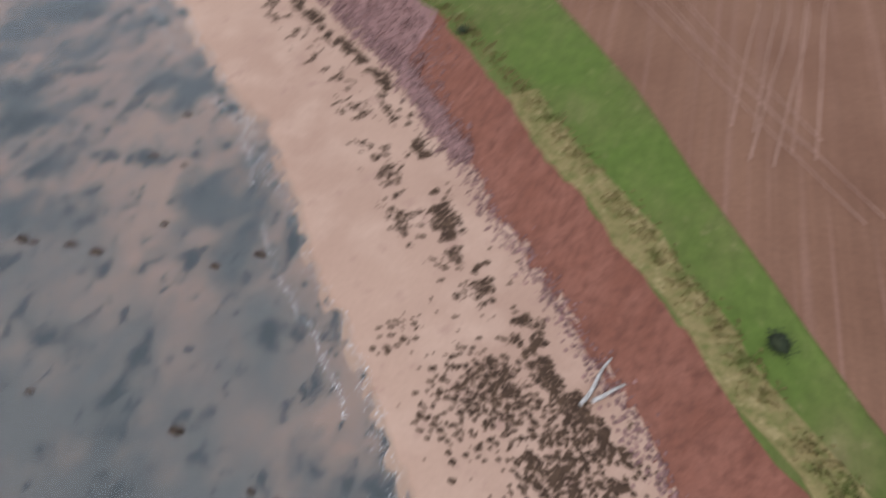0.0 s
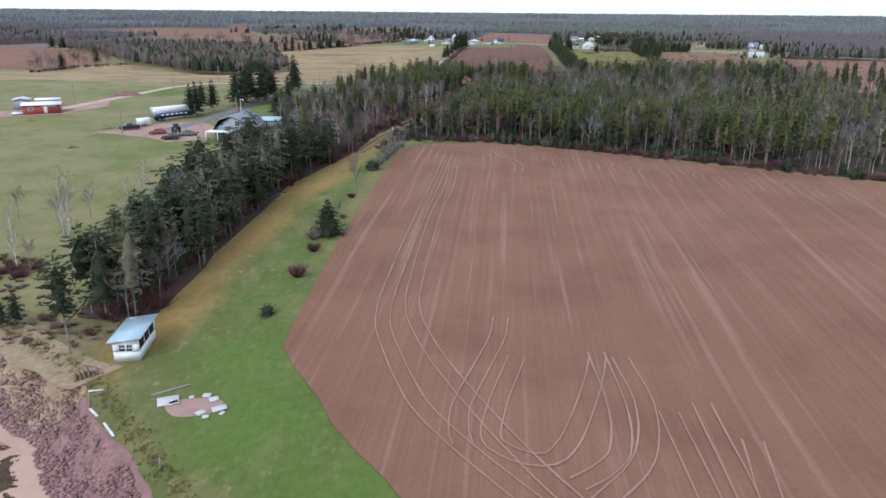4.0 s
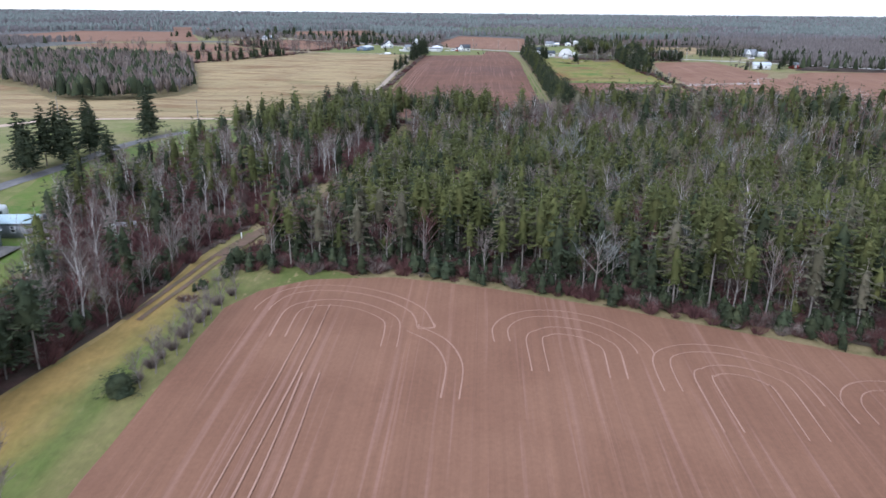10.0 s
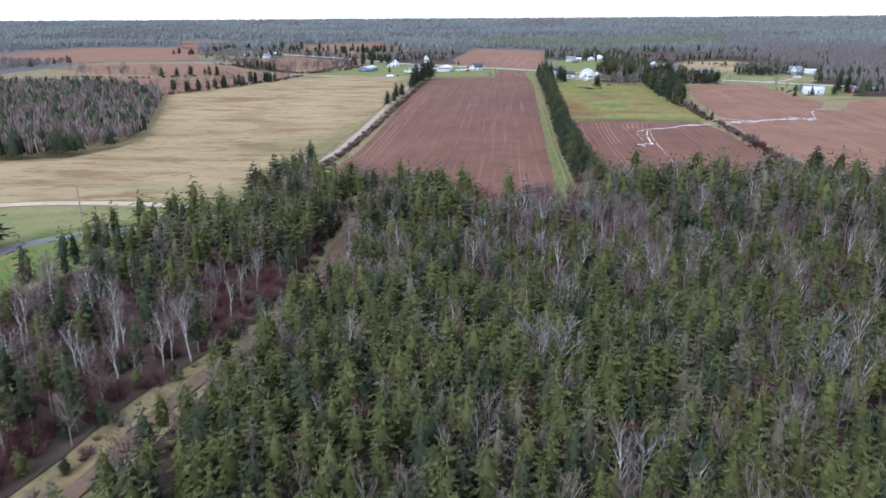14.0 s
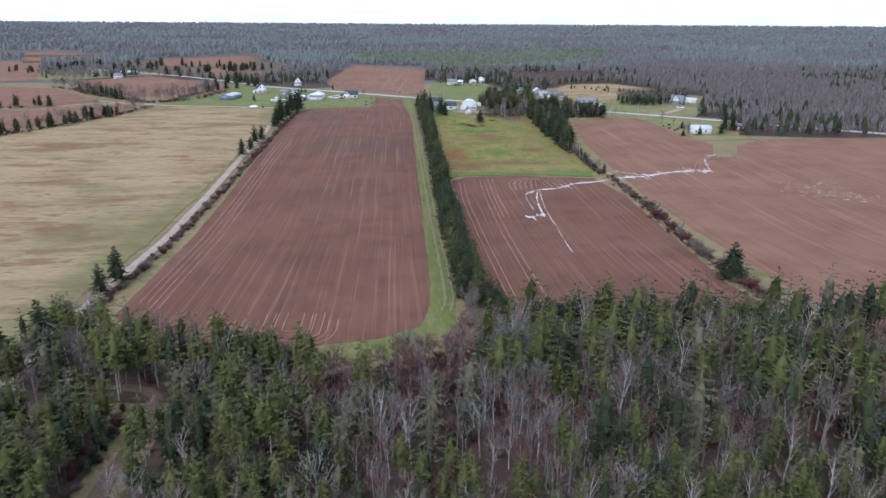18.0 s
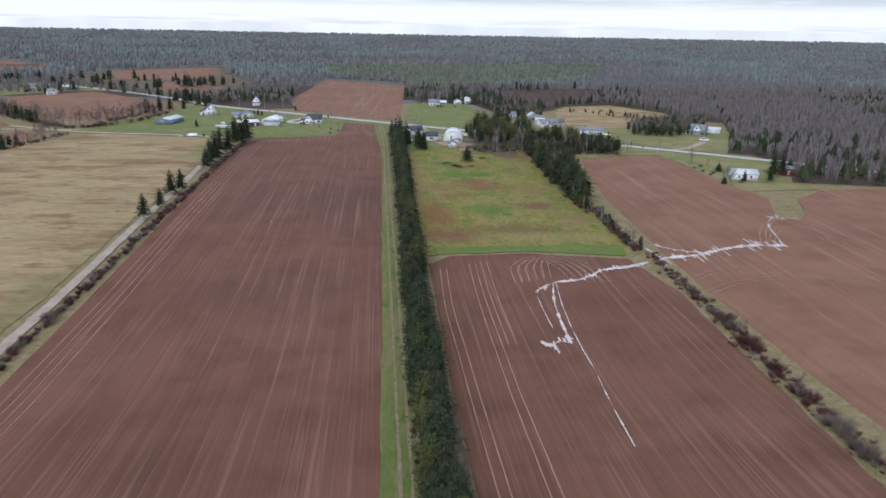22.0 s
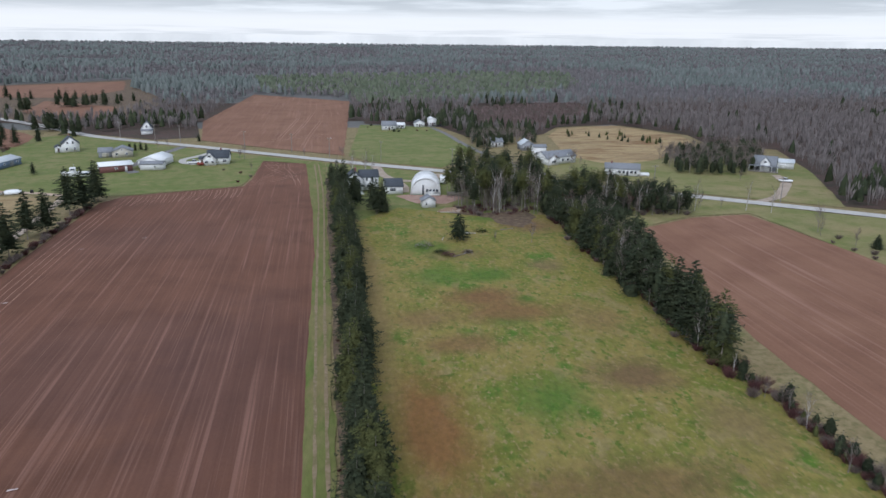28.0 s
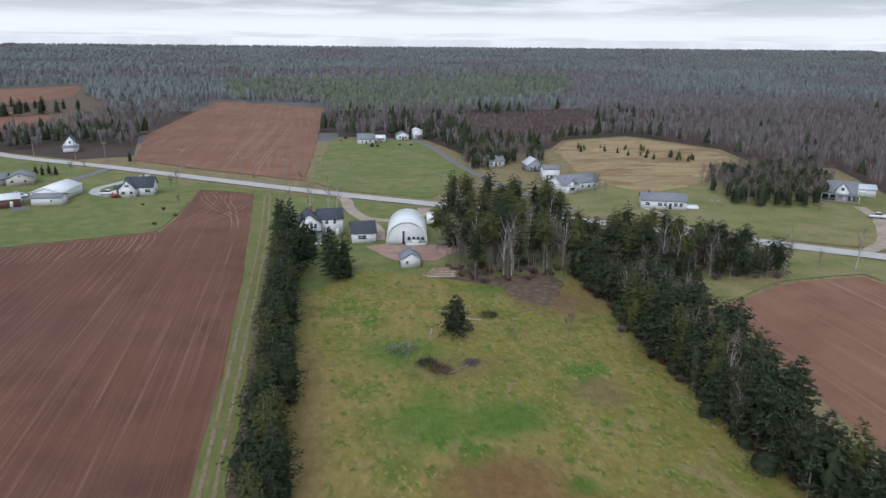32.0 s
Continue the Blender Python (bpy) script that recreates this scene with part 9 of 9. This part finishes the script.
def puddle(name, pts, width, seed, label, comb=0.6):
    """Water lying in the furrows: a band of uneven width whose edges run out along the rows."""
    q = random.Random(seed)
    line = smooth_line(pts, 0.5)
    items = []
    for i in range(len(line) - 1):
        p, d = line[i], line[i + 1] - line[i]
        wide = width * max(0.18, 0.75 + 1.3 * noise.noise(Vector((i * 0.13, seed * 3.1, 0.5))) + 0.5 * noise.noise(Vector((i * 0.5, seed, 4.0))))
        up, dn = wide * q.uniform(0.3, 0.6), wide * q.uniform(0.3, 0.6)
        if q.random() < 0.22:
            up += comb * q.random() ** 2 * 4.0
        if q.random() < 0.22:
            dn += comb * q.random() ** 2 * 4.0
        if abs(d.y) > abs(d.x) * 1.5:
            a, b = line[i], line[i + 1]
            w, w2 = wide * q.uniform(0.3, 0.7), wide * q.uniform(0.3, 0.7)
            c = [(a.x - w, a.y), (a.x + w2, a.y), (b.x + w2, b.y), (b.x - w, b.y)]
        else:
            c = [(p.x, p.y - dn), (p.x + d.x, p.y + d.y - dn), (p.x + d.x, p.y + d.y + up), (p.x, p.y + up)]
        items.append(([(x, y, land(y) + 0.215) for x, y in c], [(0, 1, 2), (0, 2, 3)]))
    # sky reflection is in the pale base colour, along with the silt
    ob = put(name, *join_arrays(items), M["puddle_sky_silt"])
    return tagged(ob, label, "puddle", "puddles")


puddle("puddle", [(104, 523.5), (97, 520), (89, 517.5), (84, 513), (79, 509.5), (72.5, 508), (66.5, 502)], 1.5, 1, "Silty puddle coloured pale with reflected sky, zigzagging across the furrows")
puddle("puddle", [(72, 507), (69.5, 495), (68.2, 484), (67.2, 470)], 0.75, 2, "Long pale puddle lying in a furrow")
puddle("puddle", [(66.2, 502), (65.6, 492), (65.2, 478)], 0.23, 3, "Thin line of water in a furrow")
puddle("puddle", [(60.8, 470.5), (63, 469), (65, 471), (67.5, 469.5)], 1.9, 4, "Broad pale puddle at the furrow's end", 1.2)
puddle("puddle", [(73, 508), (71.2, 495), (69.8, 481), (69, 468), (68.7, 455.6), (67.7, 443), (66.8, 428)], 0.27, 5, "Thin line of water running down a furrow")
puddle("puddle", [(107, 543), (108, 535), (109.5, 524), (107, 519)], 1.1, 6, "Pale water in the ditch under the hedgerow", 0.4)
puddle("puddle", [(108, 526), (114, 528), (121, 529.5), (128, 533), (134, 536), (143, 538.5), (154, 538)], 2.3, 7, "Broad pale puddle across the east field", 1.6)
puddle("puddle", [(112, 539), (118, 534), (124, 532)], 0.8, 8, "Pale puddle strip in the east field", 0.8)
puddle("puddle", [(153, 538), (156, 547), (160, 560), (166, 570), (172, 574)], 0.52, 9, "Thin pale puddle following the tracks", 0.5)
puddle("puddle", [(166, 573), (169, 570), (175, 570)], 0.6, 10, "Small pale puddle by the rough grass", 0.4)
for x, y in ((-9.8, 568.6), (-39.6, 548.8), (-40, 600), (-38, 640), (-41, 512), (-20, 690), (-34, 680)):
    puddle("puddle", [(x - 0.6, y), (x + 0.7, y + 0.3)], 0.35, int(x * 7), "Small pale puddle in the long field", 0.1)
items = []
for k in range(170):
    x, y = rt.gauss(186, 9), rt.gauss(503, 9)
    items.append(clump(x, y, land(y) + 0.1, rt.uniform(0.12, 0.25), rt))
tagged(put("pale_stones", *join_arrays(items), foam), "Scattered pale stones on the east field", "stones", "", "stuff")
